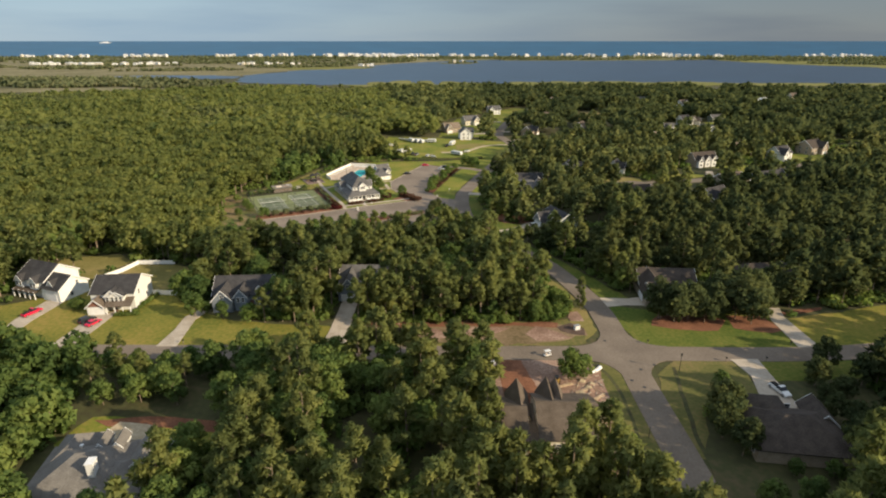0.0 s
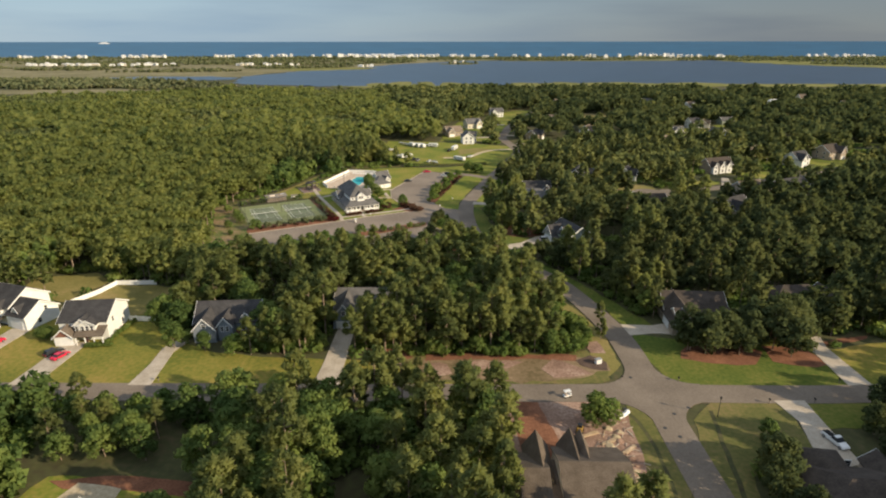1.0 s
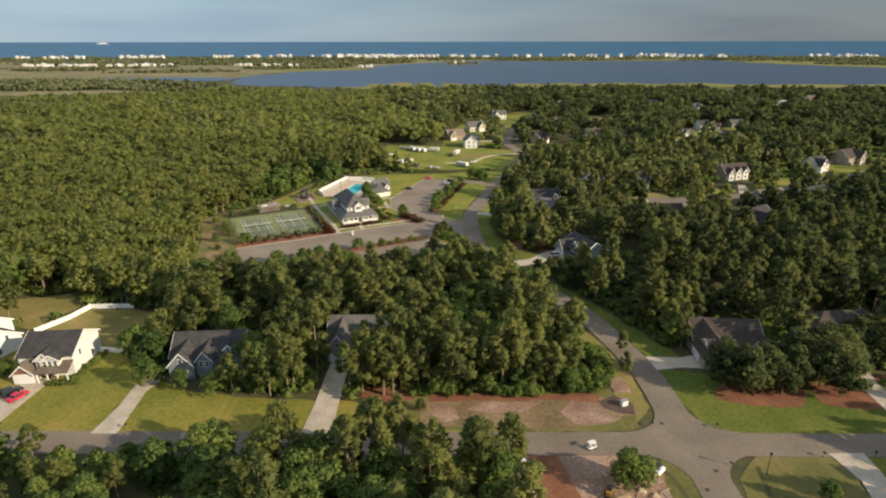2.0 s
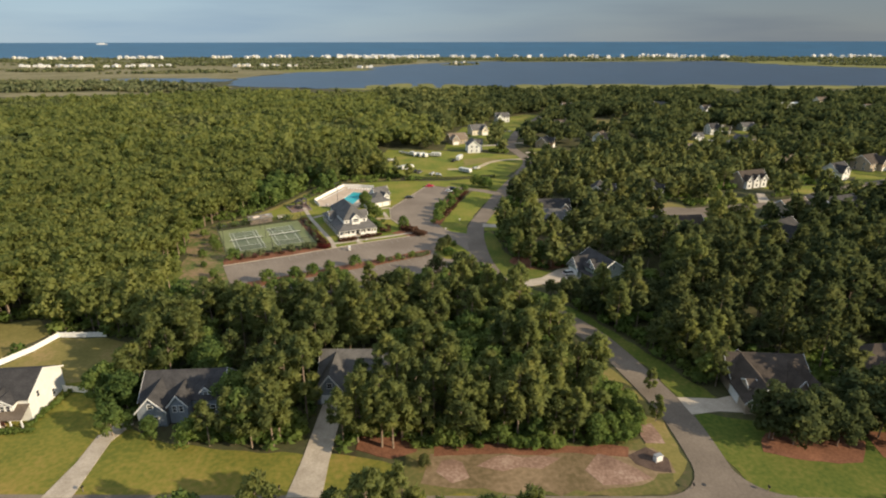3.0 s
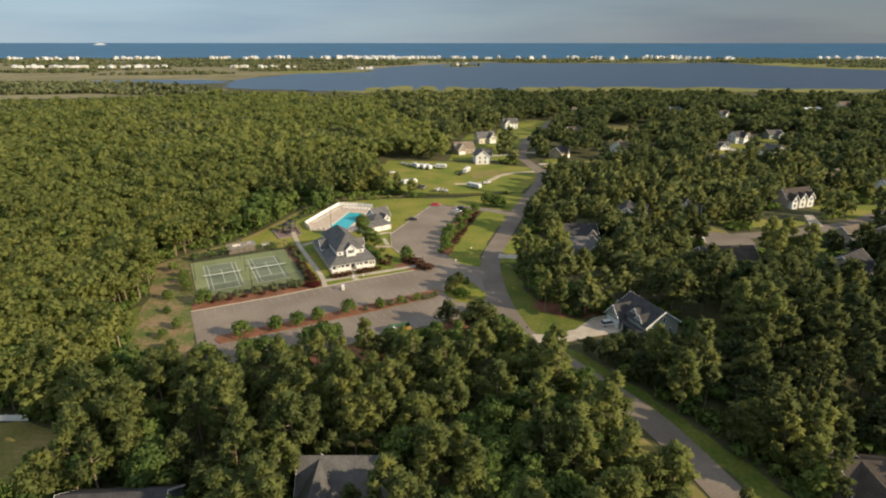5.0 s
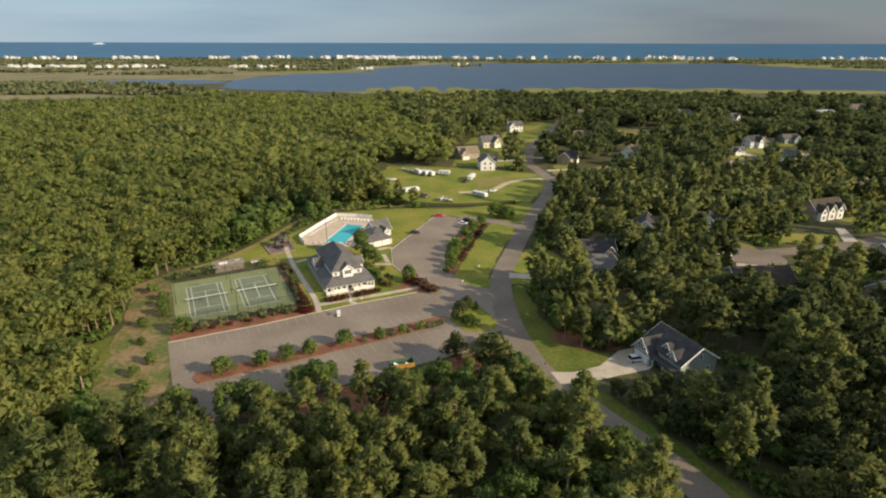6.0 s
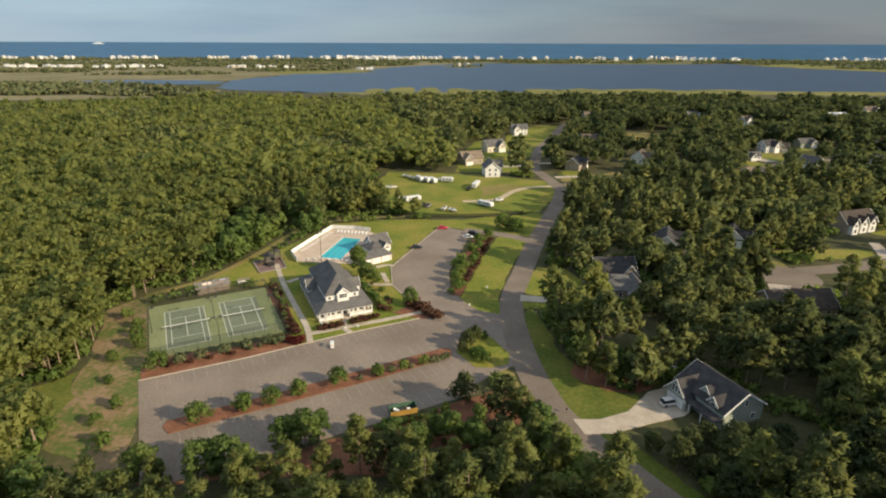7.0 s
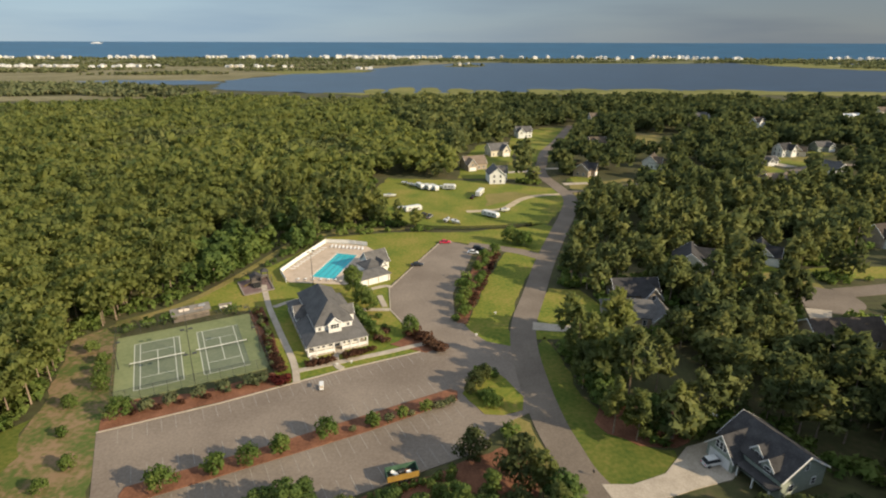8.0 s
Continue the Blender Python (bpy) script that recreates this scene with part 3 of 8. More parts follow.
lawn([(5.0, 304), (6.4, 320), (11.2, 345), (15.6, 364), (22.5, 364), (16.0, 338), (10.6, 316), (7.6, 303)], "straw bed with shrubs", "straw", 0.17, 0.6, 29, name="straw_bed")
slab("road", ribbon(smooth([(11, 370.5), (22, 366.5), (31, 362.5), (39.5, 355.5)], 6, False), 5.6), 0.134, "lot_asphalt", "short asphalt lane from the car park to the road", "road", clear=1)
lawn([(-40, 441), (-32, 486), (20, 480), (64, 462), (64, 440), (57, 418), (48, 398), (30, 392), (-5, 390), (-20, 402)], "mown storage field", seed=30, rough=2, clear=3.0)
lawn([(22, 426), (35, 438), (50, 446), (40, 455), (24, 450)], "bare brown patch in the field", "dry_lawn", 0.09, 1.5, 31, name="dry_patch", clear=None)
lawn([(10, 486), (14, 540), (28, 600), (40, 606), (58, 600), (50, 560), (46, 520), (54, 486)], "yards of the far houses", seed=32, rough=2, clear=0)
lawn([(70, 436), (72, 470), (112, 488), (113, 470), (100, 444), (80, 438)], "sunny roadside yard", "dry_lawn", 0.07, 1.5, 33)
slab("road", ribbon(smooth([(66, 455), (86, 459), (112, 474)], 6, False), 4.5), 0.13, "asphalt", "narrow asphalt lane", "road", clear=1)
lawn([(56, 535), (52, 580), (58, 645), (92, 692), (124, 692), (110, 630), (88, 560), (72, 535)], "far sunny lawns", seed=34, rough=3, clear=0)
lawn([(16, 600), (40, 620), (44, 650), (14, 650)], "far sunny back yards", "yellow_lawn", 0.06, 2, 36, clear=2)
lawn([(134, 545), (160, 548), (200, 652), (164, 648), (148, 600)], "far dry clearing", "dry_lawn", 0.07, 2, 35)
for i, (cx, cy, rx, ry) in enumerate(((118, 334, 13, 7), (150, 343, 20, 6), (236, 532, 26, 11), (262, 548, 22, 9), (215, 500, 18, 7), (125, 470, 14, 5),
                                      (200, 384, 18, 6), (208, 368, 22, 6), (270, 402, 28, 8), (290, 560, 18, 7), (455, 800, 26, 10), (345, 605, 20, 8), (270, 640, 26, 8), (160, 520, 10, 5),
                                      (500, 730, 26, 9), (400, 660, 22, 8), (330, 470, 24, 8), (245, 362, 26, 8))):
    lawn(blob(cx, cy, rx, ry, i), "sunny lawn among trees", "lawn" if i % 3 else "dry_lawn", 0.05, 1.5, 40 + i, clear=1.0)
slab("road", blob(122, 320, 11, 10, 3, rough=0.1), 0.13, "asphalt", "turning circle of worn asphalt", "road", clear=2)
slab("road", ribbon(smooth([(130, 325), (158, 331), (190, 343), (222, 362), (290, 395)], 6, False), 7), 0.136, "asphalt", "asphalt side street among trees", "road", clear=3)
slab("road", ribbon(smooth([(190, 470), (225, 510), (262, 528), (300, 520)], 6, False), 8), 0.13, "asphalt", "far asphalt side street", "road", clear=4)
slab("road", ribbon(smooth([(65, 450.5), (50, 446.5), (40, 438), (33, 426), (27, 420), (12, 417)], 6, False), 3.6), 0.11, "sand", "gravel track into the storage field", "road", clear=1)


slab("track", ribbon(smooth([(-88, 306), (-79, 317), (-71.5, 334), (-65.5, 353), (-60.5, 369), (-50, 382), (-34, 388), (-16, 390.5)], 6, False), 2.6), 0.095, "dry_lawn", "worn pale grass track along the edge of the woods", "track", clear=1.6)


def drive(pts, label="pale concrete driveway", z=0.17):
    return slab("driveway", pts, z, "concrete", label, "driveway", clear=1.5)


drive([(-113.5, 144), (-110.8, 150), (-112, 158), (-111, 171), (-105, 171), (-106.5, 158), (-106, 144)])
drive([(-92, 143), (-91.2, 152), (-91, 163), (-84.5, 163.6), (-85.2, 150), (-85.5, 143)])
drive([(-63.5, 143), (-62.6, 152), (-63, 160), (-60.5, 165), (-57.5, 164), (-59.3, 158.4), (-58, 143)])
drive([(-19.5, 143), (-18.8, 152), (-18.3, 171), (-13.5, 171), (-13.4, 152), (-13, 143)])
drive([(86.6, 136.6), (93.6, 136.6), (93, 128), (92.5, 116), (84, 114.5), (85.6, 120), (88, 129)])
drive([(62.6, 173.2), (71.5, 172.6), (76, 174), (76, 167.5), (70, 168), (63.4, 166.8)])
drive([(107.6, 142.5), (108.7, 158), (110.5, 166), (115.5, 166), (113.6, 160), (113.4, 143)])
drive([(30.2, 240.2), (36, 240.2), (43, 243), (50, 250.5), (57, 253), (60, 246), (55, 241.5), (47, 239), (37.5, 235.5), (31.6, 235.2)])
drive([(27, 304.2), (34, 302.6), (43, 301.4), (52, 303), (52, 298.5), (42, 297.4), (26.2, 299.5)])
drive([(69.5, 470), (84, 473), (84, 477), (69, 475)])
drive([(66, 512), (82, 512), (82, 516), (66, 516)])
drive([(58, 505), (40, 500), (40, 504), (58, 510)])
drive([(70, 575), (54, 578), (54, 582), (71, 580)])
drive([(113, 317), (98, 323), (98, 328), (114, 323)])
drive([(107, 301), (112, 301), (119, 312), (112, 314)])
drive([(168, 338), (176, 356), (180, 356), (174, 338)])
slab("driveway", [(222, 520), (215, 538), (222, 540), (232, 522)], 0.15, "concrete", "far pale concrete driveway", "driveway", clear=2)


# ---- trees ----
def inside(px, py, poly):
    """Which of the points lie in the outline."""
    x, y = poly[:, 0], poly[:, 1]
    hit = np.zeros(len(px), bool)
    j = len(poly) - 1
    for i in range(len(poly)):
        if y[i] != y[j]:
            cross = ((y[i] > py) != (y[j] > py)) & (px < (x[j] - x[i]) * (py - y[i]) / (y[j] - y[i]) + x[i])
            hit ^= cross
        j = i
    return hit


def near_outline(px, py, poly, margin):
    lo, hi = poly.min(0) - abs(margin) - 1, poly.max(0) + abs(margin) + 1
    out = np.zeros(len(px), bool)
    sel = np.nonzero((px > lo[0]) & (px < hi[0]) & (py > lo[1]) & (py < hi[1]))[0]
    if not len(sel):
        return out
    qx, qy = px[sel], py[sel]
    hit = inside(qx, qy, poly)
    if margin != 0:
        best = np.full(len(qx), 1e9)
        for i in range(len(poly)):
            a, b = poly[i - 1], poly[i]
            d = b - a
            k = np.clip(((qx - a[0]) * d[0] + (qy - a[1]) * d[1]) / max(d @ d, 1e-9), 0, 1)
            best = np.minimum(best, (qx - a[0] - k * d[0]) ** 2 + (qy - a[1] - k * d[1]) ** 2)
        if margin > 0:
            hit |= best < margin ** 2
        else:
            hit &= best > margin ** 2
    out[sel] = hit
    return out


def crown_cards(rng, clumps, count, size, slender=1.0):
    """Sprays of foliage over a set of clumps (x, y, z, radius, flatness): small triangles, with the rounded normals of the tuft that they belong to."""
    c = np.array(clumps)
    w = c[:, 3] ** 2
    pick = rng.choice(len(c), count, p=w / w.sum())
    d = rng.normal(size=(count, 3))
    d[:, 2] = d[:, 2] * 0.9 + 0.25
    d /= np.linalg.norm(d, axis=1)[:, None]
    r = c[pick, 3] * (0.50 + 0.60 * rng.random(count) ** 0.7)
    centre = c[pick, :3] + d * r[:, None] * np.stack([np.ones(count), np.ones(count), c[pick, 4]], 1)
    s = size * (0.6 + 0.8 * rng.random(count))[:, None]
    if slender > 1.0:
        # needle sprays: the long axis runs outward and up, the face looks any way
        b = d + rng.normal(size=(count, 3)) * 0.75
        b[:, 2] += 0.15
        b /= np.linalg.norm(b, axis=1)[:, None]
        t = np.cross(b, rng.normal(size=(count, 3)) + d * 0.6)
        t /= np.linalg.norm(t, axis=1)[:, None]
        root = slender ** 0.5
        t, b = t / root, b * root
    else:
        n = d + rng.normal(size=(count, 3)) * 0.55
        n[:, 2] += 0.15
        n /= np.linalg.norm(n, axis=1)[:, None]
        t = np.cross(n, rng.normal(size=(count, 3)))
        t /= np.linalg.norm(t, axis=1)[:, None]
        b = np.cross(n, t)
    a0 = rng.random(count)[:, None] * 0.5
    p0 = centre - t * s * 0.6 - b * s * (0.3 + a0 * 0.4)
    p1 = centre + t * s * (0.5 + a0 * 0.3) - b * s * 0.35
    p2 = centre + b * s * (0.75 + a0 * 0.3) + t * s * (a0 - 0.25)
    heart = np.array([0, 0, np.average(c[:, 2], weights=w) * 0.85])
    out = centre - heart
    out /= np.linalg.norm(out, axis=1)[:, None]
    soft = d * 0.75 + out * 0.35 + rng.normal(size=(count, 3)) * 0.36
    soft[:, 2] += 0.12
    soft /= np.linalg.norm(soft, axis=1)[:, None]
    turned = (np.cross(p1 - p0, p2 - p0) * soft).sum(1) < 0
    p1[turned], p2[turned] = p2[turned], p1[turned].copy()
    return np.stack([p0, p1, p2], 1).reshape(-1, 3), np.repeat(soft, 3, 0)


def pine_clumps(rng, h, r):
    """An open conifer crown: separate flattened tufts at the ends of limbs, broadest below the middle, on a bare stem."""
    out, n = [], 19 + rng.integers(7)
    base = 0.26 + 0.22 * rng.random()
    lean = rng.normal(size=2) * 0.12 * r
    for i in range(n):
        f = (i + rng.random()) / n
        z = h * (base + (0.95 - base) * f)
        width = r * (1.0 - 0.80 * f ** 2.3) * (0.60 + 2.7 * f if f < 0.15 else 1.0)
        reach = width * (0.30 + 0.70 * rng.random() ** 0.6)
        a = i * 2.4 + rng.random() * 1.9
        out.append((reach * math.cos(a) + lean[0] * f, reach * math.sin(a) + lean[1] * f, z + 0.06 * reach, r * (0.34 - 0.12 * f) * (0.7 + 0.6 * rng.random()), 0.62))
    out.append((lean[0], lean[1], h * 0.86, r * 0.26, 1.0))
    out.append((lean[0], lean[1], h * 0.95, r * 0.19, 1.3))
    return out


def dome_clumps(rng, h, r, n=13):
    """A broad round-topped crown of the closed woods: tufts over a dome."""
    out = []
    for i in range(n):
        f = (i + 0.5) / n
        c = 1 - 1.05 * f
        reach = r * math.sqrt(1 - c * c) * (0.72 + 0.36 * rng.random())
        a = i * 2.4 + rng.random() * 1.3
        out.append((reach * math.cos(a), reach * math.sin(a), h * (0.56 + 0.33 * c + 0.07 * rng.random()), r * 0.40 * (0.7 + 0.55 * rng.random()), 0.7))
    out.append((0, 0, h * 0.55, r * 0.6, 0.8))
    out.append((0, 0, h * 0.88, r * 0.34, 0.9))
    return out


def sparse_dome_clumps(rng, h, r):
    """The same crown for trees far off."""
    return dome_clumps(rng, h, r, 6)


def oak_clumps(rng, h, r):
    """A full, rounded crown of many lobes that reaches low."""
    out, n = [], 20
    for i in range(n):
        f = (i + 0.5) / n
        z = h * (0.24 + 0.68 * f)
        reach = r * (0.88 * math.sin(math.pi * (0.22 + 0.70 * f))) * (0.50 + 0.50 * rng.random() ** 0.6)
        a = i * 2.4 + rng.random()
        out.append((reach * math.cos(a), reach * math.sin(a), z, r * 0.34 * (0.65 + 0.6 * rng.random()), 0.85))
    out.append((0, 0, h * 0.6, r * 0.50, 1.2))
    return out


def shrub_clumps(rng, h, r):
    out = [(0, 0, h * 0.5, h * 0.48, 0.9)]
    for i in range(6):
        a = i * 1.05 + rng.random()
        out.append((r * 0.5 * math.cos(a), r * 0.5 * math.sin(a), h * (0.35 + 0.3 * rng.random()), h * 0.36, 0.9))
    return out


def raw_mesh(name, verts, mat, normals=None):
    """A mesh of triangles from their corners in order; normals: one for each corner."""
    me = bpy.data.meshes.new(name)
    v = np.ascontiguousarray(verts, dtype=np.float32)
    me.vertices.add(len(v))
    me.vertices.foreach_set("co", v.ravel())
    me.loops.add(len(v))
    me.loops.foreach_set("vertex_index", np.arange(len(v), dtype=np.int32))
    me.polygons.add(len(v) // 3)
    me.polygons.foreach_set("loop_start", np.arange(0, len(v), 3, dtype=np.int32))
    if normals is not None:
        at = me.attributes.new("custom_normal", 'FLOAT_VECTOR', 'POINT')
        at.data.foreach_set("vector", np.ascontiguousarray(normals, dtype=np.float32).ravel())
    me.update(calc_edges=True)
    me.materials.append(M[mat])
    return me


def trunk_mesh(name, rng, clumps, h, r, lean=0.4):
    bm = bmesh.new()
    pts = [(0, 0, -0.2), (lean * 0.3, 0.1, h * 0.3), (lean * 0.2, -0.1, h * 0.62), (0, 0, h * 0.9)]
    rad = [r, r * 0.8, r * 0.55, r * 0.12]
    for i in range(3):
        rod(bm, pts[i], pts[i + 1], rad[i], rad[i + 1], 6)
    for x, y, z, cr, _ in clumps[:-2:1 if len(clumps) < 20 else 3]:
        if math.hypot(x, y) > 0.8:
            zb = max(h * 0.25, z - 0.5 * math.hypot(x, y))
            rod(bm, (0, 0, zb), (x, y, z), r * 0.32, r * 0.08, 4)
    return mesh_of(name, bm, "bark")


KINDS = {}


def variants(kind, count, clump, mat, h, r, cards, size, seed):
    """Shared meshes for single trees: (trunk, crown) pairs."""
    rng = np.random.default_rng(seed)
    out = []
    for i in range(count):
        hh, rr = h * (0.85 + 0.3 * rng.random()), r * (0.85 + 0.3 * rng.random())
        cl = clump(rng, hh, rr)
        leaves, soft = crown_cards(rng, cl, cards, size, 1.8 if clump is pine_clumps else 1.0)
        crown = raw_mesh("crown", leaves, mat, soft)
        trunk = trunk_mesh("trunk", rng, cl, hh, 0.0135 * hh)
        out.append((trunk, crown))
    KINDS[kind] = out


variants("pine", 9, pine_clumps, "pine", 15.4, 3.5, 1750, 0.54, 11)
variants("oak", 6, oak_clumps, "oak", 10.5, 3.9, 1780, 0.505, 12)
variants("dark", 5, oak_clumps, "live_oak", 10.0, 4.2, 1700, 0.515, 17)
variants("small", 5, oak_clumps, "shrub", 4.3, 2.5, 700, 0.44, 13)
variants("shrub", 4, shrub_clumps, "shrub", 1.5, 1.1, 220, 0.30, 14)
variants("olive", 4, shrub_clumps, "scrub", 2.0, 1.1, 240, 0.30, 18)
variants("red", 3, shrub_clumps, "red_shrub", 1.6, 1.6, 240, 0.30, 15)
variants("bronze", 3, shrub_clumps, "dry_shrub", 1.5, 1.6, 240, 0.30, 16)

TREE_TEXT = {
    "pine": ("pine_tree", "tall pine with bare trunk and clumpy olive-green crown", "tree"),
    "oak": ("broadleaf_tree", "full broadleaf tree with bright green rounded crown", "tree"),
    "dark": ("live_oak", "spreading live oak over pine straw, leaves darkened for shade", "tree"),
    "small": ("young_tree", "small round young tree planted in a bed", "tree"),
    "shrub": ("shrub", "low round green shrub", "shrub"),
    "olive": ("shrub", "upright dull olive shrub in a straw bed", "shrub"),
    "red": ("shrub", "low dark red shrub in a bed", "shrub"),
    "bronze": ("shrub", "low bronze-brown shrub in a bed", "shrub"),
}
prng = random.Random(5)


def plant(kind, x, y, scale=1.0, group="", z=0.0):
    name, label, cat = TREE_TEXT[kind]
    t = thing(name, label, cat, Matrix.LocRotScale((x, y, z), Euler((0, 0, prng.uniform(0, 6.28))), (scale, scale, scale * prng.uniform(0.92, 1.1))), group)
    trunk, crown = prng.choice(KINDS[kind])
    for n, me in (("trunk", trunk), ("crown", crown)):
        o = new(n, me)
        o.parent = t
    return t


def templates(count, clump, h, r, cards, size, stem, seed):
    rng = np.random.default_rng(seed)
    out = []
    for i in range(count):
        hh, rr = h * (0.85 + 0.3 * rng.random()), r * (0.85 + 0.3 * rng.random())
        v, soft = crown_cards(rng, clump(rng, hh, rr), cards, size, 1.4 if clump is pine_clumps else 1.0)
        if stem:
            s = []
            a = 0.24
            for k in range(3):
                p, q = 2.09 * k, 2.09 * (k + 1)
                b0, b1 = (a * math.cos(p), a * math.sin(p), 0), (a * math.cos(q), a * math.sin(q), 0)
                s += [b0, b1, (0, 0, hh * 0.8)]
            out.append((v, soft, np.array(s)))
        else:
            out.append((v, soft, np.zeros((0, 3))))
    return out


def forest(name, label, pos, scale, temps, mat, rng):
    """Many trees as one mesh."""
    leaves, soft, stems = [], [], []
    which = rng.integers(len(temps), size=len(pos))
    ang = rng.random(len(pos)) * 6.283
    for k, (v, nv, s) in enumerate(temps):
        sel = np.nonzero(which == k)[0]
        if not len(sel):
            continue
        c, sn, sc = np.cos(ang[sel])[:, None], np.sin(ang[sel])[:, None], scale[sel][:, None]
        for src, dst in ((v, leaves), (s, stems)):
            if len(src):
                X = (src[None, :, 0] * c - src[None, :, 1] * sn) * sc + pos[sel, 0:1]
                Y = (src[None, :, 0] * sn + src[None, :, 1] * c) * sc + pos[sel, 1:2]
                Z = src[None, :, 2] * sc * (0.9 + 0.2 * rng.random(len(sel)))[:, None] + 0 * X
                dst.append(np.stack([X, Y, Z], 2).reshape(-1, 3))
        X, Y = nv[None, :, 0] * c - nv[None, :, 1] * sn, nv[None, :, 0] * sn + nv[None, :, 1] * c
        soft.append(np.stack([X, Y, nv[None, :, 2] + 0 * X], 2).reshape(-1, 3))
    ob = tagged(new(name, raw_mesh(name, np.concatenate(leaves), mat, np.concatenate(soft))), label, "trees", kind="stuff")
    if stems:
        tagged(new(name + "_trunks", raw_mesh(name + "_trunks", np.concatenate(stems), "bark")), "grey-brown tree trunks in the woods", "trees", kind="stuff")
    return ob


def scatter(rng, x0, x1, y0, y1, step):
    gx, gy = np.meshgrid(np.arange(x0, x1, step, dtype=float), np.arange(y0, y1, step, dtype=float))
    gx[1::2] += step / 2
    p = np.stack([gx.ravel(), gy.ravel()], 1) + rng.uniform(-0.42, 0.42, (gx.size, 2)) * step
    return p


def free(p, extra=0.0):
    ok = np.ones(len(p), bool)
    for poly, margin in CLEAR:
        ok &= ~near_outline(p[:, 0], p[:, 1], poly, margin + extra if margin >= 0 else margin)
    return ok


def in_view(p, pad):
    """Within the wedge that the flight looks over, with room beside it."""
    lo = -0.80 * np.maximum(p[:, 1] - 12, 0) - pad
    hi = 0.80 * np.maximum(p[:, 1] - 12, 0) + 12 + pad
    return (p[:, 0] > lo) & (p[:, 0] < hi)


def plant_woods():
    rng = np.random.default_rng(21)
    p = scatter(rng, -420, 470, 30, 440, 5.3)
    p = p[in_view(p, 70)]
    p = p[free(p, 0.5)]
    gap = np.array([noise.noise(Vector((x * 0.045, y * 0.045, 17.0))) for x, y in p]) + rng.normal(size=len(p)) * 0.25
    p = p[gap > np.where((p[:, 0] > 95) & (p[:, 1] > 280), -0.16, np.where((p[:, 0] > 28) & (p[:, 0] < 95) & (p[:, 1] > 240), -0.24, np.where(p[:, 0] > 40, -0.40, -0.48)))]
    # the yards near the crossing hold single trees; the rest of the woods is one mass
    dx, dy = p[:, 0], p[:, 1]
    single = (dx > -62) & (dx < 60) & (dy > 78) & (dy < 232)
    keep = np.nonzero(single)[0]
    rng.shuffle(keep)
    keep = keep[np.argsort(np.hypot(dx[keep] - 5, (dy[keep] - 160) * 0.8), kind="stable")][:300]
    single[:] = False
    single[keep] = True
    oaks = np.array([noise.noise(Vector((x * 0.02, y * 0.02, 4.0))) for x, y in p]) + rng.normal(size=len(p)) * 0.22
    oaks += 0.45 * ((dx < -25) & (dy < 137)) + 0.25 * ((dx < 20) & (dy < 137))
    oaks -= 0.30 * ((dx > -45) & (dx < 50) & (dy > 150) & (dy < 215))
    for x, y, o in zip(dx[single], dy[single], oaks[single]):
        plant("oak" if o > 0.2 else "pine", x, y, rng.uniform(0.8, 1.15), "trees of the near woods")
    rest = p[~single]
    ro = oaks[~single] > 0.16
    closeness = np.abs(rest[:, 1] - 190) + np.abs(rest[:, 0]) * 0.6
    near = closeness < 190
    front = (rest[:, 1] > 72) & (rest[:, 1] < 235) & (rest[:, 0] > -112) & (rest[:, 0] < 112)
    behind = rest[:, 1] < 66
    west = (rest[:, 0] < -60) & (rest[:, 1] > 215)
    size = rng.uniform(0.66, 1.16, len(rest)) * np.where(west, 0.86, 1.0)
    t_pine = templates(9, pine_clumps, 15.0, 3.6, 360, 1.02, True, 31)
    t_oak = templates(6, oak_clumps, 10.5, 3.9, 380, 1.08, True, 32)
    t_pine2 = templates(9, pine_clumps, 14.6, 3.7, 165, 1.55, True, 33)
    t_oak2 = templates(6, oak_clumps, 10.5, 3.9, 160, 1.55, False, 34)
    t_young = templates(9, sparse_dome_clumps, 11.4, 3.5, 118, 1.40, False, 39)
    young = west & (rest[:, 0] < -75 - 0.1 * (rest[:, 1] - 215)) & (rng.random(len(rest)) > 0.12)
    stand = scatter(rng, -420, -60, 200, 440, 4.35)
    stand = stand[in_view(stand, 50) & (stand[:, 0] < -75 - 0.1 * (stand[:, 1] - 215))]
    stand = stand[free(stand, 0.3)]
    stand = stand[rng.random(len(stand)) > 0.06]
    close = (stand[:, 1] < 345) & (stand[:, 0] > -190)
    t_close = templates(9, dome_clumps, 11.6, 3.4, 270, 0.92, True, 45)
    for sel, temps in ((close, t_close), (~close, t_young)):
        forest("young_pine_woods", "sunlit even young pine woods", stand[sel], rng.uniform(0.72, 1.18, int(sel.sum())), temps, "sunlit_young_pine", rng)
    rest, size, ro, near, front, behind = rest[~young], size[~young], ro[~young], near[~young], front[~young], behind[~young]
    # east and deep: woods whose leaf colours are darkened, as if in shade
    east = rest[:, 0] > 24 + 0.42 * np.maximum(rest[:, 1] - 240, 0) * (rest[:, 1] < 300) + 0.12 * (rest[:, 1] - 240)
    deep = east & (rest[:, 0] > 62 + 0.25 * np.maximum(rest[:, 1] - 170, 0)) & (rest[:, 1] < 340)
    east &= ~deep
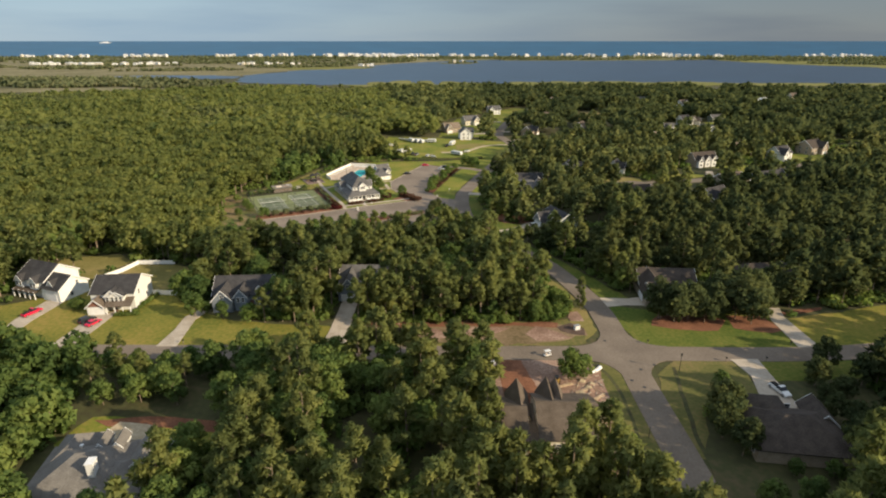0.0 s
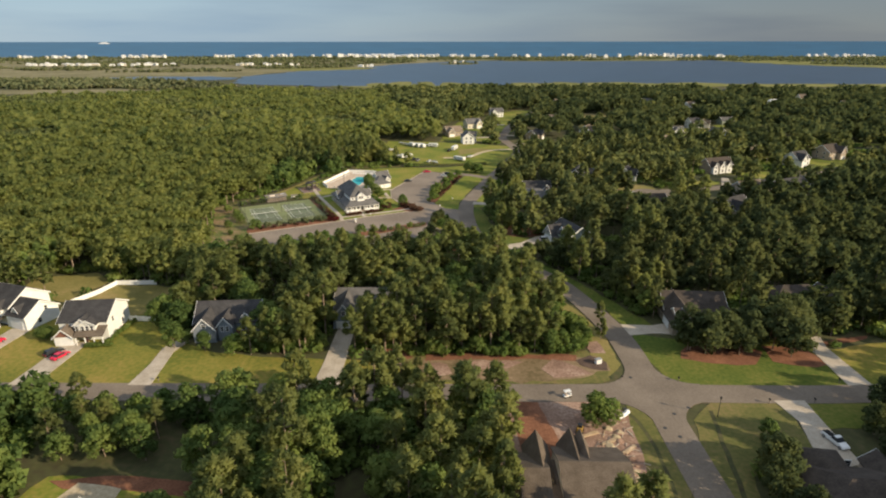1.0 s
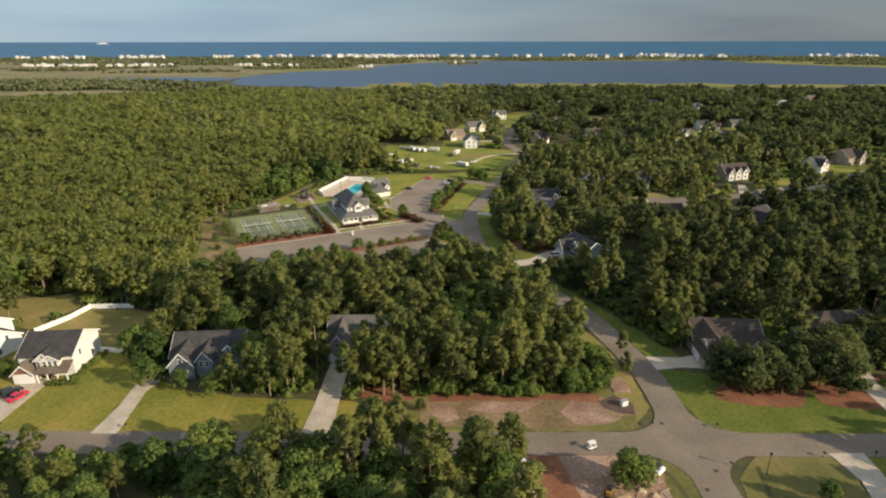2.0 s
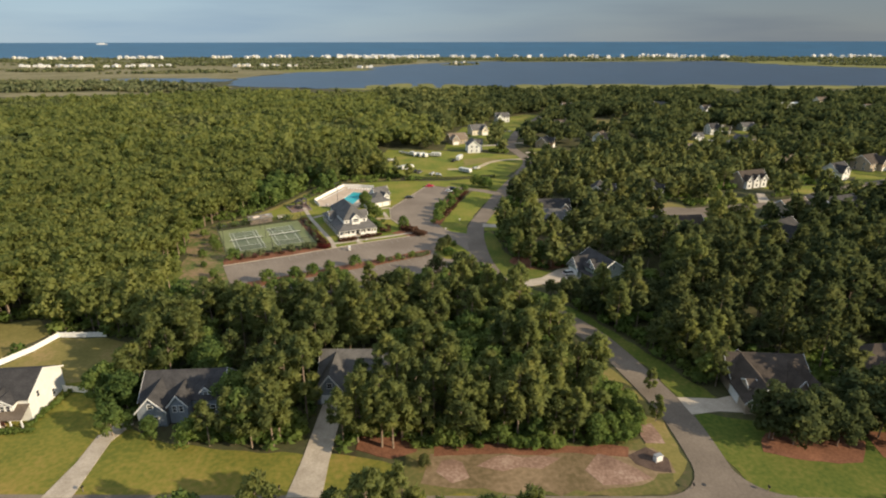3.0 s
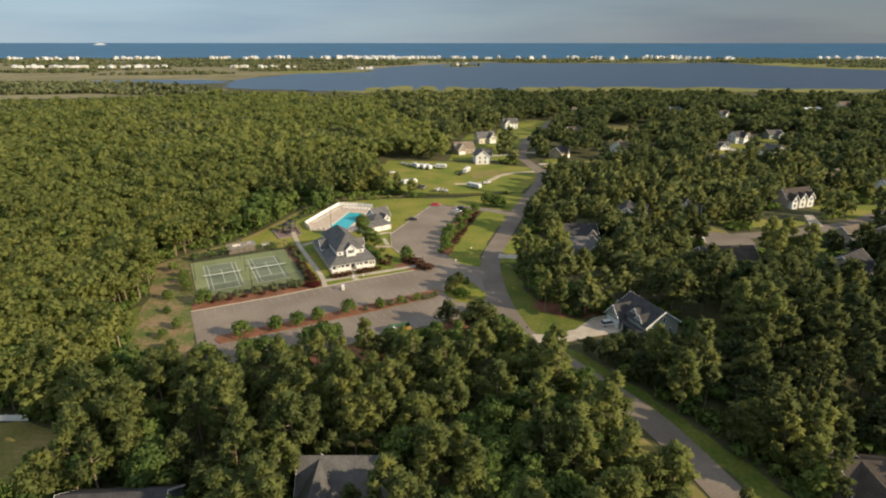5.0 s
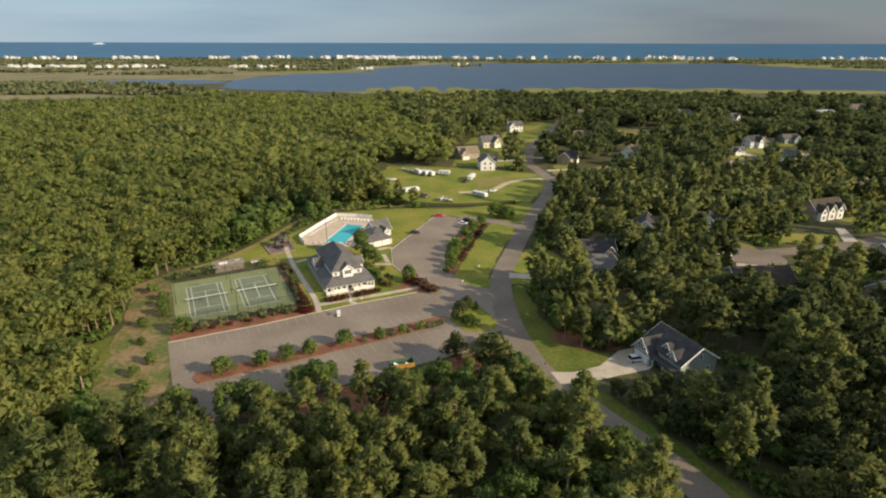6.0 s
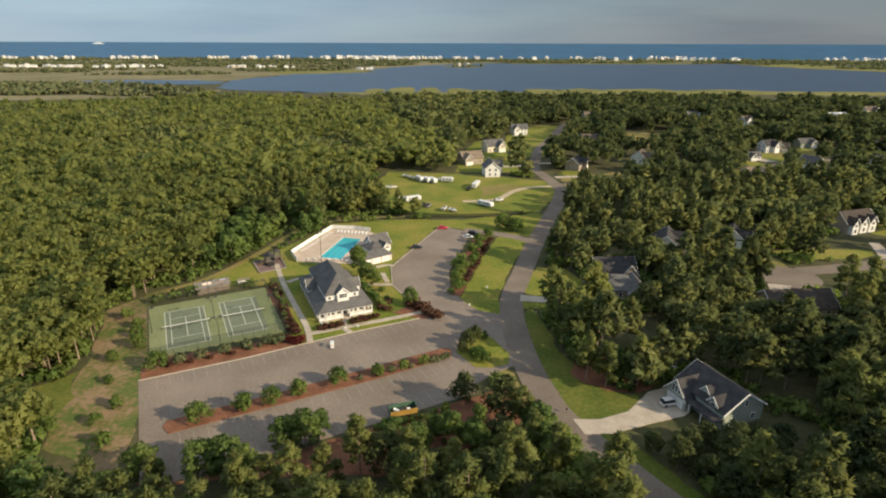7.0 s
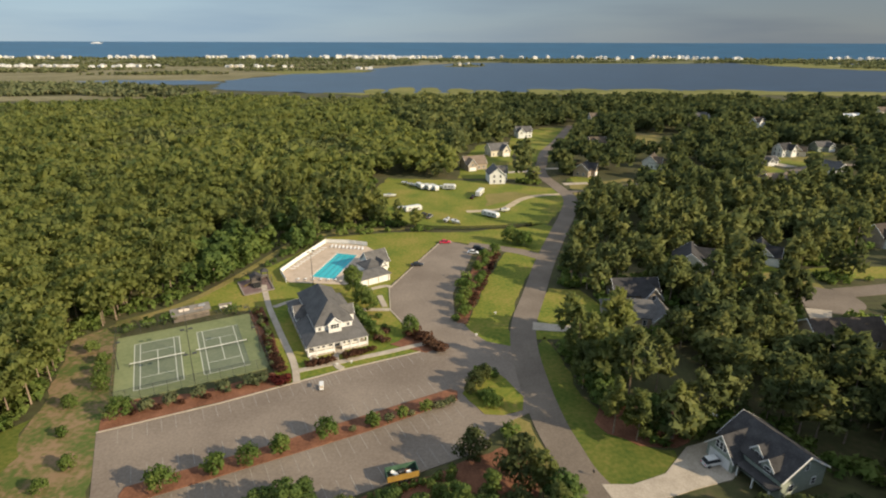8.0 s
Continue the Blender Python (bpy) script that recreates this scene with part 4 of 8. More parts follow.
    groups = ((near & ro & deep, t_oak, "live_oak_woods", "oaks in the woods, leaves darkened for shade", "live_oak"),
              (near & ~ro & deep, t_pine, "live_oak_woods", "dense woods of oak and pine, leaves darkened for shade", "live_oak"),
              (~near & ro & deep, t_oak2, "live_oak_woods", "oaks among the houses, leaves darkened for shade", "live_oak"),
              (~near & ~ro & deep, t_pine2, "live_oak_woods", "woods among the houses, leaves darkened for shade", "live_oak"),
              (near & ~ro & ~east & ~deep, t_pine, "pine_woods", "dense pine woods with olive-green crowns", "pine"),
              (near & ro & ~east & ~deep, t_oak, "broadleaf_woods", "broadleaf trees among the pines", "oak"),
              (near & ro & east, t_oak, "mixed_woods", "dark broadleaf trees beside the road", "shaded_mixed"),
              (near & ~ro & east, t_pine, "mixed_woods", "dense dark green mixed woods beside the road", "shaded_mixed"),
              (~near & ~ro & ~east & ~deep, t_pine2, "pine_woods", "dense pine woods beyond the houses", "pine"),
              (~near & ~ro & east, t_pine2, "mixed_woods", "dark green mixed woods among the houses", "shaded_mixed"),
              (~near & ro & ~east & ~deep, t_oak2, "broadleaf_woods", "broadleaf trees among the pines", "oak"),
              (~near & ro & east, t_oak2, "mixed_woods", "dark broadleaf trees among the houses", "shaded_mixed"))
    fine = {id(t_pine): templates(9, pine_clumps, 15.0, 3.5, 640, 0.76, True, 51), id(t_oak): templates(6, oak_clumps, 10.5, 3.9, 640, 0.80, True, 52)}
    coarse = {id(t): templates(6, dome_clumps, 14.0, 3.5, 60, 2.2, False, 53) for t in (t_pine, t_oak, t_pine2, t_oak2)}
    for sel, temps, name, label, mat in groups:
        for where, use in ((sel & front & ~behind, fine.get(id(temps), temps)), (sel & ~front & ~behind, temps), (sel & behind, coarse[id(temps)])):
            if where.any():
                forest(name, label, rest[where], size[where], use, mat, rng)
    # the same woods go on behind the start of the flight
    back = scatter(rng, -170, 190, -90, 31, 6.5)
    back = back[free(back, 0.5)]
    forest("pine_woods", "pine woods behind the last houses", back, rng.uniform(0.7, 1.1, len(back)), templates(6, sparse_dome_clumps, 15.0, 3.4, 50, 2.5, False, 44), "pine", rng)
    # bushes along the edges of the woods
    u = scatter(rng, -330, 330, 40, 480, 2.7)
    u = u[in_view(u, 20)]
    u = u[free(u, 0.1)]
    u = u[~free(u, 6.0)]
    t_bush = templates(8, shrub_clumps, 3.0, 2.2, 40, 0.97, False, 40)
    forest("undergrowth", "low bushes along the edge of the woods", u, rng.uniform(0.45, 1.25, len(u)), t_bush, "shrub", rng)
    # far woods, up to the marsh
    p = scatter(rng, -950, 1000, 440, 940, 6.4)
    edge = np.interp(p[:, 0], [-950, -640, -430, -350, -300, -170, 0, 250, 420, 600, 1000], [748, 752, 786, 840, 905, 872, 884, 905, 884, 862, 858])
    p = p[in_view(p, 60) & (p[:, 1] < edge + rng.normal(size=len(p)) * 6)]
    p = p[free(p, 1.5)]
    p = p[(p[:, 0] < 95) | (np.array([noise.noise(Vector((x * 0.03, y * 0.03, 27.0))) for x, y in p]) + rng.normal(size=len(p)) * 0.25 > -0.2)]
    o = np.array([noise.noise(Vector((x * 0.012, y * 0.012, 9.0))) for x, y in p]) + rng.normal(size=len(p)) * 0.2 > 0.14
    near = p[:, 1] < 640
    size = rng.uniform(0.75, 1.1, len(p)) * 1.05
    t3 = templates(8, sparse_dome_clumps, 14.5, 3.9, 68, 2.3, False, 35)
    t4 = templates(8, oak_clumps, 11.5, 4.2, 56, 2.7, False, 36)
    west = (p[:, 0] < 30 - 0.28 * (p[:, 1] - 440)) & ~o
    o |= west
    t7 = templates(8, sparse_dome_clumps, 13.0, 3.9, 50, 2.5, False, 41)
    t8 = templates(8, sparse_dome_clumps, 13.0, 4.0, 40, 2.9, False, 42)
    forest("young_pine_woods", "sunlit young pine woods", p[near & west], size[near & west], t7, "sunlit_young_pine", rng)
    forest("young_pine_woods", "sunlit young pine woods by the marsh", p[~near & west], size[~near & west], t8, "sunlit_young_pine", rng)
    o_only = o & ~west
    t5 = templates(8, sparse_dome_clumps, 14.5, 4.2, 40, 2.9, False, 37)
    # far woods beyond x = 60 take the leaf colour darkened for shade
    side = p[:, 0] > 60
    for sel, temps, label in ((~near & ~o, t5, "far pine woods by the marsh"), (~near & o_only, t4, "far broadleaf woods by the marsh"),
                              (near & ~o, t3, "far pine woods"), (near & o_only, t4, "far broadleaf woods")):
        for part_of, mat in ((sel & side, "live_oak"), (sel & ~side, "shaded_mixed")):
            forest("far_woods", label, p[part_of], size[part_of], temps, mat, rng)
    # tree islands in the marsh, scrub on the barrier
    q = scatter(rng, -1500, -330, 985, 1200, 9)
    lim = np.interp(q[:, 0], [-1500, -700, -560, -430, -330], [1235, 1225, 1190, 1100, 1010])
    q = q[(q[:, 1] < lim) & in_view(q, 60)]
    q = q[np.array([noise.noise(Vector((x * 0.01, y * 0.02, 2.0))) for x, y in q]) > -0.12]
    s = scatter(rng, -2500, 2700, 2330, 2740, 19)
    s = s[np.array([noise.noise(Vector((x * 0.004, y * 0.012, 6.0))) for x, y in s]) > 0.02]
    e = scatter(rng, -2200, -100, 1500, 2450, 16)
    e = e[np.array([noise.noise(Vector((x * 0.0035, y * 0.010, 7.0))) for x, y in e]) > 0.10]
    e = e[e[:, 0] < np.interp(e[:, 1], [1500, 1700, 2000, 2450], [-480, -300, -170, 60])]
    t6 = templates(6, oak_clumps, 5.5, 6.5, 16, 4.6, False, 38)
    g = scatter(rng, 1000, 2300, 1640, 2460, 18)
    g = g[np.array([noise.noise(Vector((x * 0.004, y * 0.010, 13.0))) for x, y in g]) > 0.08]
    g = g[g[:, 0] > np.interp(g[:, 1], [1640, 1900, 2450], [1330, 1180, 1060])]
    far = np.concatenate([q, s, e, g])
    forest("scrub", "dark scrub and trees on marsh and barrier island", far, rng.uniform(0.6, 1.2, len(far)), t6, "scrub", rng)
    r = np.array([(70 + rng.normal() * 22, 2005 + rng.normal() * 22) for i in range(14)])
    forest("scrub", "trees on the lagoon islet", r, rng.uniform(0.7, 1.1, len(r)), t6, "scrub", rng)


# ---- houses ----
class House:
    """Collects a house's parts in its own plan: x along its front, front at low y."""

    def __init__(self, name, label, x, y, rot, wall, roof, group="", category="house"):
        self.ob = thing(name, label, category, pose(x, y, 0, 0, 0, rot), group)
        self.wall, self.roof = wall, roof
        self.rot = rot
        c, s = math.cos(radians(rot)), math.sin(radians(rot))
        self.world = lambda u, v: (x + u * c - v * s, y + u * s + v * c)

    def clear(self, x0, x1, y0, y1, margin=1.5):
        CLEAR.append((np.array([self.world(*q) for q in ((x0, y0), (x1, y0), (x1, y1), (x0, y1))]), margin))

    def gable(self, x0, x1, y0, y1, z0, ze, zr, axis="x", over=0.45, trim=True, walls=True, wall=""):
        """A block with a pitched roof whose ridge runs along axis."""
        t = 0.16
        if axis == "x":
            P = lambda a, b, z: (a, b, z)
            a0, a1, b0, b1 = x0, x1, y0, y1
        else:
            P = lambda a, b, z: (b, a, z)
            a0, a1, b0, b1 = y0, y1, x0, x1
        bc = (b0 + b1) / 2
        slope = (zr - ze) / (bc - b0)
        if walls:
            bm = bmesh.new()
            ends = [[bm.verts.new(P(a, b, z)) for b, z in ((b0, z0), (b1, z0), (b1, ze), (bc, zr), (b0, ze))] for a in (a0, a1)]
            bm.faces.new(ends[0])
            bm.faces.new(ends[1])
            for i, j in ((0, 4), (1, 2), (0, 1)):
                bm.faces.new((ends[0][i], ends[0][j], ends[1][j], ends[1][i]))
            part("wall", bm, wall or self.wall, self.ob)
        bm = bmesh.new()
        for side in (-1, 1):
            be = (b0 - over) if side < 0 else (b1 + over)
            zlow = ze - slope * over + 0.02
            v = []
            for a in (a0 - over, a1 + over):
                v.append([bm.verts.new(P(a, b, z)) for b, z in ((be, zlow), (bc, zr + 0.02), (bc, zr + t), (be, zlow + t))])
            for i in range(4):
                bm.faces.new((v[0][i], v[0][(i + 1) % 4], v[1][(i + 1) % 4], v[1][i]))
            bm.faces.new(v[0])
            bm.faces.new(v[1])
        part("roof", bm, self.roof, self.ob)
        if trim:
            for a, sgn in ((a0 - over, -1), (a1 + over, 1)):
                tb = bmesh.new()
                for side in (-1, 1):
                    be = (b0 - over) if side < 0 else (b1 + over)
                    zlow = ze - slope * over
                    q = [[tb.verts.new(P(aa, b, z)) for b, z in ((be, zlow - 0.22), (bc, zr - 0.2), (bc, zr + 0.2), (be, zlow + 0.18))] for aa in (a, a + sgn * 0.07)]
                    for i in range(4):
                        tb.faces.new((q[0][i], q[0][(i + 1) % 4], q[1][(i + 1) % 4], q[1][i]))
                    tb.faces.new(q[0])
                    tb.faces.new(q[1])
                part("rake_board", tb, "trim", self.ob)
        return self

    def hip(self, x0, x1, y0, y1, z0, ze, zr, inset=None, over=0.5, walls=True, east_gable=False):
        """A block with a hipped roof."""
        if walls:
            part("wall", box(bmesh.new(), x0, x1, y0, y1, z0, ze), self.wall, self.ob)
        X0, X1, Y0, Y1 = x0 - over, x1 + over, y0 - over, y1 + over
        w, d = X1 - X0, Y1 - Y0
        k = min(w, d) / 2 if inset is None else inset
        if w >= d:
            r = [(X0 + k, (Y0 + Y1) / 2), (X1 - (0.02 if east_gable else k), (Y0 + Y1) / 2)]
        else:
            r = [((X0 + X1) / 2, Y0 + k), ((X0 + X1) / 2, Y1 - k)]
        bm = bmesh.new()
        zl = ze - 0.1
        low = [bm.verts.new((x, y, zl)) for x, y in ((X0, Y0), (X1, Y0), (X1, Y1), (X0, Y1))]
        eave = [bm.verts.new((x, y, zl + 0.2)) for x, y in ((X0, Y0), (X1, Y0), (X1, Y1), (X0, Y1))]
        top = [bm.verts.new((*p, zr)) for p in r]
        bm.faces.new(low[::-1])
        for i in range(4):
            bm.faces.new((low[i], low[(i + 1) % 4], eave[(i + 1) % 4], eave[i]))
        if w >= d:
            faces = ((0, 1, 't1', 't0'), (1, 2, 't1'), (2, 3, 't0', 't1'), (3, 0, 't0'))
        else:
            faces = ((0, 1, 't0'), (1, 2, 't1', 't0'), (2, 3, 't1'), (3, 0, 't0', 't1'))
        for f in faces:
            bm.faces.new([eave[i] if isinstance(i, int) else top[int(i[1])] for i in f])
        part("roof", bm, self.roof, self.ob)
        return self

    def window(self, side, u, z, w=1.0, h=1.5, at=0.0, kind="window"):
        """side: 's' front, 'n' back, 'e', 'w'; u along the wall, at: the wall's plane."""
        turn = {"s": 0, "e": 90, "n": 180, "w": 270}[side]
        if side in "sn":
            m = pose(u, at, z, 0, 0, turn)
        else:
            m = pose(at, u, z, 0, 0, turn)
        fb = bmesh.new()
        f = 0.11
        for x0, x1, z0, z1 in ((-w / 2 - f, -w / 2, -f, h + f), (w / 2, w / 2 + f, -f, h + f), (-w / 2, w / 2, -f, 0), (-w / 2, w / 2, h, h + f), (-w / 2, w / 2, h * 0.5 - 0.03, h * 0.5 + 0.03)):
            box(fb, x0, x1, -0.10, 0.02, z0, z1, m)
        win = part(kind, fb, "trim", self.ob)
        part("pane", box(bmesh.new(), -w / 2, w / 2, -0.05, 0.01, 0, h, m), "glass", win, "dark window pane")
        return win

    def door(self, side, u, at, w=1.0, h=2.1, mat="brick_wall", z=0.1, name="door"):
        turn = {"s": 0, "e": 90, "n": 180, "w": 270}[side]
        m = pose(u, at, z, 0, 0, turn) if side in "sn" else pose(at, u, z, 0, 0, turn)
        bm = box(bmesh.new(), -w / 2, w / 2, -0.08, 0.02, 0, h, m)
        d = part(name, bm, mat, self.ob)
        if name == "garage_door":
            for k in range(1, 4):
                part("panel", box(bmesh.new(), -w / 2 + 0.08, w / 2 - 0.08, -0.11, -0.08, h * (k - 1) / 4 + 0.06, h * k / 4 - 0.04 + h / 4 * 0, m), "trim", d)
        return d

    def chimney(self, x, y, z0, z1, w=1.0, d=1.6, mat="white"):
        c = part("chimney", box(bmesh.new(), x - w / 2, x + w / 2, y - d / 2, y + d / 2, z0, z1), mat, self.ob)
        part("chimney_cap", box(bmesh.new(), x - w / 2 - 0.12, x + w / 2 + 0.12, y - d / 2 - 0.12, y + d / 2 + 0.12, z1, z1 + 0.18), "trim", c)

    def posts(self, xs, y, z1, r=0.13, name="porch_post"):
        for x in xs:
            part(name, box(bmesh.new(), x - r, x + r, y - r, y + r, 0.0, z1), "trim", self.ob)

    def done(self):
        return self.ob


def simple_house(x, y, rot, w, d, ze, zr, wall, roof, label, group="houses among the trees", wing=1, hip=False):
    h = House("house", label, x, y, rot, wall, roof, group)
    if hip:
        h.hip(-w / 2, w / 2, -d / 2, d / 2, 0, ze, zr)
    else:
        h.gable(-w / 2, w / 2, -d / 2, d / 2, 0, ze, zr, "x")
    gx = wing * w * 0.27
    h.gable(gx - w * 0.2, gx + w * 0.2, -d / 2 - 2.6, 0, 0, ze * 0.96, ze + (zr - ze) * 0.86, "y")
    for u in (-w * 0.35 * wing, -w * 0.12 * wing):
        for z in ((0.9, 3.7) if ze > 5 else (0.9,)):
            h.window("s", u, z, at=-d / 2)
    h.window("s", gx, ze * 0.8 if ze < 5 else 3.7, 1.2, 1.3, at=-d / 2 - 2.6)
    h.door("s", gx, -d / 2 - 2.6, 4.6, 2.3, "trim", name="garage_door")
    for u in (-d * 0.2, d * 0.2):
        for z in ((0.9, 3.7) if ze > 5 else (0.9,)):
            h.window("w", u, z, at=-w / 2)
            h.window("e", u, z, at=w / 2)
    h.clear(-w / 2 - 1, w / 2 + 1, -d / 2 - 3, d / 2 + 2, 1.0)
    # the garden lies open towards the south-west, where the ground falls to the road
    deep = ((9 if y < 420 else 36) if y < 600 else 66) if x > 80 else (2 if y < 330 else 14)
    k = (x - 5) / (y - 130) if x > 80 else 0.0
    CLEAR.append((np.array([(x - w * 0.55 - deep * k, y - deep), (x + w * 0.55 - deep * k, y - deep), (x + w * 0.65, y), (x - w * 0.65, y)]), 0.5))
    if x > 80:
        g = 9 if y < 420 else 16
        lawn(blob(x + 2 - g * k, y - g, w * 0.75, 7 if y < 420 else 13, x), "sunny lawn before a house", "lawn", 0.045, 1.5, int(x), clear=0)
    return h.done()


# ---- club: car park ----
def lot(s, n):
    """The car park's own plan: s along its upper edge, n away from the courts (negative)."""
    return (-70.7 + 0.89 * s - 0.456 * n, 254.2 + 0.456 * s + 0.89 * n)


car_park = slab("car_park", [lot(-0.5, 0.2), lot(24, -0.6), lot(52, 0.2), lot(73.5, -0.6), (-2.2, 294.4), (-9.5, 301), (-14.8, 311.7), (-16.6, 328), (-9.3, 348.4), (-0.1, 373.4), (4.5, 373.5), (13.8, 368),
                          (9.0, 345), (4.0, 324), (4.3, 309), (8.5, 299), (12.5, 293), (19.8, 290), (20.6, 274), (20.5, 262), (16.0, 259), (10.5, 254), lot(70, -40.5), lot(40, -40.5), lot(4, -39.5), lot(-0.5, -38)],
                0.12, "lot_asphalt", "wide grey asphalt car park with faded stall lines", "car park", clear=1.0)
line_me = mesh_of("stall_line", box(bmesh.new(), -0.055, 0.055, -2.4, 2.4, 0.0, 0.012), "paint_line")
turn = math.atan2(0.456, 0.89)


def stall(s, n, k=1.0):
    o = new("stall_line", line_me)
    o.parent = car_park
    o.matrix_world = Matrix.LocRotScale((*lot(s, n), 0.122), Euler((0, 0, turn)), (1, k, 1))


for i in range(26):
    if i not in (15, 16):
        stall(3.5 + i * 2.75, -2.8)
for i in range(24):
    stall(6 + i * 2.75, -16.4)
    stall(7 + i * 2.75, -27.4)
    stall(7 + i * 2.75, -37.6)
for i in range(7):
    stall(43.8 + i * 0.75, -2.9, 0.95)
island = slab("planting_island", [lot(s, n) for s, n in ((4, -21.5), (5, -19.6), (30, -19.9), (60, -19.2), (72.5, -19.0), (73.6, -20.6), (72, -23.6), (50, -24.7), (20, -24.4), (5, -24.3))],
              0.26, "straw", "long kerbed island mulched with rusty pine straw", "planting bed", clear=0.5)
kerb = slab("kerb", ribbon([lot(-0.5, 0.4), lot(24, -0.4), lot(52, 0.4), lot(73.5, -0.4)], 0.35), 0.24, "concrete", "pale concrete kerb along the car park", "kerb")
slab("kerb", ribbon([(-16.8, 328), (-9.5, 348.4), (-0.3, 373.4), (4.5, 373.9)], 0.4), 0.22, "concrete", "pale concrete kerb", "kerb")
slab("kerb", ribbon([(-2.2, 294.6), (-9.7, 301.2), (-15.1, 311.7), (-16.9, 328)], 0.4), 0.22, "concrete", "pale concrete kerb", "kerb")
lawn([lot(0, 0.7), lot(30, 0.3), lot(38, 0.7), lot(37.5, 7), lot(20, 6.5), lot(3, 11), lot(0.5, 6)], "rusty pine straw bed before the courts", "straw", 0.11, 0.5, 60, name="straw_bed")
lawn([lot(4, -40.5), lot(40, -41.5), lot(72, -41.5), (17, 252), (19, 243), (16, 230), (-5, 224), (-34, 222), (-56, 221)], "straw ground below the car park", "straw", 0.05, 1.2, 61, name="straw_bed", clear=0)
lawn([(5.5, 268.5), (8, 277), (11.6, 280.5), (16.0, 275), (19.3, 267.5), (18.4, 262.3), (14, 260.6), (10, 261)], "grass island at the car park entrance", "lawn", 0.2, 0.4, 62)
lawn([(-13.5, 291), (-6, 299), (1.5, 290), (-3.5, 287)], "dark mulch bed with bronze shrubs", "straw", 0.16, 0.5, 63, name="straw_bed", clear=0.5)
for k, pts in enumerate(([(-59.0, 330), (-52.6, 314), (-43.5, 295), (-36.9, 281.5), (-34.0, 272.6)], [(-36, 277.6), (-27, 281.5), (-14, 287), (-4.2, 291.6)], [(-27.2, 286), (-26, 281), (-24.2, 279)],
            [(-24.5, 326), (-18.8, 329.5), (-16.4, 328.5)], [(-24.5, 312), (-15.4, 312)], [(-19.5, 322), (-17, 314)], [(-59.0, 330), (-59.6, 327.5)], [(-51, 313.5), (-46, 318), (-38, 322)])):
    slab("walkway", ribbon(smooth(pts, 4, False), 1.7), 0.185 + 0.006 * k, "concrete", "narrow pale concrete walkway", "walkway")
lawn([(-58, 309), (-54.6, 314), (-39.2, 281), (-41, 278)], "mulched bed between courts and path", "straw", 0.14, 0.4, 64, name="straw_bed")

def mesh_panel(name, colour, cover):
    m = material(name, [c * 0.8 for c in colour], colour, 3.0, 0.9)
    n, l = m.node_tree.nodes, m.node_tree.links
    tr, mx = n.new("ShaderNodeBsdfTransparent"), n.new("ShaderNodeMixShader")
    mx.inputs["Fac"].default_value = cover
    l.new(tr.outputs[0], mx.inputs[1])
    l.new(n["Principled BSDF"].outputs[0], mx.inputs[2])
    l.new(mx.outputs[0], n["Material Output"].inputs["Surface"])
    return m


M["chain"] = mesh_panel("chain_link_mesh", (0.05, 0.055, 0.05), 0.10)
M["screen"] = mesh_panel("dark_windscreen", (0.03, 0.035, 0.03), 0.45)
# ---- club: tennis courts ----
CO = Matrix.Translation((-71.2, 269.15, 0)) @ pose(0, 0, 0, 0, 0, 26.5)
pad = thing("tennis_courts", "two fenced hard courts, grey-green with white lines", "tennis court", CO, kind="structure")
CLEAR.append((np.array([(CO @ Vector(q))[:2] for q in ((-5, -6, 0), (31, -6, 0), (31, 31, 0), (-5, 31, 0))]), 1.0))
PX0, PX1, PY0, PY1 = -4.2, 30.4, -3.6, 29.6
part("court_surround", box(bmesh.new(), PX0, PX1, PY0, PY1, -0.2, 0.16), "court_out", pad)
for ox in (0.0, 15.4):
    court = part("court", box(bmesh.new(), ox, ox + 10.97, 0, 23.77, 0.1, 0.168), "court_in", pad)
    for x0, x1, y0, y1 in ((0, 0.1, 0, 23.77), (10.87, 10.97, 0, 23.77), (1.37, 1.47, 0, 23.77), (9.5, 9.6, 0, 23.77), (0.1, 10.87, 0, 0.12), (0.1, 10.87, 23.65, 23.77),
                           (1.47, 9.5, 5.43, 5.53), (1.47, 9.5, 18.24, 18.34), (5.43, 5.53, 5.53, 18.24)):
        if ox and x0 == 10.87:
            continue
        part("court_line", box(bmesh.new(), ox + x0 - 0.03, ox + x1 + 0.03, y0 - 0.02, y1 + 0.02, 0.168, 0.176), "court_line", court)
    net = tagged(new("tennis_net", mesh_of("tennis_net", box(bmesh.new(), -0.9, 11.87, -0.02, 0.02, 0.08, 0.86), "chain")), "dark tennis net with white top band", "net")
    net.matrix_world = CO @ pose(ox, 11.885, 0.17)
    part("net_band", box(bmesh.new(), -0.9, 11.87, -0.04, 0.04, 0.86, 0.98), "trim", net)
    for x in (-0.9, 11.87):
        part("net_post", rod(bmesh.new(), (x, 0, -0.02), (x, 0, 1.08), 0.06), "metal", net)


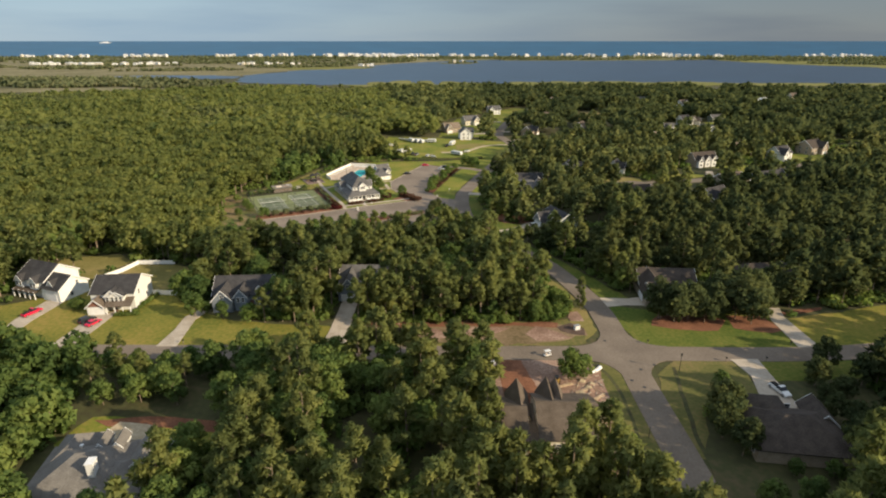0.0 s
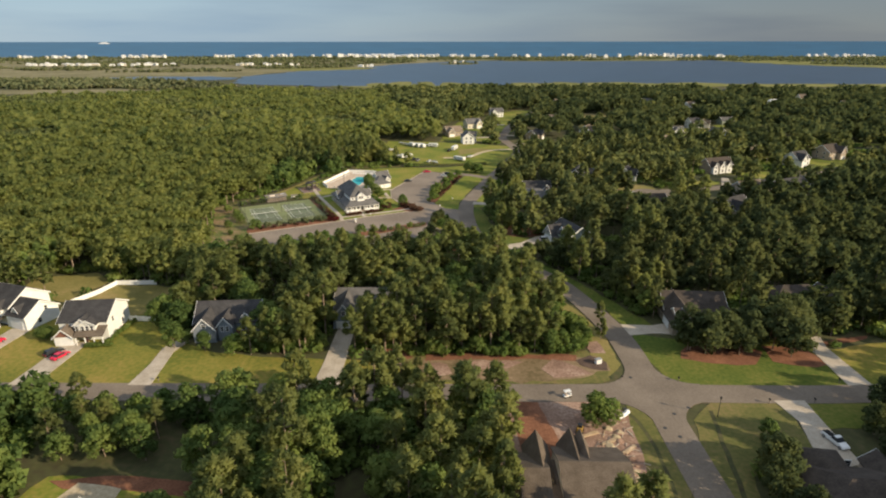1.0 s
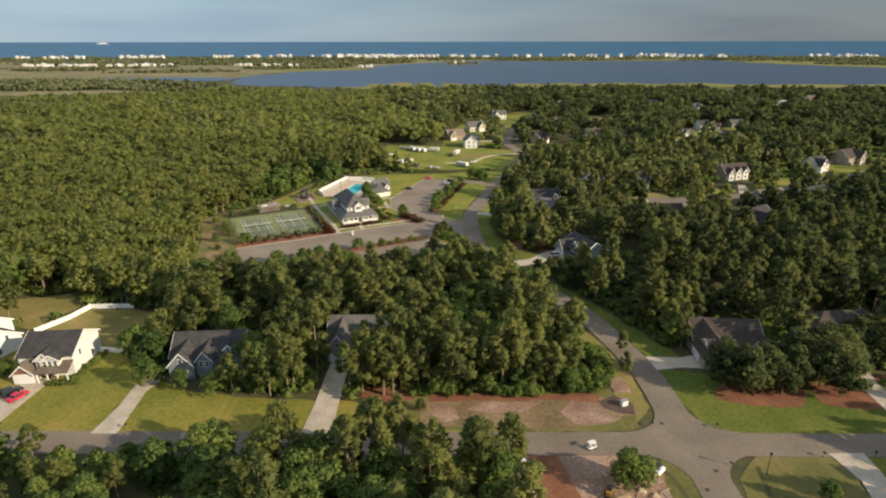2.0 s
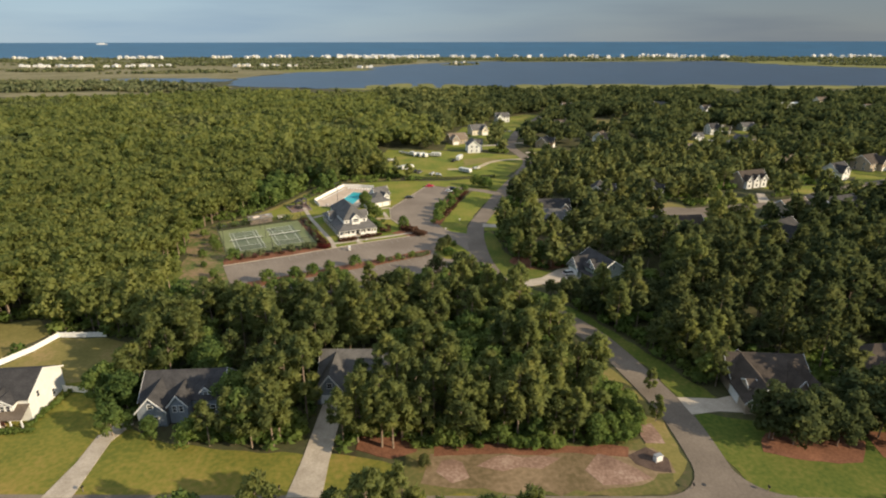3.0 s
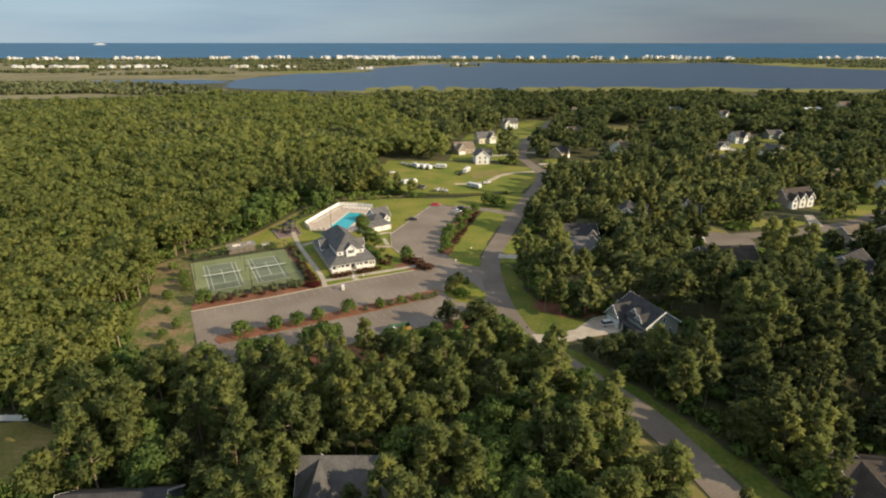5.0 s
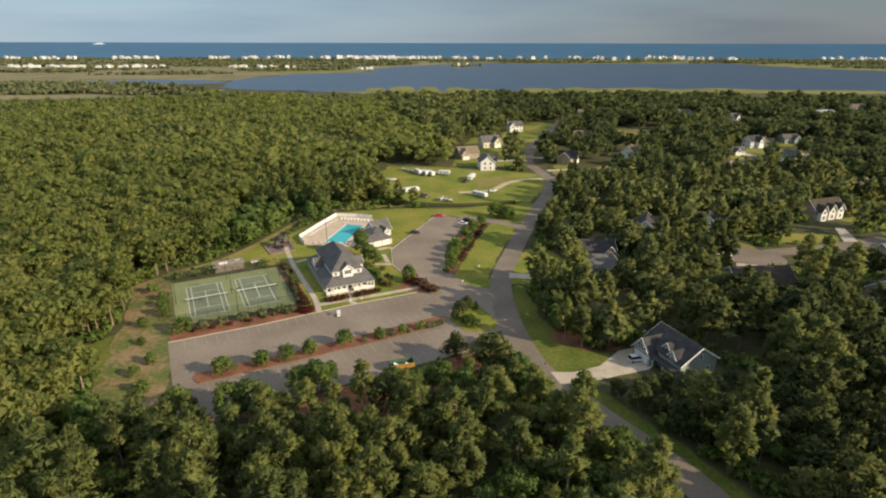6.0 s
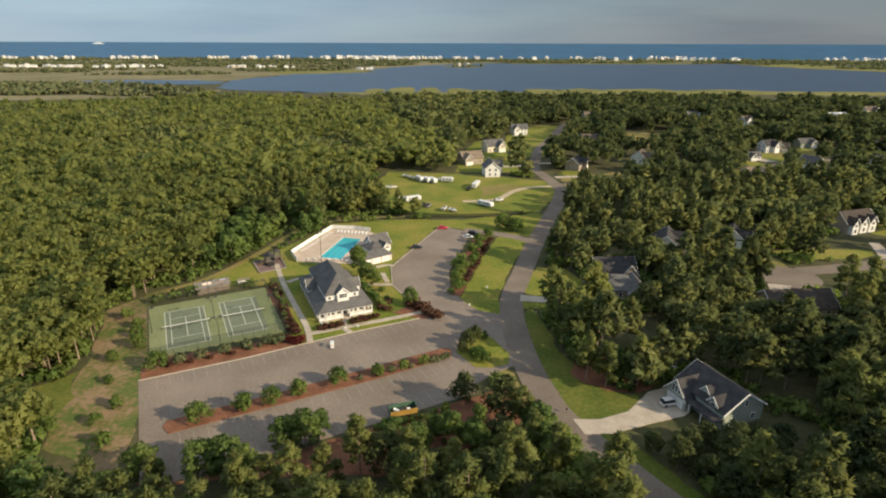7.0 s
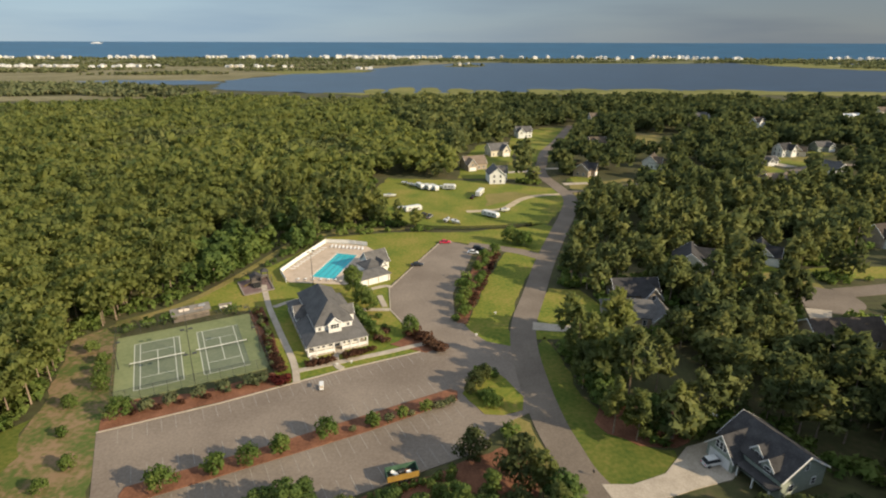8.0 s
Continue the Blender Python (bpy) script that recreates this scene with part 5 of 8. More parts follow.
fence = thing("court_fence", "tall chain-link fence with dark posts round the courts", "fence", CO)
ring = [(PX0, PY0), (PX1, PY0), (PX1, PY1), (PX0, PY1)]
for k in range(4):
    a, b = Vector(ring[k]), Vector(ring[(k + 1) % 4])
    n = round((b - a).length / 3)
    for i in range(n):
        p = a.lerp(b, i / n)
        part("post", rod(bmesh.new(), (p.x, p.y, 0.1), (p.x, p.y, 3.2), 0.045, n=5), "metal", fence)
    part("rail", rod(bmesh.new(), (*a, 3.15), (*b, 3.15), 0.035, n=4), "metal", fence)
    d = (b - a).normalized()
    w = Vector((-d.y, d.x)) * 0.01
    bm = bmesh.new()
    q = [(a - w), (b - w), (b + w), (a + w)]
    lo, hi = [bm.verts.new((*v, 0.2)) for v in q], [bm.verts.new((*v, 3.1)) for v in q]
    for i in range(4):
        bm.faces.new((lo[i], lo[(i + 1) % 4], hi[(i + 1) % 4], hi[i]))
    part("mesh_panel", bm, "chain", fence)


def light_pole(x, y, h, heads, rot, name="court_light", label="tall dark court floodlight on a pole", r=0.11):
    t = thing(name, label, "lamp post", pose(x, y, 0.1, 0, 0, rot))
    part("pole", rod(bmesh.new(), (0, 0, 0), (0, 0, h), r, r * 0.6, 8), "metal", t)
    for s in heads:
        part("arm", rod(bmesh.new(), (0, 0, h), (s * 0.8, 0, h + 0.15), 0.05, n=5), "metal", t)
        part("lamp_head", soft_box(s * 1.0 - 0.5, s * 1.0 + 0.5, -0.28, 0.28, h + 0.08, h + 0.36, 0.06), "metal", t)
    return t


for u, v, heads in ((13.1, -1.6, (-1, 1)), (13.1, 11.9, (-1, 1)), (13.1, 25.4, (-1, 1)), (29.6, 5.5, (-1,)), (29.6, 18.5, (-1,)), (-3.4, 11.9, (1,))):
    p = CO @ Vector((u, v, 0))
    light_pole(p.x, p.y, 7.2, heads, 26.4)
light_pole(-42.1, 328.4, 12.5, (-1, 1), 60, "flood_light", "very tall slim light pole beside the pool", 0.13)

# benches and the old shelter behind the courts
shelter = House("shelter", "old low shelter with a patchy weathered roof", -73.9, 307.6, 32, "grey_wood", "roof_pale", category="shelter")
shelter.gable(-4.9, 4.9, -2.3, 2.3, 0, 2.3, 3.3, "x", over=0.5, trim=False)
part("roof_patch", box(bmesh.new(), -1.6, 1.2, -0.55, 0.55, 0, 0.06, pose(-1.5, -1.2, 2.92, 23.5)), "coping", shelter.ob, "pale faded roof patch")
part("roof_patch", box(bmesh.new(), -1.0, 1.5, -0.35, 0.35, 0, 0.05, pose(1.9, -1.6, 2.74, 23.5)), "bark", shelter.ob, "patch of dead vine on the roof")
part("roof_patch", box(bmesh.new(), -0.8, 1.0, -0.4, 0.4, 0, 0.05, pose(3.2, -0.7, 3.12, 23.5)), "grey_metal", shelter.ob, "bare weathered roof patch")
part("post", box(bmesh.new(), -4.8, -4.6, -2.0, -1.8, 0, 2.1), "grey_wood", shelter.ob)
shelter.clear(-5, 5, -2.5, 2.5, 1)
shelter.done()
bench = thing("bench", "small white covered bench beside the courts", "bench", pose(-65.2, 312.2, 0.05, 0, 0, 26))
for x in (-1.6, 1.6):
    for y in (-0.5, 0.5):
        part("post", box(bmesh.new(), x - 0.08, x + 0.08, y - 0.08, y + 0.08, 0, 1.7), "trim", bench)
part("seat", box(bmesh.new(), -1.6, 1.6, -0.1, 0.45, 0.42, 0.5), "grey_wood", bench)
part("back", box(bmesh.new(), -1.6, 1.6, 0.42, 0.5, 0.5, 1.1), "trim", bench)
part("canopy", box(bmesh.new(), -1.9, 1.9, -0.7, 0.7, 1.7, 1.8), "grey_wood", bench)

# ---- club: house ----
club = House("clubhouse", "white clubhouse with charcoal roof, deep porch and dormers", -26.4, 287.1, 24.5, "white", "roof_grey", category="clubhouse")
club.clear(-10, 10, -2, 32, 1.5)
W, D = 8.3, 29.5


def skirt(bm, o, zo, i, zi, t=0.18):
    """A sloping roof band between an outer and an inner rectangle (x0, x1, y0, y1)."""
    ro = [(o[0], o[2]), (o[1], o[2]), (o[1], o[3]), (o[0], o[3])]
    ri = [(i[0], i[2]), (i[1], i[2]), (i[1], i[3]), (i[0], i[3])]
    lv = [[bm.verts.new((*p, z)) for p in r] for r, z in ((ro, zo), (ro, zo + t), (ri, zi + t), (ri, zi))]
    for k in range(4):
        j = (k + 1) % 4
        for a, b in ((0, 1), (1, 2), (2, 3), (3, 0)):
            bm.faces.new((lv[a][k], lv[a][j], lv[b][j], lv[b][k]))


lower = bmesh.new()
skirt(lower, (-W, W, 0, D), 3.05, (-4.9, 4.9, 3.9, 26.6), 4.9)
part("porch_roof", lower, "roof_grey", club.ob, "grey shingle porch roof on all sides")
part("wall", box(bmesh.new(), -6.0, 6.0, 2.6, 27.6, 0.4, 4.3), "white", club.ob)
part("wall", box(bmesh.new(), -4.9, 4.9, 3.9, 26.6, 4.3, 6.7), "white", club.ob)
club.hip(-4.9, 4.9, 3.9, 26.6, 6.6, 6.7, 11.2, inset=5.6, over=0.35, walls=False)
club.gable(-1.7, 1.7, 2.9, 8.0, 4.6, 7.3, 8.8, "y", 0.3)
club.gable(-8.0, -2.0, 15.0, 19.0, 3.2, 4.8, 7.4, "x", 0.3)
club.gable(2.0, 6.6, 8.6, 11.2, 3.6, 6.6, 8.6, "x", 0.3)
part("cornice", box(bmesh.new(), -5.0, 5.0, 3.56, 3.88, 6.35, 6.6), "trim", club.ob)
part("porch_floor", box(bmesh.new(), -8.0, 8.0, 0.3, 29.2, 0.0, 0.45), "concrete", club.ob, "raised porch floor")
part("porch_beam", box(bmesh.new(), -8.0, 8.0, 0.3, 0.55, 2.75, 3.05), "trim", club.ob)
part("porch_beam", box(bmesh.new(), 7.75, 8.0, 0.55, 29.2, 2.75, 3.05), "trim", club.ob)
part("porch_beam", box(bmesh.new(), -8.0, -7.75, 0.55, 29.2, 2.75, 3.05), "trim", club.ob)
for i in range(8):
    x = -7.85 + i * 15.7 / 7
    part("column", box(bmesh.new(), x - 0.15, x + 0.15, 0.3, 0.6, 0.45, 2.75), "trim", club.ob)
    if i < 7 and i != 3:
        part("railing", box(bmesh.new(), x + 0.15, x + 2.09, 0.4, 0.5, 0.55, 1.4), "trim", club.ob)
for i in range(1, 9):
    for x in (-7.85, 7.85):
        part("column", box(bmesh.new(), x - 0.15, x + 0.15, i * 3.55, i * 3.55 + 0.3, 0.45, 2.75), "trim", club.ob)
for u in (-5.0, -3.3, -1.6, 1.9, 3.6, 5.2):
    club.window("s", u, 0.95, 1.1, 1.6, at=2.6)
for u in (6, 9.5, 13, 16.5, 20, 23.5):
    club.window("e", u, 0.95, 1.1, 1.6, at=6.0)
    club.window("w", u, 0.95, 1.1, 1.6, at=-6.0)
for u in (-0.75, 0.0, 0.75):
    club.window("s", u, 5.75, 0.65, 1.2, at=2.9)
for u in (-3.8, 3.8):
    club.window("s", u, 5.4, 0.8, 0.9, at=3.9)
club.window("w", 17.1, 3.7, 1.0, 1.1, at=-8.0)
club.window("e", 9.9, 5.2, 0.9, 1.1, at=6.6)
club.door("s", 0.1, 2.6, 1.8, 2.2, "glass", 0.45)
for k in range(3):
    part("step", box(bmesh.new(), -1.3, 1.3, -0.3 - 0.32 * k, 0.3 - 0.32 * k, 0, 0.38 - 0.13 * k), "concrete", club.ob)
for k in range(3):
    part("step", box(bmesh.new(), -7.6, -6.2, -0.3 - 0.35 * k, 0.3 - 0.35 * k, 0, 0.38 - 0.13 * k), "concrete", club.ob)
for x in (-7.8, -6.1):
    part("stair_rail", rod(bmesh.new(), (x, 0.3, 1.35), (x, -2.2, 0.95), 0.07, n=5), "trim", club.ob)
    part("stair_post", box(bmesh.new(), x - 0.1, x + 0.1, -2.3, -2.1, 0, 1.1), "trim", club.ob)
club.done()

bath = House("pool_house", "low white pool house with grey hipped roofs", -27.2, 327.8, 36, "white", "roof_grey", category="pool house")
bath.hip(0, 12.2, 0, 7.0, 0, 2.6, 4.2, over=0.5)
bath.hip(7.2, 14.2, 6.4, 14.0, 0, 2.8, 4.9, over=0.4)
bath.gable(10.0, 17.6, 9.8, 16.8, 0, 3.0, 6.4, "x", 0.5)
bath.gable(12.0, 15.0, 6.2, 12, 0, 2.8, 4.7, "y", 0.4)
for u in (2.2, 6.1, 10):
    bath.door("s", u, 0, 1.0, 2.1, "trim", name="door")
    part("bay_joint", box(bmesh.new(), u + 1.55, u + 1.75, -0.1, 0.02, 0, 2.6), "grey_wood", bath.ob)
bath.window("e", 13.3, 1.0, 1.4, 1.4, at=17.6)
bath.clear(-1, 19, -2, 19, 1.5)
bath.done()

# ---- club: pool ----
def ring_slab(name, outer, hole, z, mat, label, category):
    bm = bmesh.new()
    edges = []
    for loop in (outer, hole):
        v = [bm.verts.new((x, y, z)) for x, y in loop]
        lo = [bm.verts.new((x, y, z - 0.5)) for x, y in loop]
        for i in range(len(v)):
            j = (i + 1) % len(v)
            edges.append(bm.edges.new((v[i], v[j])))
            bm.faces.new((v[i], lo[i], lo[j], v[j]))
    bmesh.ops.triangle_fill(bm, use_beauty=True, use_dissolve=False, edges=edges)
    return tagged(new(name, mesh_of(name, bm, mat)), label, category, kind="structure")


DECK = [(-55.8, 340.4), (-51.5, 355.5), (-46.3, 371.5), (-37.0, 370.5), (-29.5, 368.0), (-22.5, 358.5), (-21.8, 349.0), (-25.5, 336.5), (-31.0, 330.5), (-51.5, 332.5)]
POOL = [(-45.0, 336.9), (-39.9, 360.4), (-31.6, 358.3), (-36.2, 334.6)]
ring_slab("pool_deck", DECK, POOL, 0.22, "deck", "pale pinkish concrete pool deck", "pool deck")
CLEAR.append((np.array(DECK), 2.0))
water = slab("swimming_pool", POOL, 0.08, "pool_water", "rectangular turquoise swimming pool with lane lines", "swimming pool")
for k in (0.25, 0.5, 0.75):
    a, b = Vector(POOL[0]).lerp(Vector(POOL[3]), k), Vector(POOL[1]).lerp(Vector(POOL[2]), k)
    slab("lane_line", ribbon([a.lerp(b, 0.06), a.lerp(b, 0.94)], 0.28), 0.085, "lane", "dark lane line", "", parent=water, base=0.06)
for i in range(4):
    slab("coping", ribbon([POOL[i], POOL[(i + 1) % 4]], 0.5), 0.26, "coping", "pale pool coping", "", parent=water, base=0.1)
pf = thing("pool_fence", "solid white vinyl fence round the pool deck", "fence")
run = [(-52, 332.2), (-56.2, 340.4), (-51.9, 355.5), (-46.6, 372.0), (-37, 371.0), (-29.3, 368.5)]
for a, b in zip(run, run[1:]):
    L = (Vector(b) - Vector(a)).length
    n = max(1, round(L / 2.4))
    m = pose(*a, 0.1, 0, 0, math.degrees(math.atan2(b[1] - a[1], b[0] - a[0])))
    for i in range(n):
        part("panel", box(bmesh.new(), i * L / n + 0.1, (i + 1) * L / n - 0.02, -0.03, 0.03, 0.05, 1.65, m), "trim", pf)
        part("post", box(bmesh.new(), i * L / n - 0.07, i * L / n + 0.07, -0.07, 0.07, 0, 1.85, m), "trim", pf)


def lounger():
    t = thing("sun_lounger", "white pool lounger with raised back on the deck", "sun lounger", group="loungers round the pool")
    part("frame", box(bmesh.new(), -0.33, 0.33, -0.2, 1.25, 0.3, 0.38), "trim", t)
    part("backrest", box(bmesh.new(), -0.33, 0.33, 0, 0.75, 0, 0.07, pose(0, -0.2, 0.34, 135)), "trim", t)
    for x in (-0.28, 0.28):
        for y in (-0.1, 1.1):
            part("leg", box(bmesh.new(), x - 0.03, x + 0.03, y - 0.03, y + 0.03, 0, 0.3), "trim", t)
    return t


first = lounger()
spots = []
for i in range(11):
    f = i / 10
    spots.append((-53.0 + 6.6 * f * 1.05, 343.5 + 21.5 * f, -72 + (i % 3) * 4))
for i in range(9):
    spots.append((-43.0 + 1.55 * i, 366.9 - 0.32 * i, 172 + (i % 2) * 8))
for i in range(6):
    spots.append((-48.5 + 2.6 * i, 333.9 - 0.1 * i, 5 * (i % 3)))
for i in range(5):
    spots.append((-29.0 + 0.6 * i, 341 + 3.0 * i, 105))
first.matrix_world = pose(spots[0][0], spots[0][1], 0.22, 0, 0, spots[0][2])
for x, y, r in spots[1:]:
    copy_thing(first, pose(x, y, 0.22, 0, 0, r))
for x, y in ((-31, 332.6), (-33.6, 332.0), (-27.4, 337.5)):
    tb = thing("patio_table", "round pale patio table on the pool deck", "table", pose(x, y, 0.22))
    part("tabletop", rod(bmesh.new(), (0, 0, 0.68), (0, 0, 0.74), 0.6, n=14), "coping", tb)
    part("pedestal", rod(bmesh.new(), (0, 0, 0), (0, 0, 0.68), 0.06), "metal", tb)

# playground
slab("play_area", [(-68.3, 332.0), (-60.0, 337.5), (-54.6, 326.6), (-62.6, 321.6)], 0.16, "play_mulch", "mauve mulched play area in a timber frame", "playground")
for a, b in (((-68.3, 332.0), (-60.0, 337.5)), ((-60.0, 337.5), (-54.6, 326.6)), ((-54.6, 326.6), (-62.6, 321.6)), ((-62.6, 321.6), (-68.3, 332.0))):
    slab("timber_edge", ribbon([a, b], 0.5), 0.42, "grey_wood", "dark timber edging of the play area", "edging")
pl = thing("play_structure", "dark wooden climbing frame with slide and platform", "playground equipment", pose(-61.6, 330.4, 0.16, 0, 0, 25))
for x in (-1.5, 1.5):
    for y in (-1.5, 1.5):
        part("post", box(bmesh.new(), x - 0.1, x + 0.1, y - 0.1, y + 0.1, 0, 3.2), "metal", pl)
part("platform", box(bmesh.new(), -1.6, 1.6, -1.6, 1.6, 1.3, 1.45), "grey_wood", pl)
rf = bmesh.new()
vv = [rf.verts.new(p) for p in ((-1.9, -1.9, 3.1), (1.9, -1.9, 3.1), (1.9, 1.9, 3.1), (-1.9, 1.9, 3.1), (0, -1.9, 4.1), (0, 1.9, 4.1))]
for f in ((0, 1, 4), (2, 3, 5), (1, 2, 5, 4), (3, 0, 4, 5), (0, 3, 2, 1)):
    rf.faces.new([vv[i] for i in f])
part("canopy", rf, "roof_dark", pl, "dark pitched canopy")
part("slide", box(bmesh.new(), -0.4, 0.4, 0, 3.2, 0, 0.1, pose(-3.9, 0, 0.05, 24, 0, -90)), "yellow", pl, "yellow slide")
for x in (-1.5, 1.5):
    part("railing", box(bmesh.new(), x - 0.05, x + 0.05, -1.5, 1.5, 1.45, 2.2), "metal", pl)
for x, y in ((2.4, 3.2), (4.4, 3.2), (2.4, 5.2), (4.4, 5.2)):
    part("post", box(bmesh.new(), x - 0.09, x + 0.09, y - 0.09, y + 0.09, 0, 2.8), "metal", pl)
part("platform", box(bmesh.new(), 2.3, 4.5, 3.1, 5.3, 1.0, 1.14), "grey_wood", pl)
part("bridge", box(bmesh.new(), -0.4, 0.4, 0, 2.9, 0, 0.1, pose(1.2, 1.2, 1.25, -4, 0, -32)), "grey_wood", pl)
tr = bmesh.new()
tv = [tr.verts.new(p) for p in ((2.1, 2.9, 2.8), (4.7, 2.9, 2.8), (4.7, 5.5, 2.8), (2.1, 5.5, 2.8), (3.4, 4.2, 3.8))]
for f in ((0, 1, 4), (1, 2, 4), (2, 3, 4), (3, 0, 4), (3, 2, 1, 0)):
    tr.faces.new([tv[i] for i in f])
part("canopy", tr, "roof_dark", pl, "dark pointed canopy")
part("climbing_net", box(bmesh.new(), -1.2, 1.2, 0, 2.0, 0, 0.06, pose(0, -3.0, 0.05, 42)), "black", pl)
for x in (3.0, 4.0):
    part("swing", box(bmesh.new(), x - 0.25, x + 0.25, -0.1, 0.1, 0.5, 0.55), "black", pl)
    for dx in (-0.22, 0.22):
        part("swing_chain", rod(bmesh.new(), (x + dx, 0, 0.55), (x + dx, 0, 2.6), 0.02, n=4), "metal", pl)
part("beam", rod(bmesh.new(), (1.5, 0, 2.6), (5.0, 0, 2.6), 0.09), "metal", pl)
for s in (-1, 1):
    part("beam_leg", rod(bmesh.new(), (5.0, 0, 2.6), (5.2, s * 1.3, 0), 0.08), "metal", pl)

# ---- vehicles ----
def extrude_profile(pts, y0, y1, taper=0.0):
    """A side outline (x, z) made solid across the width; taper narrows the upper points."""
    bm = bmesh.new()
    zt, zb = max(p[1] for p in pts), min(p[1] for p in pts)
    sides = []
    for y, s in ((y0, 1), (y1, -1)):
        sides.append([bm.verts.new((x, y + s * taper * (z - zb) / max(zt - zb, 0.01), z)) for x, z in pts])
    bm.faces.new(sides[0])
    bm.faces.new(sides[1][::-1])
    for i in range(len(pts)):
        j = (i + 1) % len(pts)
        bm.faces.new((sides[0][i], sides[0][j], sides[1][j], sides[1][i]))
    return bm


def car(x, y, rot, mat, label, kind="car", z=0.17):
    t = thing("pickup_truck" if kind == "pickup" else "car", label, "car", pose(x, y, z, 0, 0, rot))
    L = {"car": 4.6, "suv": 4.8, "pickup": 5.6}[kind]
    h, top = {"car": (0.85, 1.42), "suv": (0.98, 1.72), "pickup": (1.05, 1.80)}[kind]
    a = L / 2
    body = extrude_profile([(-a, 0.38), (-a + 0.1, h * 0.92), (-a + 0.5, h), (a - 1.2, h), (a - 0.15, h * 0.78), (a, 0.5), (a - 0.15, 0.3), (-a + 0.15, 0.28)], -0.9, 0.9, 0.06)
    bmesh.ops.bevel(body, geom=body.edges[:], offset=0.06, segments=1, affect='EDGES')
    part("body", body, mat, t)
    if kind == "pickup":
        c0, c1 = -0.5, 1.4
        part("bed", box(bmesh.new(), -a + 0.2, -0.65, -0.72, 0.72, h - 0.02, h + 0.03), "black", t, "dark load bed")
    elif kind == "suv":
        c0, c1 = -a + 0.15, a - 1.3
    else:
        c0, c1 = -a + 0.75, a - 1.25
    part("window_band", extrude_profile([(c0, h - 0.02), (c0 + 0.45, top - 0.07), (c1 - 0.7, top - 0.07), (c1, h - 0.02)], -0.82, 0.82, 0.14), "glass", t, "dark tinted windows")
    roof = extrude_profile([(c0 + 0.42, top - 0.08), (c0 + 0.5, top), (c1 - 0.85, top), (c1 - 0.68, top - 0.08)], -0.69, 0.69, 0.03)
    part("roof", roof, mat, t)
    for wx in (-a + 0.85, a - 0.9):
        for wy in (-0.86, 0.86):
            tyre = part("wheel", rod(bmesh.new(), (wx, wy - 0.11, 0.33), (wx, wy + 0.11, 0.33), 0.33, n=14), "black", t)
            part("rim", rod(bmesh.new(), (wx, wy - 0.125, 0.33), (wx, wy + 0.125, 0.33), 0.19, n=10), "grey_metal", tyre)
    for wy in (-0.62, 0.62):
        part("headlight", box(bmesh.new(), a - 0.12, a + 0.01, wy - 0.17, wy + 0.17, 0.56, 0.70), "trim", t)
        part("tail_light", box(bmesh.new(), -a - 0.01, -a + 0.1, wy - 0.15, wy + 0.15, 0.62, 0.80), "car_red", t)
    return t


car(-109.3, 162.0, 68, "car_red", "red pickup truck parked on a driveway", "pickup")
car(-87.3, 155.6, 70, "car_red", "red car parked on a driveway")
car(-90.0, 157.2, 62, "car_dark", "black car parked beside a red one", "suv")
car(91.2, 122.4, -78, "car_white", "white pickup truck on a concrete driveway", "pickup")
car(53.2, 245.6, 14, "car_white", "white car parked before a garage", "suv")
car(1.6, 372.2, 5, "car_red", "red car at the car park's far end", z=0.13)
car(-8.6, 347.6, 8, "car_dark", "black car parked by the pool house", z=0.13)
car(14.6, 364.6, -15, "car_dark", "black car in the tree shade", "suv", 0.13)
car(12.4, 360.4, -15, "car_white", "white car in the tree shade", z=0.13)
car(103.6, 327.6, -14, "car_maroon", "dark red car on a drive by the turning circle", "suv", 0.17)
car(111.5, 321.4, -20, "car_white", "white car by the turning circle", "car", 0.14)


def golf_cart(x, y, rot):
    t = thing("golf_cart", "small white golf cart standing on asphalt", "golf cart", pose(x, y, 0.12, 0, 0, rot) @ Matrix.Scale(0.86, 4))
    part("body", soft_box(-1.1, 1.1, -0.55, 0.55, 0.25, 0.6, 0.08), "car_white", t)
    part("cowl", soft_box(0.7, 1.15, -0.5, 0.5, 0.6, 0.95, 0.08), "car_white", t)
    part("seat", soft_box(-0.6, 0.05, -0.5, 0.5, 0.6, 0.85, 0.06), "coping", t)
    part("seat_back", soft_box(-0.7, -0.58, -0.5, 0.5, 0.8, 1.2, 0.05), "coping", t)
    for x0 in (-0.85, 0.8):
        for y0 in (-0.5, 0.5):
            part("roof_post", rod(bmesh.new(), (x0, y0, 0.5), (x0 * 0.9, y0, 1.8), 0.03, n=5), "trim", t)
            part("wheel", rod(bmesh.new(), (x0 * 0.9, y0 - 0.08, 0.23), (x0 * 0.9, y0 + 0.08, 0.23), 0.23, n=12), "black", t)
    part("roof", soft_box(-1.0, 0.95, -0.6, 0.6, 1.8, 1.9, 0.05), "car_white", t)


golf_cart(-27.6, 270.4, 100)
golf_cart(40.0, 138.2, 20)
for i in range(2):
    t = thing("concrete_pipe", "short pale concrete pipe lying on the verge", "pipe", pose(50.4 + i * 0.75, 130.6 + i * 0.55, 0.6, 0, 0, 35 + i * 8))
    part("barrel", rod(bmesh.new(), (-1.3, 0, 0), (1.3, 0, 0), 0.5, n=14), "trim", t)
    part("bore", rod(bmesh.new(), (-1.32, 0, 0), (-1.2, 0, 0), 0.38, n=14), "black", t)

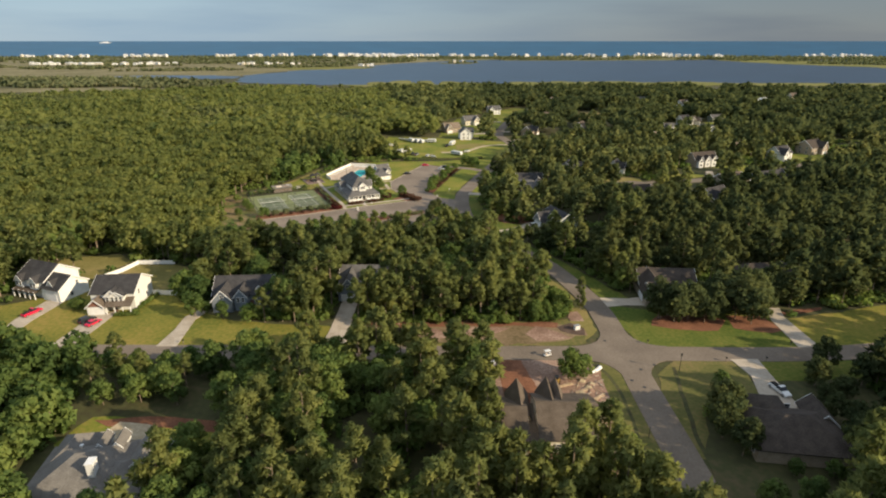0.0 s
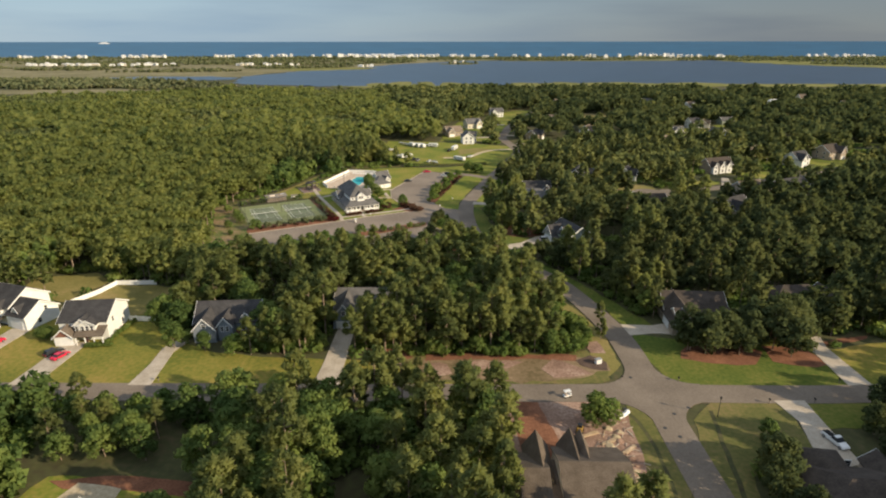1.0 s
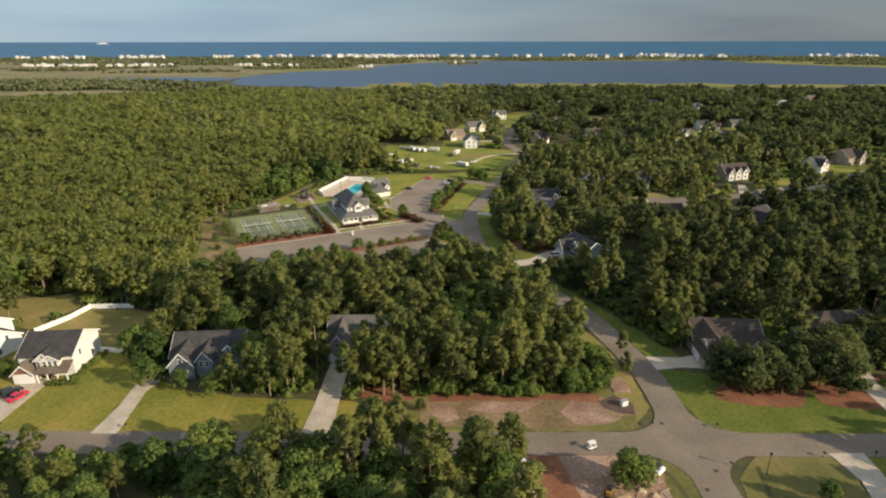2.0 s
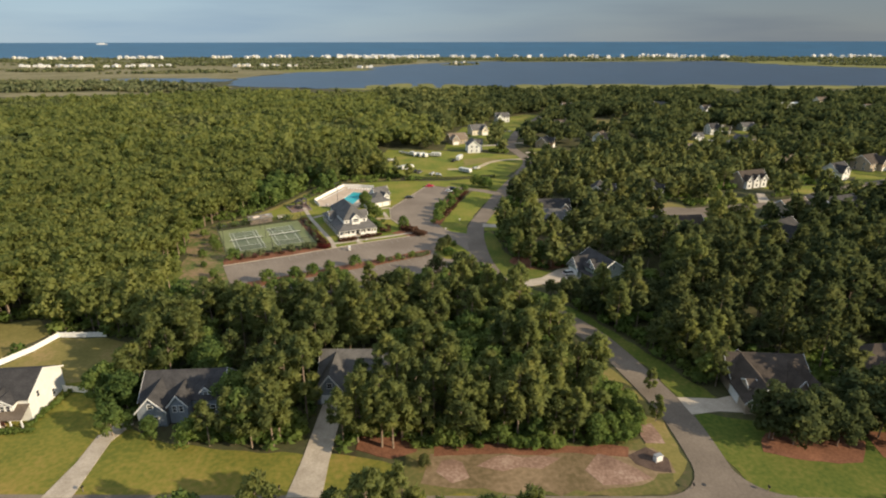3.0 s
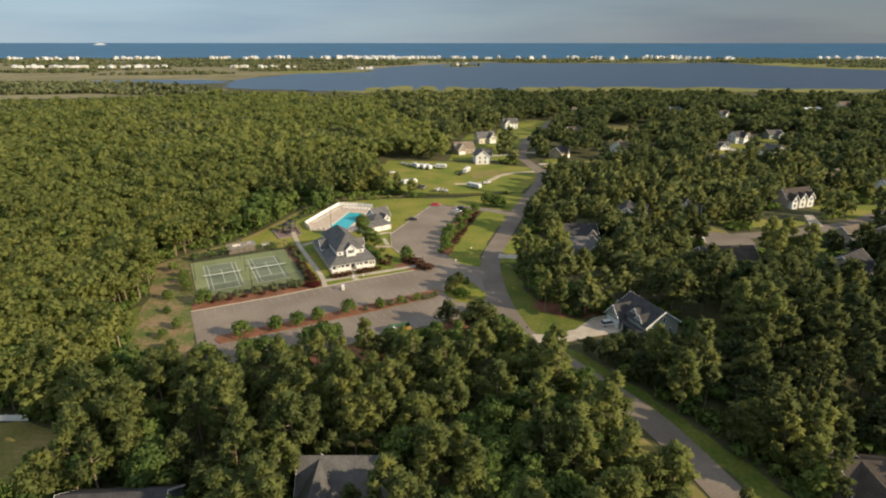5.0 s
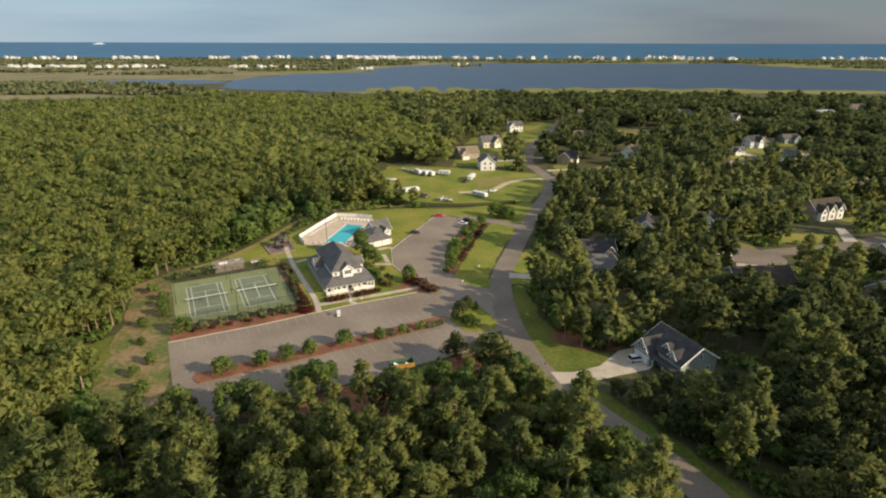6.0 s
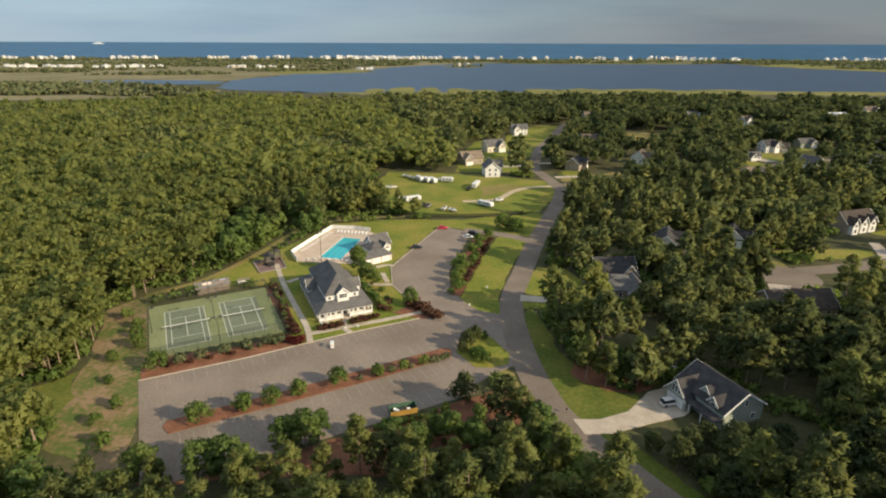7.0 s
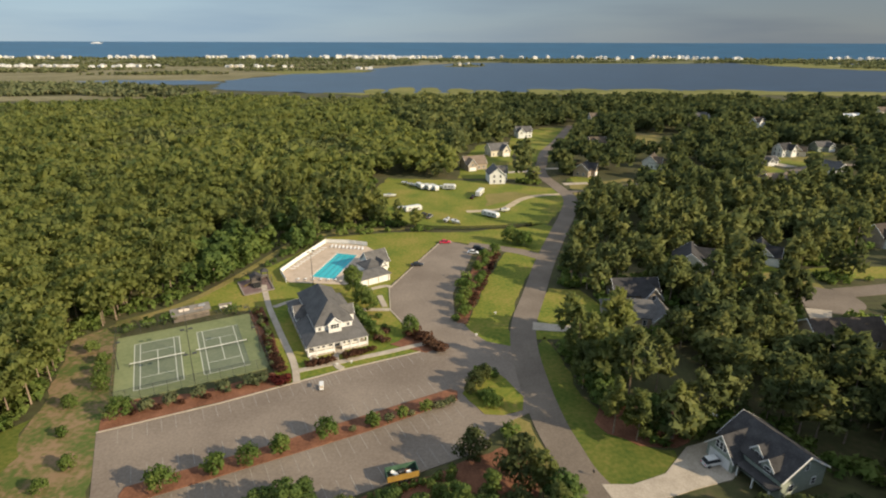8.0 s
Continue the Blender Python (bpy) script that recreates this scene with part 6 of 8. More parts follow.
dump = thing("dump_trailer", "open trailer with yellow side and dark green walls, half full", "trailer", pose(-6.8, 241.7, 0.12, 0, 0, 18))
part("deck", box(bmesh.new(), -3.0, 3.0, -1.25, 1.25, 0.6, 0.75), "metal", dump)
part("side_panel", box(bmesh.new(), -3.0, 3.0, -1.32, -1.2, 0.75, 2.0), "yellow", dump, "yellow side panel")
part("side_panel", box(bmesh.new(), -3.0, 3.0, 1.2, 1.32, 0.75, 2.1), "green_paint", dump)
for x in (-3.0, 2.9):
    part("end_panel", box(bmesh.new(), x, x + 0.1, -1.2, 1.2, 0.75, 2.1), "green_paint", dump)
for x in (-0.6, 0.5):
    for y in (-1.35, 1.35):
        part("wheel", rod(bmesh.new(), (x, y - 0.12, 0.4), (x, y + 0.12, 0.4), 0.4, n=12), "black", dump)
part("drawbar", rod(bmesh.new(), (3.0, 0, 0.65), (4.6, 0, 0.5), 0.08), "metal", dump)
rr = random.Random(3)
for i in range(7):
    part("debris", soft_box(-0.5, 0.5, -0.35, 0.35, -0.2, 0.25, 0.08, pose(rr.uniform(-2.2, 2.2), rr.uniform(-0.7, 0.7), 1.1, rr.uniform(-20, 20), rr.uniform(-20, 20), rr.uniform(0, 180))), rr.choice(("trim", "straw", "metal")), dump)


def camper(x, y, rot, L=7.5, h=2.9, label="white travel trailer parked on grass"):
    t = thing("travel_trailer", label, "trailer", pose(x, y, 0.1, 0, 0, rot))
    body = extrude_profile([(-L / 2, 0.6), (-L / 2, h - 0.3), (-L / 2 + 0.4, h), (L / 2 - 0.7, h), (L / 2, h - 0.8), (L / 2 - 0.2, 0.6)], -1.2, 1.2)
    bmesh.ops.bevel(body, geom=body.edges[:], offset=0.08, segments=1, affect='EDGES')
    part("body", body, "trailer_white", t)
    for u in (-L * 0.28, 0.1, L * 0.25):
        part("window", box(bmesh.new(), u - 0.5, u + 0.5, -1.23, -1.18, 1.5, 2.1), "glass", t)
    part("stripe", box(bmesh.new(), -L / 2 + 0.1, L / 2 - 0.3, -1.225, -1.19, 1.0, 1.2), "car_grey", t, "grey stripe")
    for u in (-0.6, 0.4):
        for s in (-1.1, 1.1):
            part("wheel", rod(bmesh.new(), (u, s - 0.12, 0.36), (u, s + 0.12, 0.36), 0.36, n=10), "black", t)
    part("drawbar", rod(bmesh.new(), (L / 2 - 0.2, 0, 0.55), (L / 2 + 1.3, 0, 0.45), 0.07), "metal", t)
    part("jockey_leg", rod(bmesh.new(), (L / 2 + 1.1, 0, 0.0), (L / 2 + 1.1, 0, 0.5), 0.05), "metal", t)
    return t


def boat(x, y, rot, L=6.5):
    t = thing("boat", "small white boat on a trailer", "boat", pose(x, y, 0.1, 0, 0, rot))
    bm = bmesh.new()
    rings = []
    for f, w, z0 in ((-0.5, 1.0, 0.6), (-0.1, 1.1, 0.55), (0.25, 0.85, 0.6), (0.5, 0.05, 0.95)):
        rings.append([bm.verts.new((f * L, sx * w, z)) for sx, z in ((-1, 1.5), (-0.6, z0), (0.6, z0), (1, 1.5))])
    for r0, r1 in zip(rings, rings[1:]):
        for i in range(4):
            bm.faces.new((r0[i], r0[(i + 1) % 4], r1[(i + 1) % 4], r1[i]))
    bm.faces.new(rings[0])
    bm.faces.new(rings[-1])
    part("hull", bm, "trailer_white", t)
    part("console", soft_box(-0.6, 0.5, -0.4, 0.4, 1.45, 2.1, 0.08), "car_grey", t)
    part("outboard_motor", soft_box(-L / 2 - 0.5, -L / 2, -0.25, 0.25, 0.8, 1.9, 0.08), "black", t)
    for s in (-0.9, 0.9):
        part("wheel", rod(bmesh.new(), (-0.7, s - 0.1, 0.32), (-0.7, s + 0.1, 0.32), 0.32, n=10), "black", t)
    part("trailer_frame", box(bmesh.new(), -L * 0.45, L * 0.6, -0.1, 0.1, 0.36, 0.6), "metal", t)


camper(22.8, 408.6, -42, 9.0, 2.6, "long white enclosed trailer on the storage field")
camper(20.2, 447.5, 72, 9.5, 3.1, "white travel trailer beside a tow truck")
car(16.2, 441.5, 70, "car_dark", "dark tow truck before a travel trailer", "pickup", 0.1)
camper(-13.5, 417.2, 28, 8.5)
car(-8.5, 409.5, 60, "car_dark", "dark truck parked on the storage field", "pickup", 0.1)
car(-5.5, 407, 70, "car_grey", "grey truck parked on the storage field", "pickup", 0.1)
camper(-11.8, 461.5, -65, 8.0)
camper(-7.6, 459.0, -62, 7.0)
camper(-4.2, 458.0, -60, 7.5)
camper(4.2, 459.5, -10, 7.0)
boat(-20.0, 470.0, -40)
boat(-16.5, 466.5, -45)
boat(1.0, 460.5, -45)
boat(-27.0, 443.0, 5)
boat(-19.0, 420.0, 10, 5.5)
boat(2.6, 401.0, 70, 5.5)
boat(6.4, 398.0, -50, 5.5)
boat(30.5, 417.0, 15, 4.5)
hedge_pts = [(-22, 399), (-14, 393), (-4, 389.5), (12, 389), (28, 391), (40, 395)]
fence2 = thing("field_fence", "long dark chain-link fence round the storage field", "fence")
for a, b in zip(hedge_pts, hedge_pts[1:]):
    L = (Vector(b) - Vector(a)).length
    m = pose(*a, 0.0, 0, 0, math.degrees(math.atan2(b[1] - a[1], b[0] - a[0])))
    part("mesh_panel", box(bmesh.new(), 0, L, -0.02, 0.02, 0.1, 1.9, m), "screen", fence2)
    for i in range(int(L / 3) + 1):
        part("post", rod(bmesh.new(), m @ Vector((i * 3, 0.06, 0)), m @ Vector((i * 3, 0.06, 2.0)), 0.05, n=5), "metal", fence2)


# ---- far houses ----
FAR = [
    (68, 640, 10, 13, 10, 5.5, 9, "white", "roof_grey"), (86, 496, 60, 11, 9, 4.2, 8, "tan_siding", "roof_dark"), (135, 519, 60, 12, 9, 4.6, 8.4, "white", "roof_brown"),
    (87, 341.5, 68, 13, 11, 5.4, 9.6, "cream", "roof_dark"), (118.5, 354, 62, 9, 8, 4.2, 7.6, "white", "roof_dark"), (61, 321, 4, 14, 9, 3.2, 7, "tan_siding", "roof_dark"),
    (109, 294, 4, 20, 11, 3.2, 7, "tan_siding", "roof_umber"), (222, 412, 28, 16, 12, 5, 9.5, "tan_siding", "roof_brown"), (147, 283, 33, 14, 11, 4.4, 8.6, "tan_siding", "roof_dark"),
    (170, 315, 23, 15, 11, 4.5, 8.5, "tan_siding", "roof_brown"), (193, 318, 23, 19, 12, 4.6, 9, "tan_siding", "roof_dark"), (276, 416, 28, 15, 12, 5.2, 9.6, "tan_siding", "roof_umber"),
    (242, 394, 28, 13, 10, 5, 9, "white", "roof_dark"), (152, 735, 8, 10, 9, 5.5, 9, "white", "roof_brown"),
    (300, 705, 25, 12, 9, 5.5, 9, "white", "roof_brown"), (415, 880, 10, 16, 10, 5, 8.5, "white", "roof_grey"), (289, 507, 28, 10, 8, 4.6, 8, "white", "roof_tan"),
    (31, 479, 96, 13, 9, 5.4, 9.0, "white", "roof_grey"), (20, 515, 20, 14, 11, 4, 8, "tan_siding", "roof_tan"), (39, 560, 20, 14, 11, 4.5, 8.5, "cream", "roof_grey"),
    (193, 476, 8, 16, 10, 2.8, 6.2, "tan_siding", "roof_tan"),
    (236, 494, 100, 14, 10, 5, 9, "white", "roof_grey"), (217, 530, 8, 9, 7, 3.2, 5.6, "white", "roof_grey"), (243, 560, 18, 10, 9, 5.4, 9, "white", "roof_dark"),
    (253, 561, 60, 7, 7, 4.6, 7.4, "cream", "roof_brown"), (283, 580, 8, 12, 9, 4, 7, "sage", "roof_grey"), (428, 764, 12, 22, 9, 3.2, 5.6, "white", "trim"),
    (262, 742, 8, 12, 10, 5, 9, "white", "roof_grey"), (118, 592, 8, 12, 10, 4, 8, "tan_siding", "roof_brown"),
    (486, 796, 8, 14, 10, 5, 9, "cream", "roof_brown"), (342, 576, 18, 14, 10, 4.0, 7.4, "white", "roof_rust"),
    (487, 712, 8, 13, 10, 5, 9, "cream", "roof_brown"),
]
WORDS = {"white": "white", "cream": "cream", "tan_siding": "tan", "blue_siding": "grey-blue", "sage": "sage-green",
         "roof_grey": "grey", "roof_brown": "brown", "roof_dark": "charcoal", "roof_umber": "dark brown", "roof_tan": "tan", "roof_rust": "rust-red", "trim": "white"}
for i, (x, y, rot, w, d, ze, zr, wall, roof) in enumerate(FAR):
    simple_house(x, y, rot, w, d, ze, zr, wall, roof, WORDS[wall] + " siding house with " + WORDS[roof] + " shingle roof among trees", wing=1 if i % 2 else -1)
# two-storey house with three white gables over a porch, on the side street
h = House("house", "brown-roofed house with three white gables behind a lawn", 180.5, 374.0, 18, "tan_siding", "roof_umber", "houses among the trees")
h.gable(-8.5, 8.5, -4.5, 4.5, 0, 4.8, 8.8, "x")
for u, deep, w in ((-5.6, 6.4, 3.4), (0.2, 5.7, 3.8), (5.2, 5.7, 3.8)):
    h.gable(u - w / 2, u + w / 2, -deep, -1, 0, 4.7, 7.2, "y", wall="white")
    h.window("s", u, 3.4, 1.2, 1.2, at=-deep)
    h.window("s", u, 0.9, 1.2, 1.5, at=-deep)
h.door("s", -3.0, -4.5)
h.clear(-11, 11, -16, 7, 1.0)
h.done()
lawn([(187, 341), (205, 341), (226, 374), (203, 369)], "mown lawn before a far house", "lawn", 0.075, 1.0, 91, clear=1)
lawn([(172, 324), (184, 319), (194, 329), (180, 334)], "mown lawn before a far house", "lawn", 0.06, 1.0, 92, clear=0)
lawn([(240, 376), (284, 380), (322, 424), (308, 436), (284, 404), (262, 402)], "mown lawn before a far house", "lawn", 0.075, 1.0, 93, clear=1)
# open gardens among the far houses
for pts in ([(95, 455), (118, 455), (142, 507), (120, 507)], [(52, 570), (70, 570), (80, 640), (58, 640)], [(140, 350), (170, 335), (190, 362), (168, 366)]):
    CLEAR.append((np.array(pts), 0.0))


# ---- houses along the streets ----
def vinyl_fence(run, label="white vinyl picket fence in a back yard", h=1.6):
    t = thing("yard_fence", label, "fence")
    for a, b in zip(run, run[1:]):
        L = (Vector(b) - Vector(a)).length
        n = max(1, round(L / 2.4))
        m = pose(*a, 0.05, 0, 0, math.degrees(math.atan2(b[1] - a[1], b[0] - a[0])))
        for i in range(n):
            part("panel", box(bmesh.new(), i * L / n + 0.07, (i + 1) * L / n - 0.07, -0.03, 0.03, 0.1, h, m), "trim", t)
            part("post", box(bmesh.new(), i * L / n - 0.07, i * L / n + 0.07, -0.07, 0.07, 0, h + 0.2, m), "trim", t)
    return t


vinyl_fence([(-104.0, 186.0), (-99.5, 194.2), (-97.5, 201.6), (-84.3, 201.8)])
vinyl_fence([(-80.0, 176.0), (-70.9, 175.0)])

# two-storey white house with two reds cars before it
h = House("house", "two-storey white house, charcoal roof, brown porch roof", -86.0, 163.6, 5, "white", "roof_dark", "houses on the cross street")
h.gable(-6.2, 6.2, 1.2, 14.2, 0, 5.6, 9.0, "x", 0.4)
h.gable(-1.5, 2.3, -0.2, 7, 3.0, 5.4, 7.0, "y", 0.35)
h.gable(-0.2, 3.9, -0.35, 6, 3.0, 5.3, 6.6, "y", 0.35)
for u in (-0.8, 0.6, 1.8, 3.0):
    h.window("s", u, 3.6, 0.75, 1.3, at=-0.35)
for u in (4.6,):
    h.window("e", u, 3.9, 0.9, 1.4, at=6.2)
    h.window("e", u + 5, 1.0, 0.9, 1.4, at=6.2)
for u in (-3.6, 3.4):
    h.window("n", u, 3.8, 1.0, 1.4, at=14.2)
h.door("s", -3.9, -1.9, 4.8, 2.3, "trim", name="garage_door")
h.door("s", 0.8, -0.2, 1.0, 2.1)
h.posts((-0.8, 1.5, 3.8, 6.0), -2.0, 2.7)
h.clear(-6.5, 6.5, -2.5, 14.5)
pr = bmesh.new()
for x0, x1, y0, y1, z0, z1 in ((-1.2, 6.4, -2.4, 1.2, 2.7, 4.2),):
    v = [pr.verts.new(p) for p in ((x0, y0, z0), (x1, y0, z0), (x1, y1, z1), (x0, y1, z1), (x0, y0, z0 + 0.18), (x1, y0, z0 + 0.18), (x1, y1, z1 + 0.18), (x0, y1, z1 + 0.18))]
    for f in ((0, 3, 2, 1), (4, 5, 6, 7), (0, 1, 5, 4), (1, 2, 6, 5), (2, 3, 7, 6), (3, 0, 4, 7)):
        pr.faces.new([v[i] for i in f])
part("porch_roof", pr, "roof_brown", h.ob, "brown shingle porch roof")
part("garage_wall", box(bmesh.new(), -6.2, -1.6, -1.9, 1.2, 0, 2.8), "white", h.ob)
h.wall, h.roof = "brick_wall", "roof_brown"
h.gable(-6.3, -1.5, -2.0, 2.5, 2.75, 2.8, 5.0, "y", 0.4)
h.done()

# its neighbour
h = House("house", "two-storey white house with charcoal roof and garage wing", -116.0, 174.5, -20, "white", "roof_dark", "houses on the cross street")
h.gable(-8.0, 4.0, 0, 12, 0, 5.6, 9.4, "x", 0.4)
h.gable(4.0, 11.5, -1.0, 9.0, 0, 4.2, 7.4, "x", 0.4)
h.gable(-7.2, -4.2, -1.0, 4, 3.0, 5.3, 6.8, "y", 0.3)
h.gable(-1.0, 2.2, -1.0, 4, 3.0, 5.3, 6.9, "y", 0.3)
h.gable(6.4, 8.6, -0.4, 3.5, 3.9, 5.2, 6.5, "y", 0.25)
for u in (-6.4, -5.0, -0.2, 1.2):
    h.window("s", u, 3.6, 0.8, 1.3, at=-1.0)
for u in (-6.5, -4.8):
    h.window("s", u, 0.9, 0.9, 1.5, at=0)
h.window("e", 3, 1.0, 1.0, 1.4, at=11.5)
h.window("e", 5.4, 4.1, 0.8, 1.2, at=11.5)
h.door("s", 7.8, -1.0, 4.9, 2.3, "trim", name="garage_door")
h.posts((-7.4, -5, -2.6, -0.4, 1.9), -2.2, 2.6)
pr = bmesh.new()
box(pr, -7.9, 2.4, -2.5, 0.2, 0, 0.2, pose(0, 0, 2.75, 12))
part("porch_roof", pr, "roof_brown", h.ob, "brown shingle porch roof")
h.clear(-8.5, 12, -3, 12.5)
h.done()

# dark grey-blue house half hidden by pines
h = House("house", "grey-blue house with charcoal roof among pines", -48.0, 165.0, 4, "blue_siding", "roof_dark", "houses on the cross street")
h.gable(-8.5, 8.5, 2, 13, 0, 4.2, 8.2, "x", 0.4)
h.gable(-7.8, -2.0, -1.5, 7, 0, 4.0, 7.2, "y", 0.4)
h.gable(-1.6, 2.2, -0.6, 6, 0, 4.6, 6.9, "y", 0.35)
h.gable(4.2, 6.4, 2.5, 7, 4.4, 5.6, 6.7, "y", 0.25)
for u in (-5.8, -4.0):
    h.window("s", u, 1.0, 0.9, 1.5, at=-1.5)
h.window("s", -4.9, 4.4, 1.0, 1.1, at=-1.5)
for u in (-0.4, 1.0):
    h.window("s", u, 2.9, 0.8, 1.4, at=-0.6)
h.window("s", 5.3, 4.6, 0.8, 0.9, at=2.5)
h.window("s", 4.5, 1.0, 1.0, 1.5, at=2)
h.window("s", 6.6, 1.0, 1.0, 1.5, at=2)
h.door("s", 2.9, 2, 1.0, 2.1)
h.clear(-8.5, 8.5, -7.0, 13, 0.6)
h.done()

# grey house behind the long drive
h = House("house", "grey house with steep cross gables among pines", -13.0, 172.0, 0, "blue_siding", "roof_grey", "houses on the cross street")
h.gable(-7, 9, 5, 14, 0, 3.6, 8.0, "x", 0.4)
h.gable(-6.5, -0.5, -1, 10, 0, 3.6, 7.6, "y", 0.4)
h.gable(3.5, 7.0, 2, 9, 0, 3.4, 6.0, "y", 0.35)
h.window("s", -3.5, 4.2, 1.0, 1.2, at=-1)
h.door("s", -3.5, -1, 4.4, 2.3, "trim", name="garage_door")
h.window("s", 5.2, 1.0, 1.2, 1.5, at=2)
h.clear(-7, 9, -1, 14, 0.8)
h.done()

# building site: new brown-roofed house seen from behind
h = House("house", "unfinished house with brown shingle roof on bare dirt", 35.5, 100.5, -1, "cream", "roof_brown", "houses on the main road")
h.gable(-10.4, -5.7, -0.4, 15.2, 0, 3.0, 6.4, "x", 0.35, trim=False)
h.gable(-3.2, 9.0, 1.2, 16.6, 0, 3.2, 6.6, "x", 0.35, trim=False)
h.gable(-8.7, -4.2, 8, 17.6, 0, 3.0, 6.3, "y", 0.35, trim=False)
h.gable(-1.9, 2.1, 9, 17.9, 0, 3.2, 6.6, "y", 0.35, trim=False)
h.gable(0.7, 3.7, 9, 18.2, 0, 3.2, 6.2, "y", 0.35, trim=False)
part("wall", box(bmesh.new(), -5.7, -3.2, 1.6, 14, 0, 2.5), "cream", h.ob)
part("roof", box(bmesh.new(), -5.7, -3.2, 1.3, 14, 2.5, 2.66), "roof_brown", h.ob, "low flat roof between the wings")
for u in (-9, -7, 0.5, 4.0, 7.2):
    h.window("s", u, 1.0, 1.2, 1.2, at=-0.4 if u < -3 else 1.2)
for u in (4.5, 8.0):
    h.window("e", u, 1.0, 1.1, 1.4, at=9.0)
h.clear(-10, 10, -1.5, 17, 0.6)
h.done()

# hip-roofed house near the crossing
h = House("house", "dark hip-roofed house beside a concrete driveway", 84.0, 107.0, -8, "tan_siding", "roof_umber", "houses on the cross street")
h.hip(-9.0, 9.0, -9.0, 5.0, 0, 3.0, 6.8, over=0.5)
h.hip(-6.0, 1.2, 0.0, 9.5, 0, 3.0, 5.6, over=0.5)
h.gable(5.0, 9.8, 1.0, 8.0, 0, 3.0, 5.2, "y", 0.4)
for u in (-6, -2, 3, 7):
    h.window("n", u, 1.0, 1.0, 1.4, at=9.5 if u < 1 else 8.0)
for u in (-7, -3, 1):
    h.window("w", u, 1.0, 1.0, 1.4, at=-9.0)
h.door("n", 7.4, 8.0, 3.0, 2.2, "trim", name="garage_door")
h.clear(-9, 10, -9, 9.5, 0.8)
h.done()

# gabled house across the crossing
h = House("house", "tan house with dark roof and white-trimmed gables", 83.8, 171.0, -4, "tan_siding", "roof_umber", "houses on the main road")
h.gable(-8.0, 9.5, 4.0, 16.5, 0, 3.2, 7.0, "x", 0.45)
h.gable(-8.5, -0.5, -4.5, 11.0, 0, 3.2, 6.9, "y", 0.45)
h.gable(4.0, 7.4, 0.5, 10, 0, 3.2, 5.9, "y", 0.4)
h.gable(7.0, 10.6, -0.8, 9, 0, 3.1, 5.5, "y", 0.4)
for u in (-6.6, -2.4):
    h.window("s", u, 1.0, 1.1, 1.5, at=-4.5)
h.window("s", -4.5, 4.2, 1.2, 1.2, at=-4.5)
h.window("s", 5.7, 1.0, 1.2, 1.5, at=0.5)
h.window("s", 8.8, 1.0, 1.2, 1.5, at=-0.8)
h.door("w", 1.5, -8.5, 4.8, 2.3, "trim", name="garage_door")
h.gable(-7.4, -5.6, -2.2, 1.2, 4.6, 5.4, 6.4, "x", 0.2)
h.clear(-9, 11, -5, 17, 0.8)
h.done()

h = House("house", "brown-roofed house behind dense trees", 121.0, 180.5, 4, "tan_siding", "roof_umber", "houses on the cross street")
h.hip(-11.0, 8.0, 0, 11, 0, 3.2, 7.0)
h.gable(5.0, 10.5, -2.0, 8, 0, 3.2, 6.2, "y", 0.45)
h.gable(-3.0, 2.0, -2.0, 6, 0, 3.2, 6.0, "y", 0.45)
for u in (-9, -6, -0.5, 3.5, 7.7):
    h.window("s", u, 1.0, 1.1, 1.5, at=-2.0 if u in (-0.5, 7.7) else 0)
h.clear(-11, 11, -2, 11, 0.8)
h.done()

# sage house with the white car: its front faces the main road
h = House("house", "two-storey sage-green house with charcoal roof and dormers", 63.3, 245.4, 21, "sage", "roof_dark", "houses on the main road")
# plan: x from the road side (low) to the back, y along the ridge
h.gable(-5.6, 5.6, -7.2, 6.6, 0, 4.3, 7.9, "y", 0.45)
h.gable(-8.2, 0, 0.6, 6.8, 0, 3.0, 6.6, "x", 0.45)
h.gable(-5.8, -1.0, -5.6, -3.0, 3.2, 5.2, 6.6, "x", 0.3)
h.gable(-4.6, -1.2, -2.2, 0.2, 4.2, 5.6, 6.9, "x", 0.3)
h.door("w", 3.7, -8.2, 4.9, 2.3, "trim", name="garage_door")
for u in (2.8, 3.7, 4.6):
    h.window("w", u, 3.4, 0.7, 1.5, at=-8.2)
h.window("w", -4.3, 3.8, 1.2, 1.2, at=-5.8)
h.window("w", -1.0, 4.5, 0.9, 0.9, at=-4.6)
h.window("s", 0.3, 4.8, 0.8, 1.3, at=-7.2)
h.window("s", 2.8, 1.0, 1.0, 1.4, at=-7.2)
h.window("s", -2.8, 1.0, 1.0, 1.4, at=-7.2)
for y in (-6.8, -3.4, 0.0):
    h.posts((-7.6,), y, 2.6)
pr = bmesh.new()
box(pr, -8.0, -5.4, -7.4, 0.2, 2.6, 2.85)
part("porch_roof", pr, "roof_dark", h.ob)
h.clear(-9, 6.5, -8, 8, 1.2)
CLEAR.append((np.array([(70, 232), (83, 227), (85, 232), (74, 242)]), 0.5))
CLEAR.append((np.array([(36, 224), (70, 214), (82, 234), (70, 240), (46, 240), (36, 236)]), 0.5))
h.done()
deck = thing("patio_set", "pale timber patio platform beside the house", "patio", pose(59.6, 259.8, 0.1, 0, 0, 24))
part("platform", box(bmesh.new(), -2.4, 2.4, -1.5, 1.5, 0, 0.25), "concrete", deck)
part("table", box(bmesh.new(), -0.8, 0.8, -0.5, 0.5, 0.95, 1.0), "trim", deck)
part("table_leg", box(bmesh.new(), -0.1, 0.1, -0.1, 0.1, 0.25, 0.95), "trim", deck)

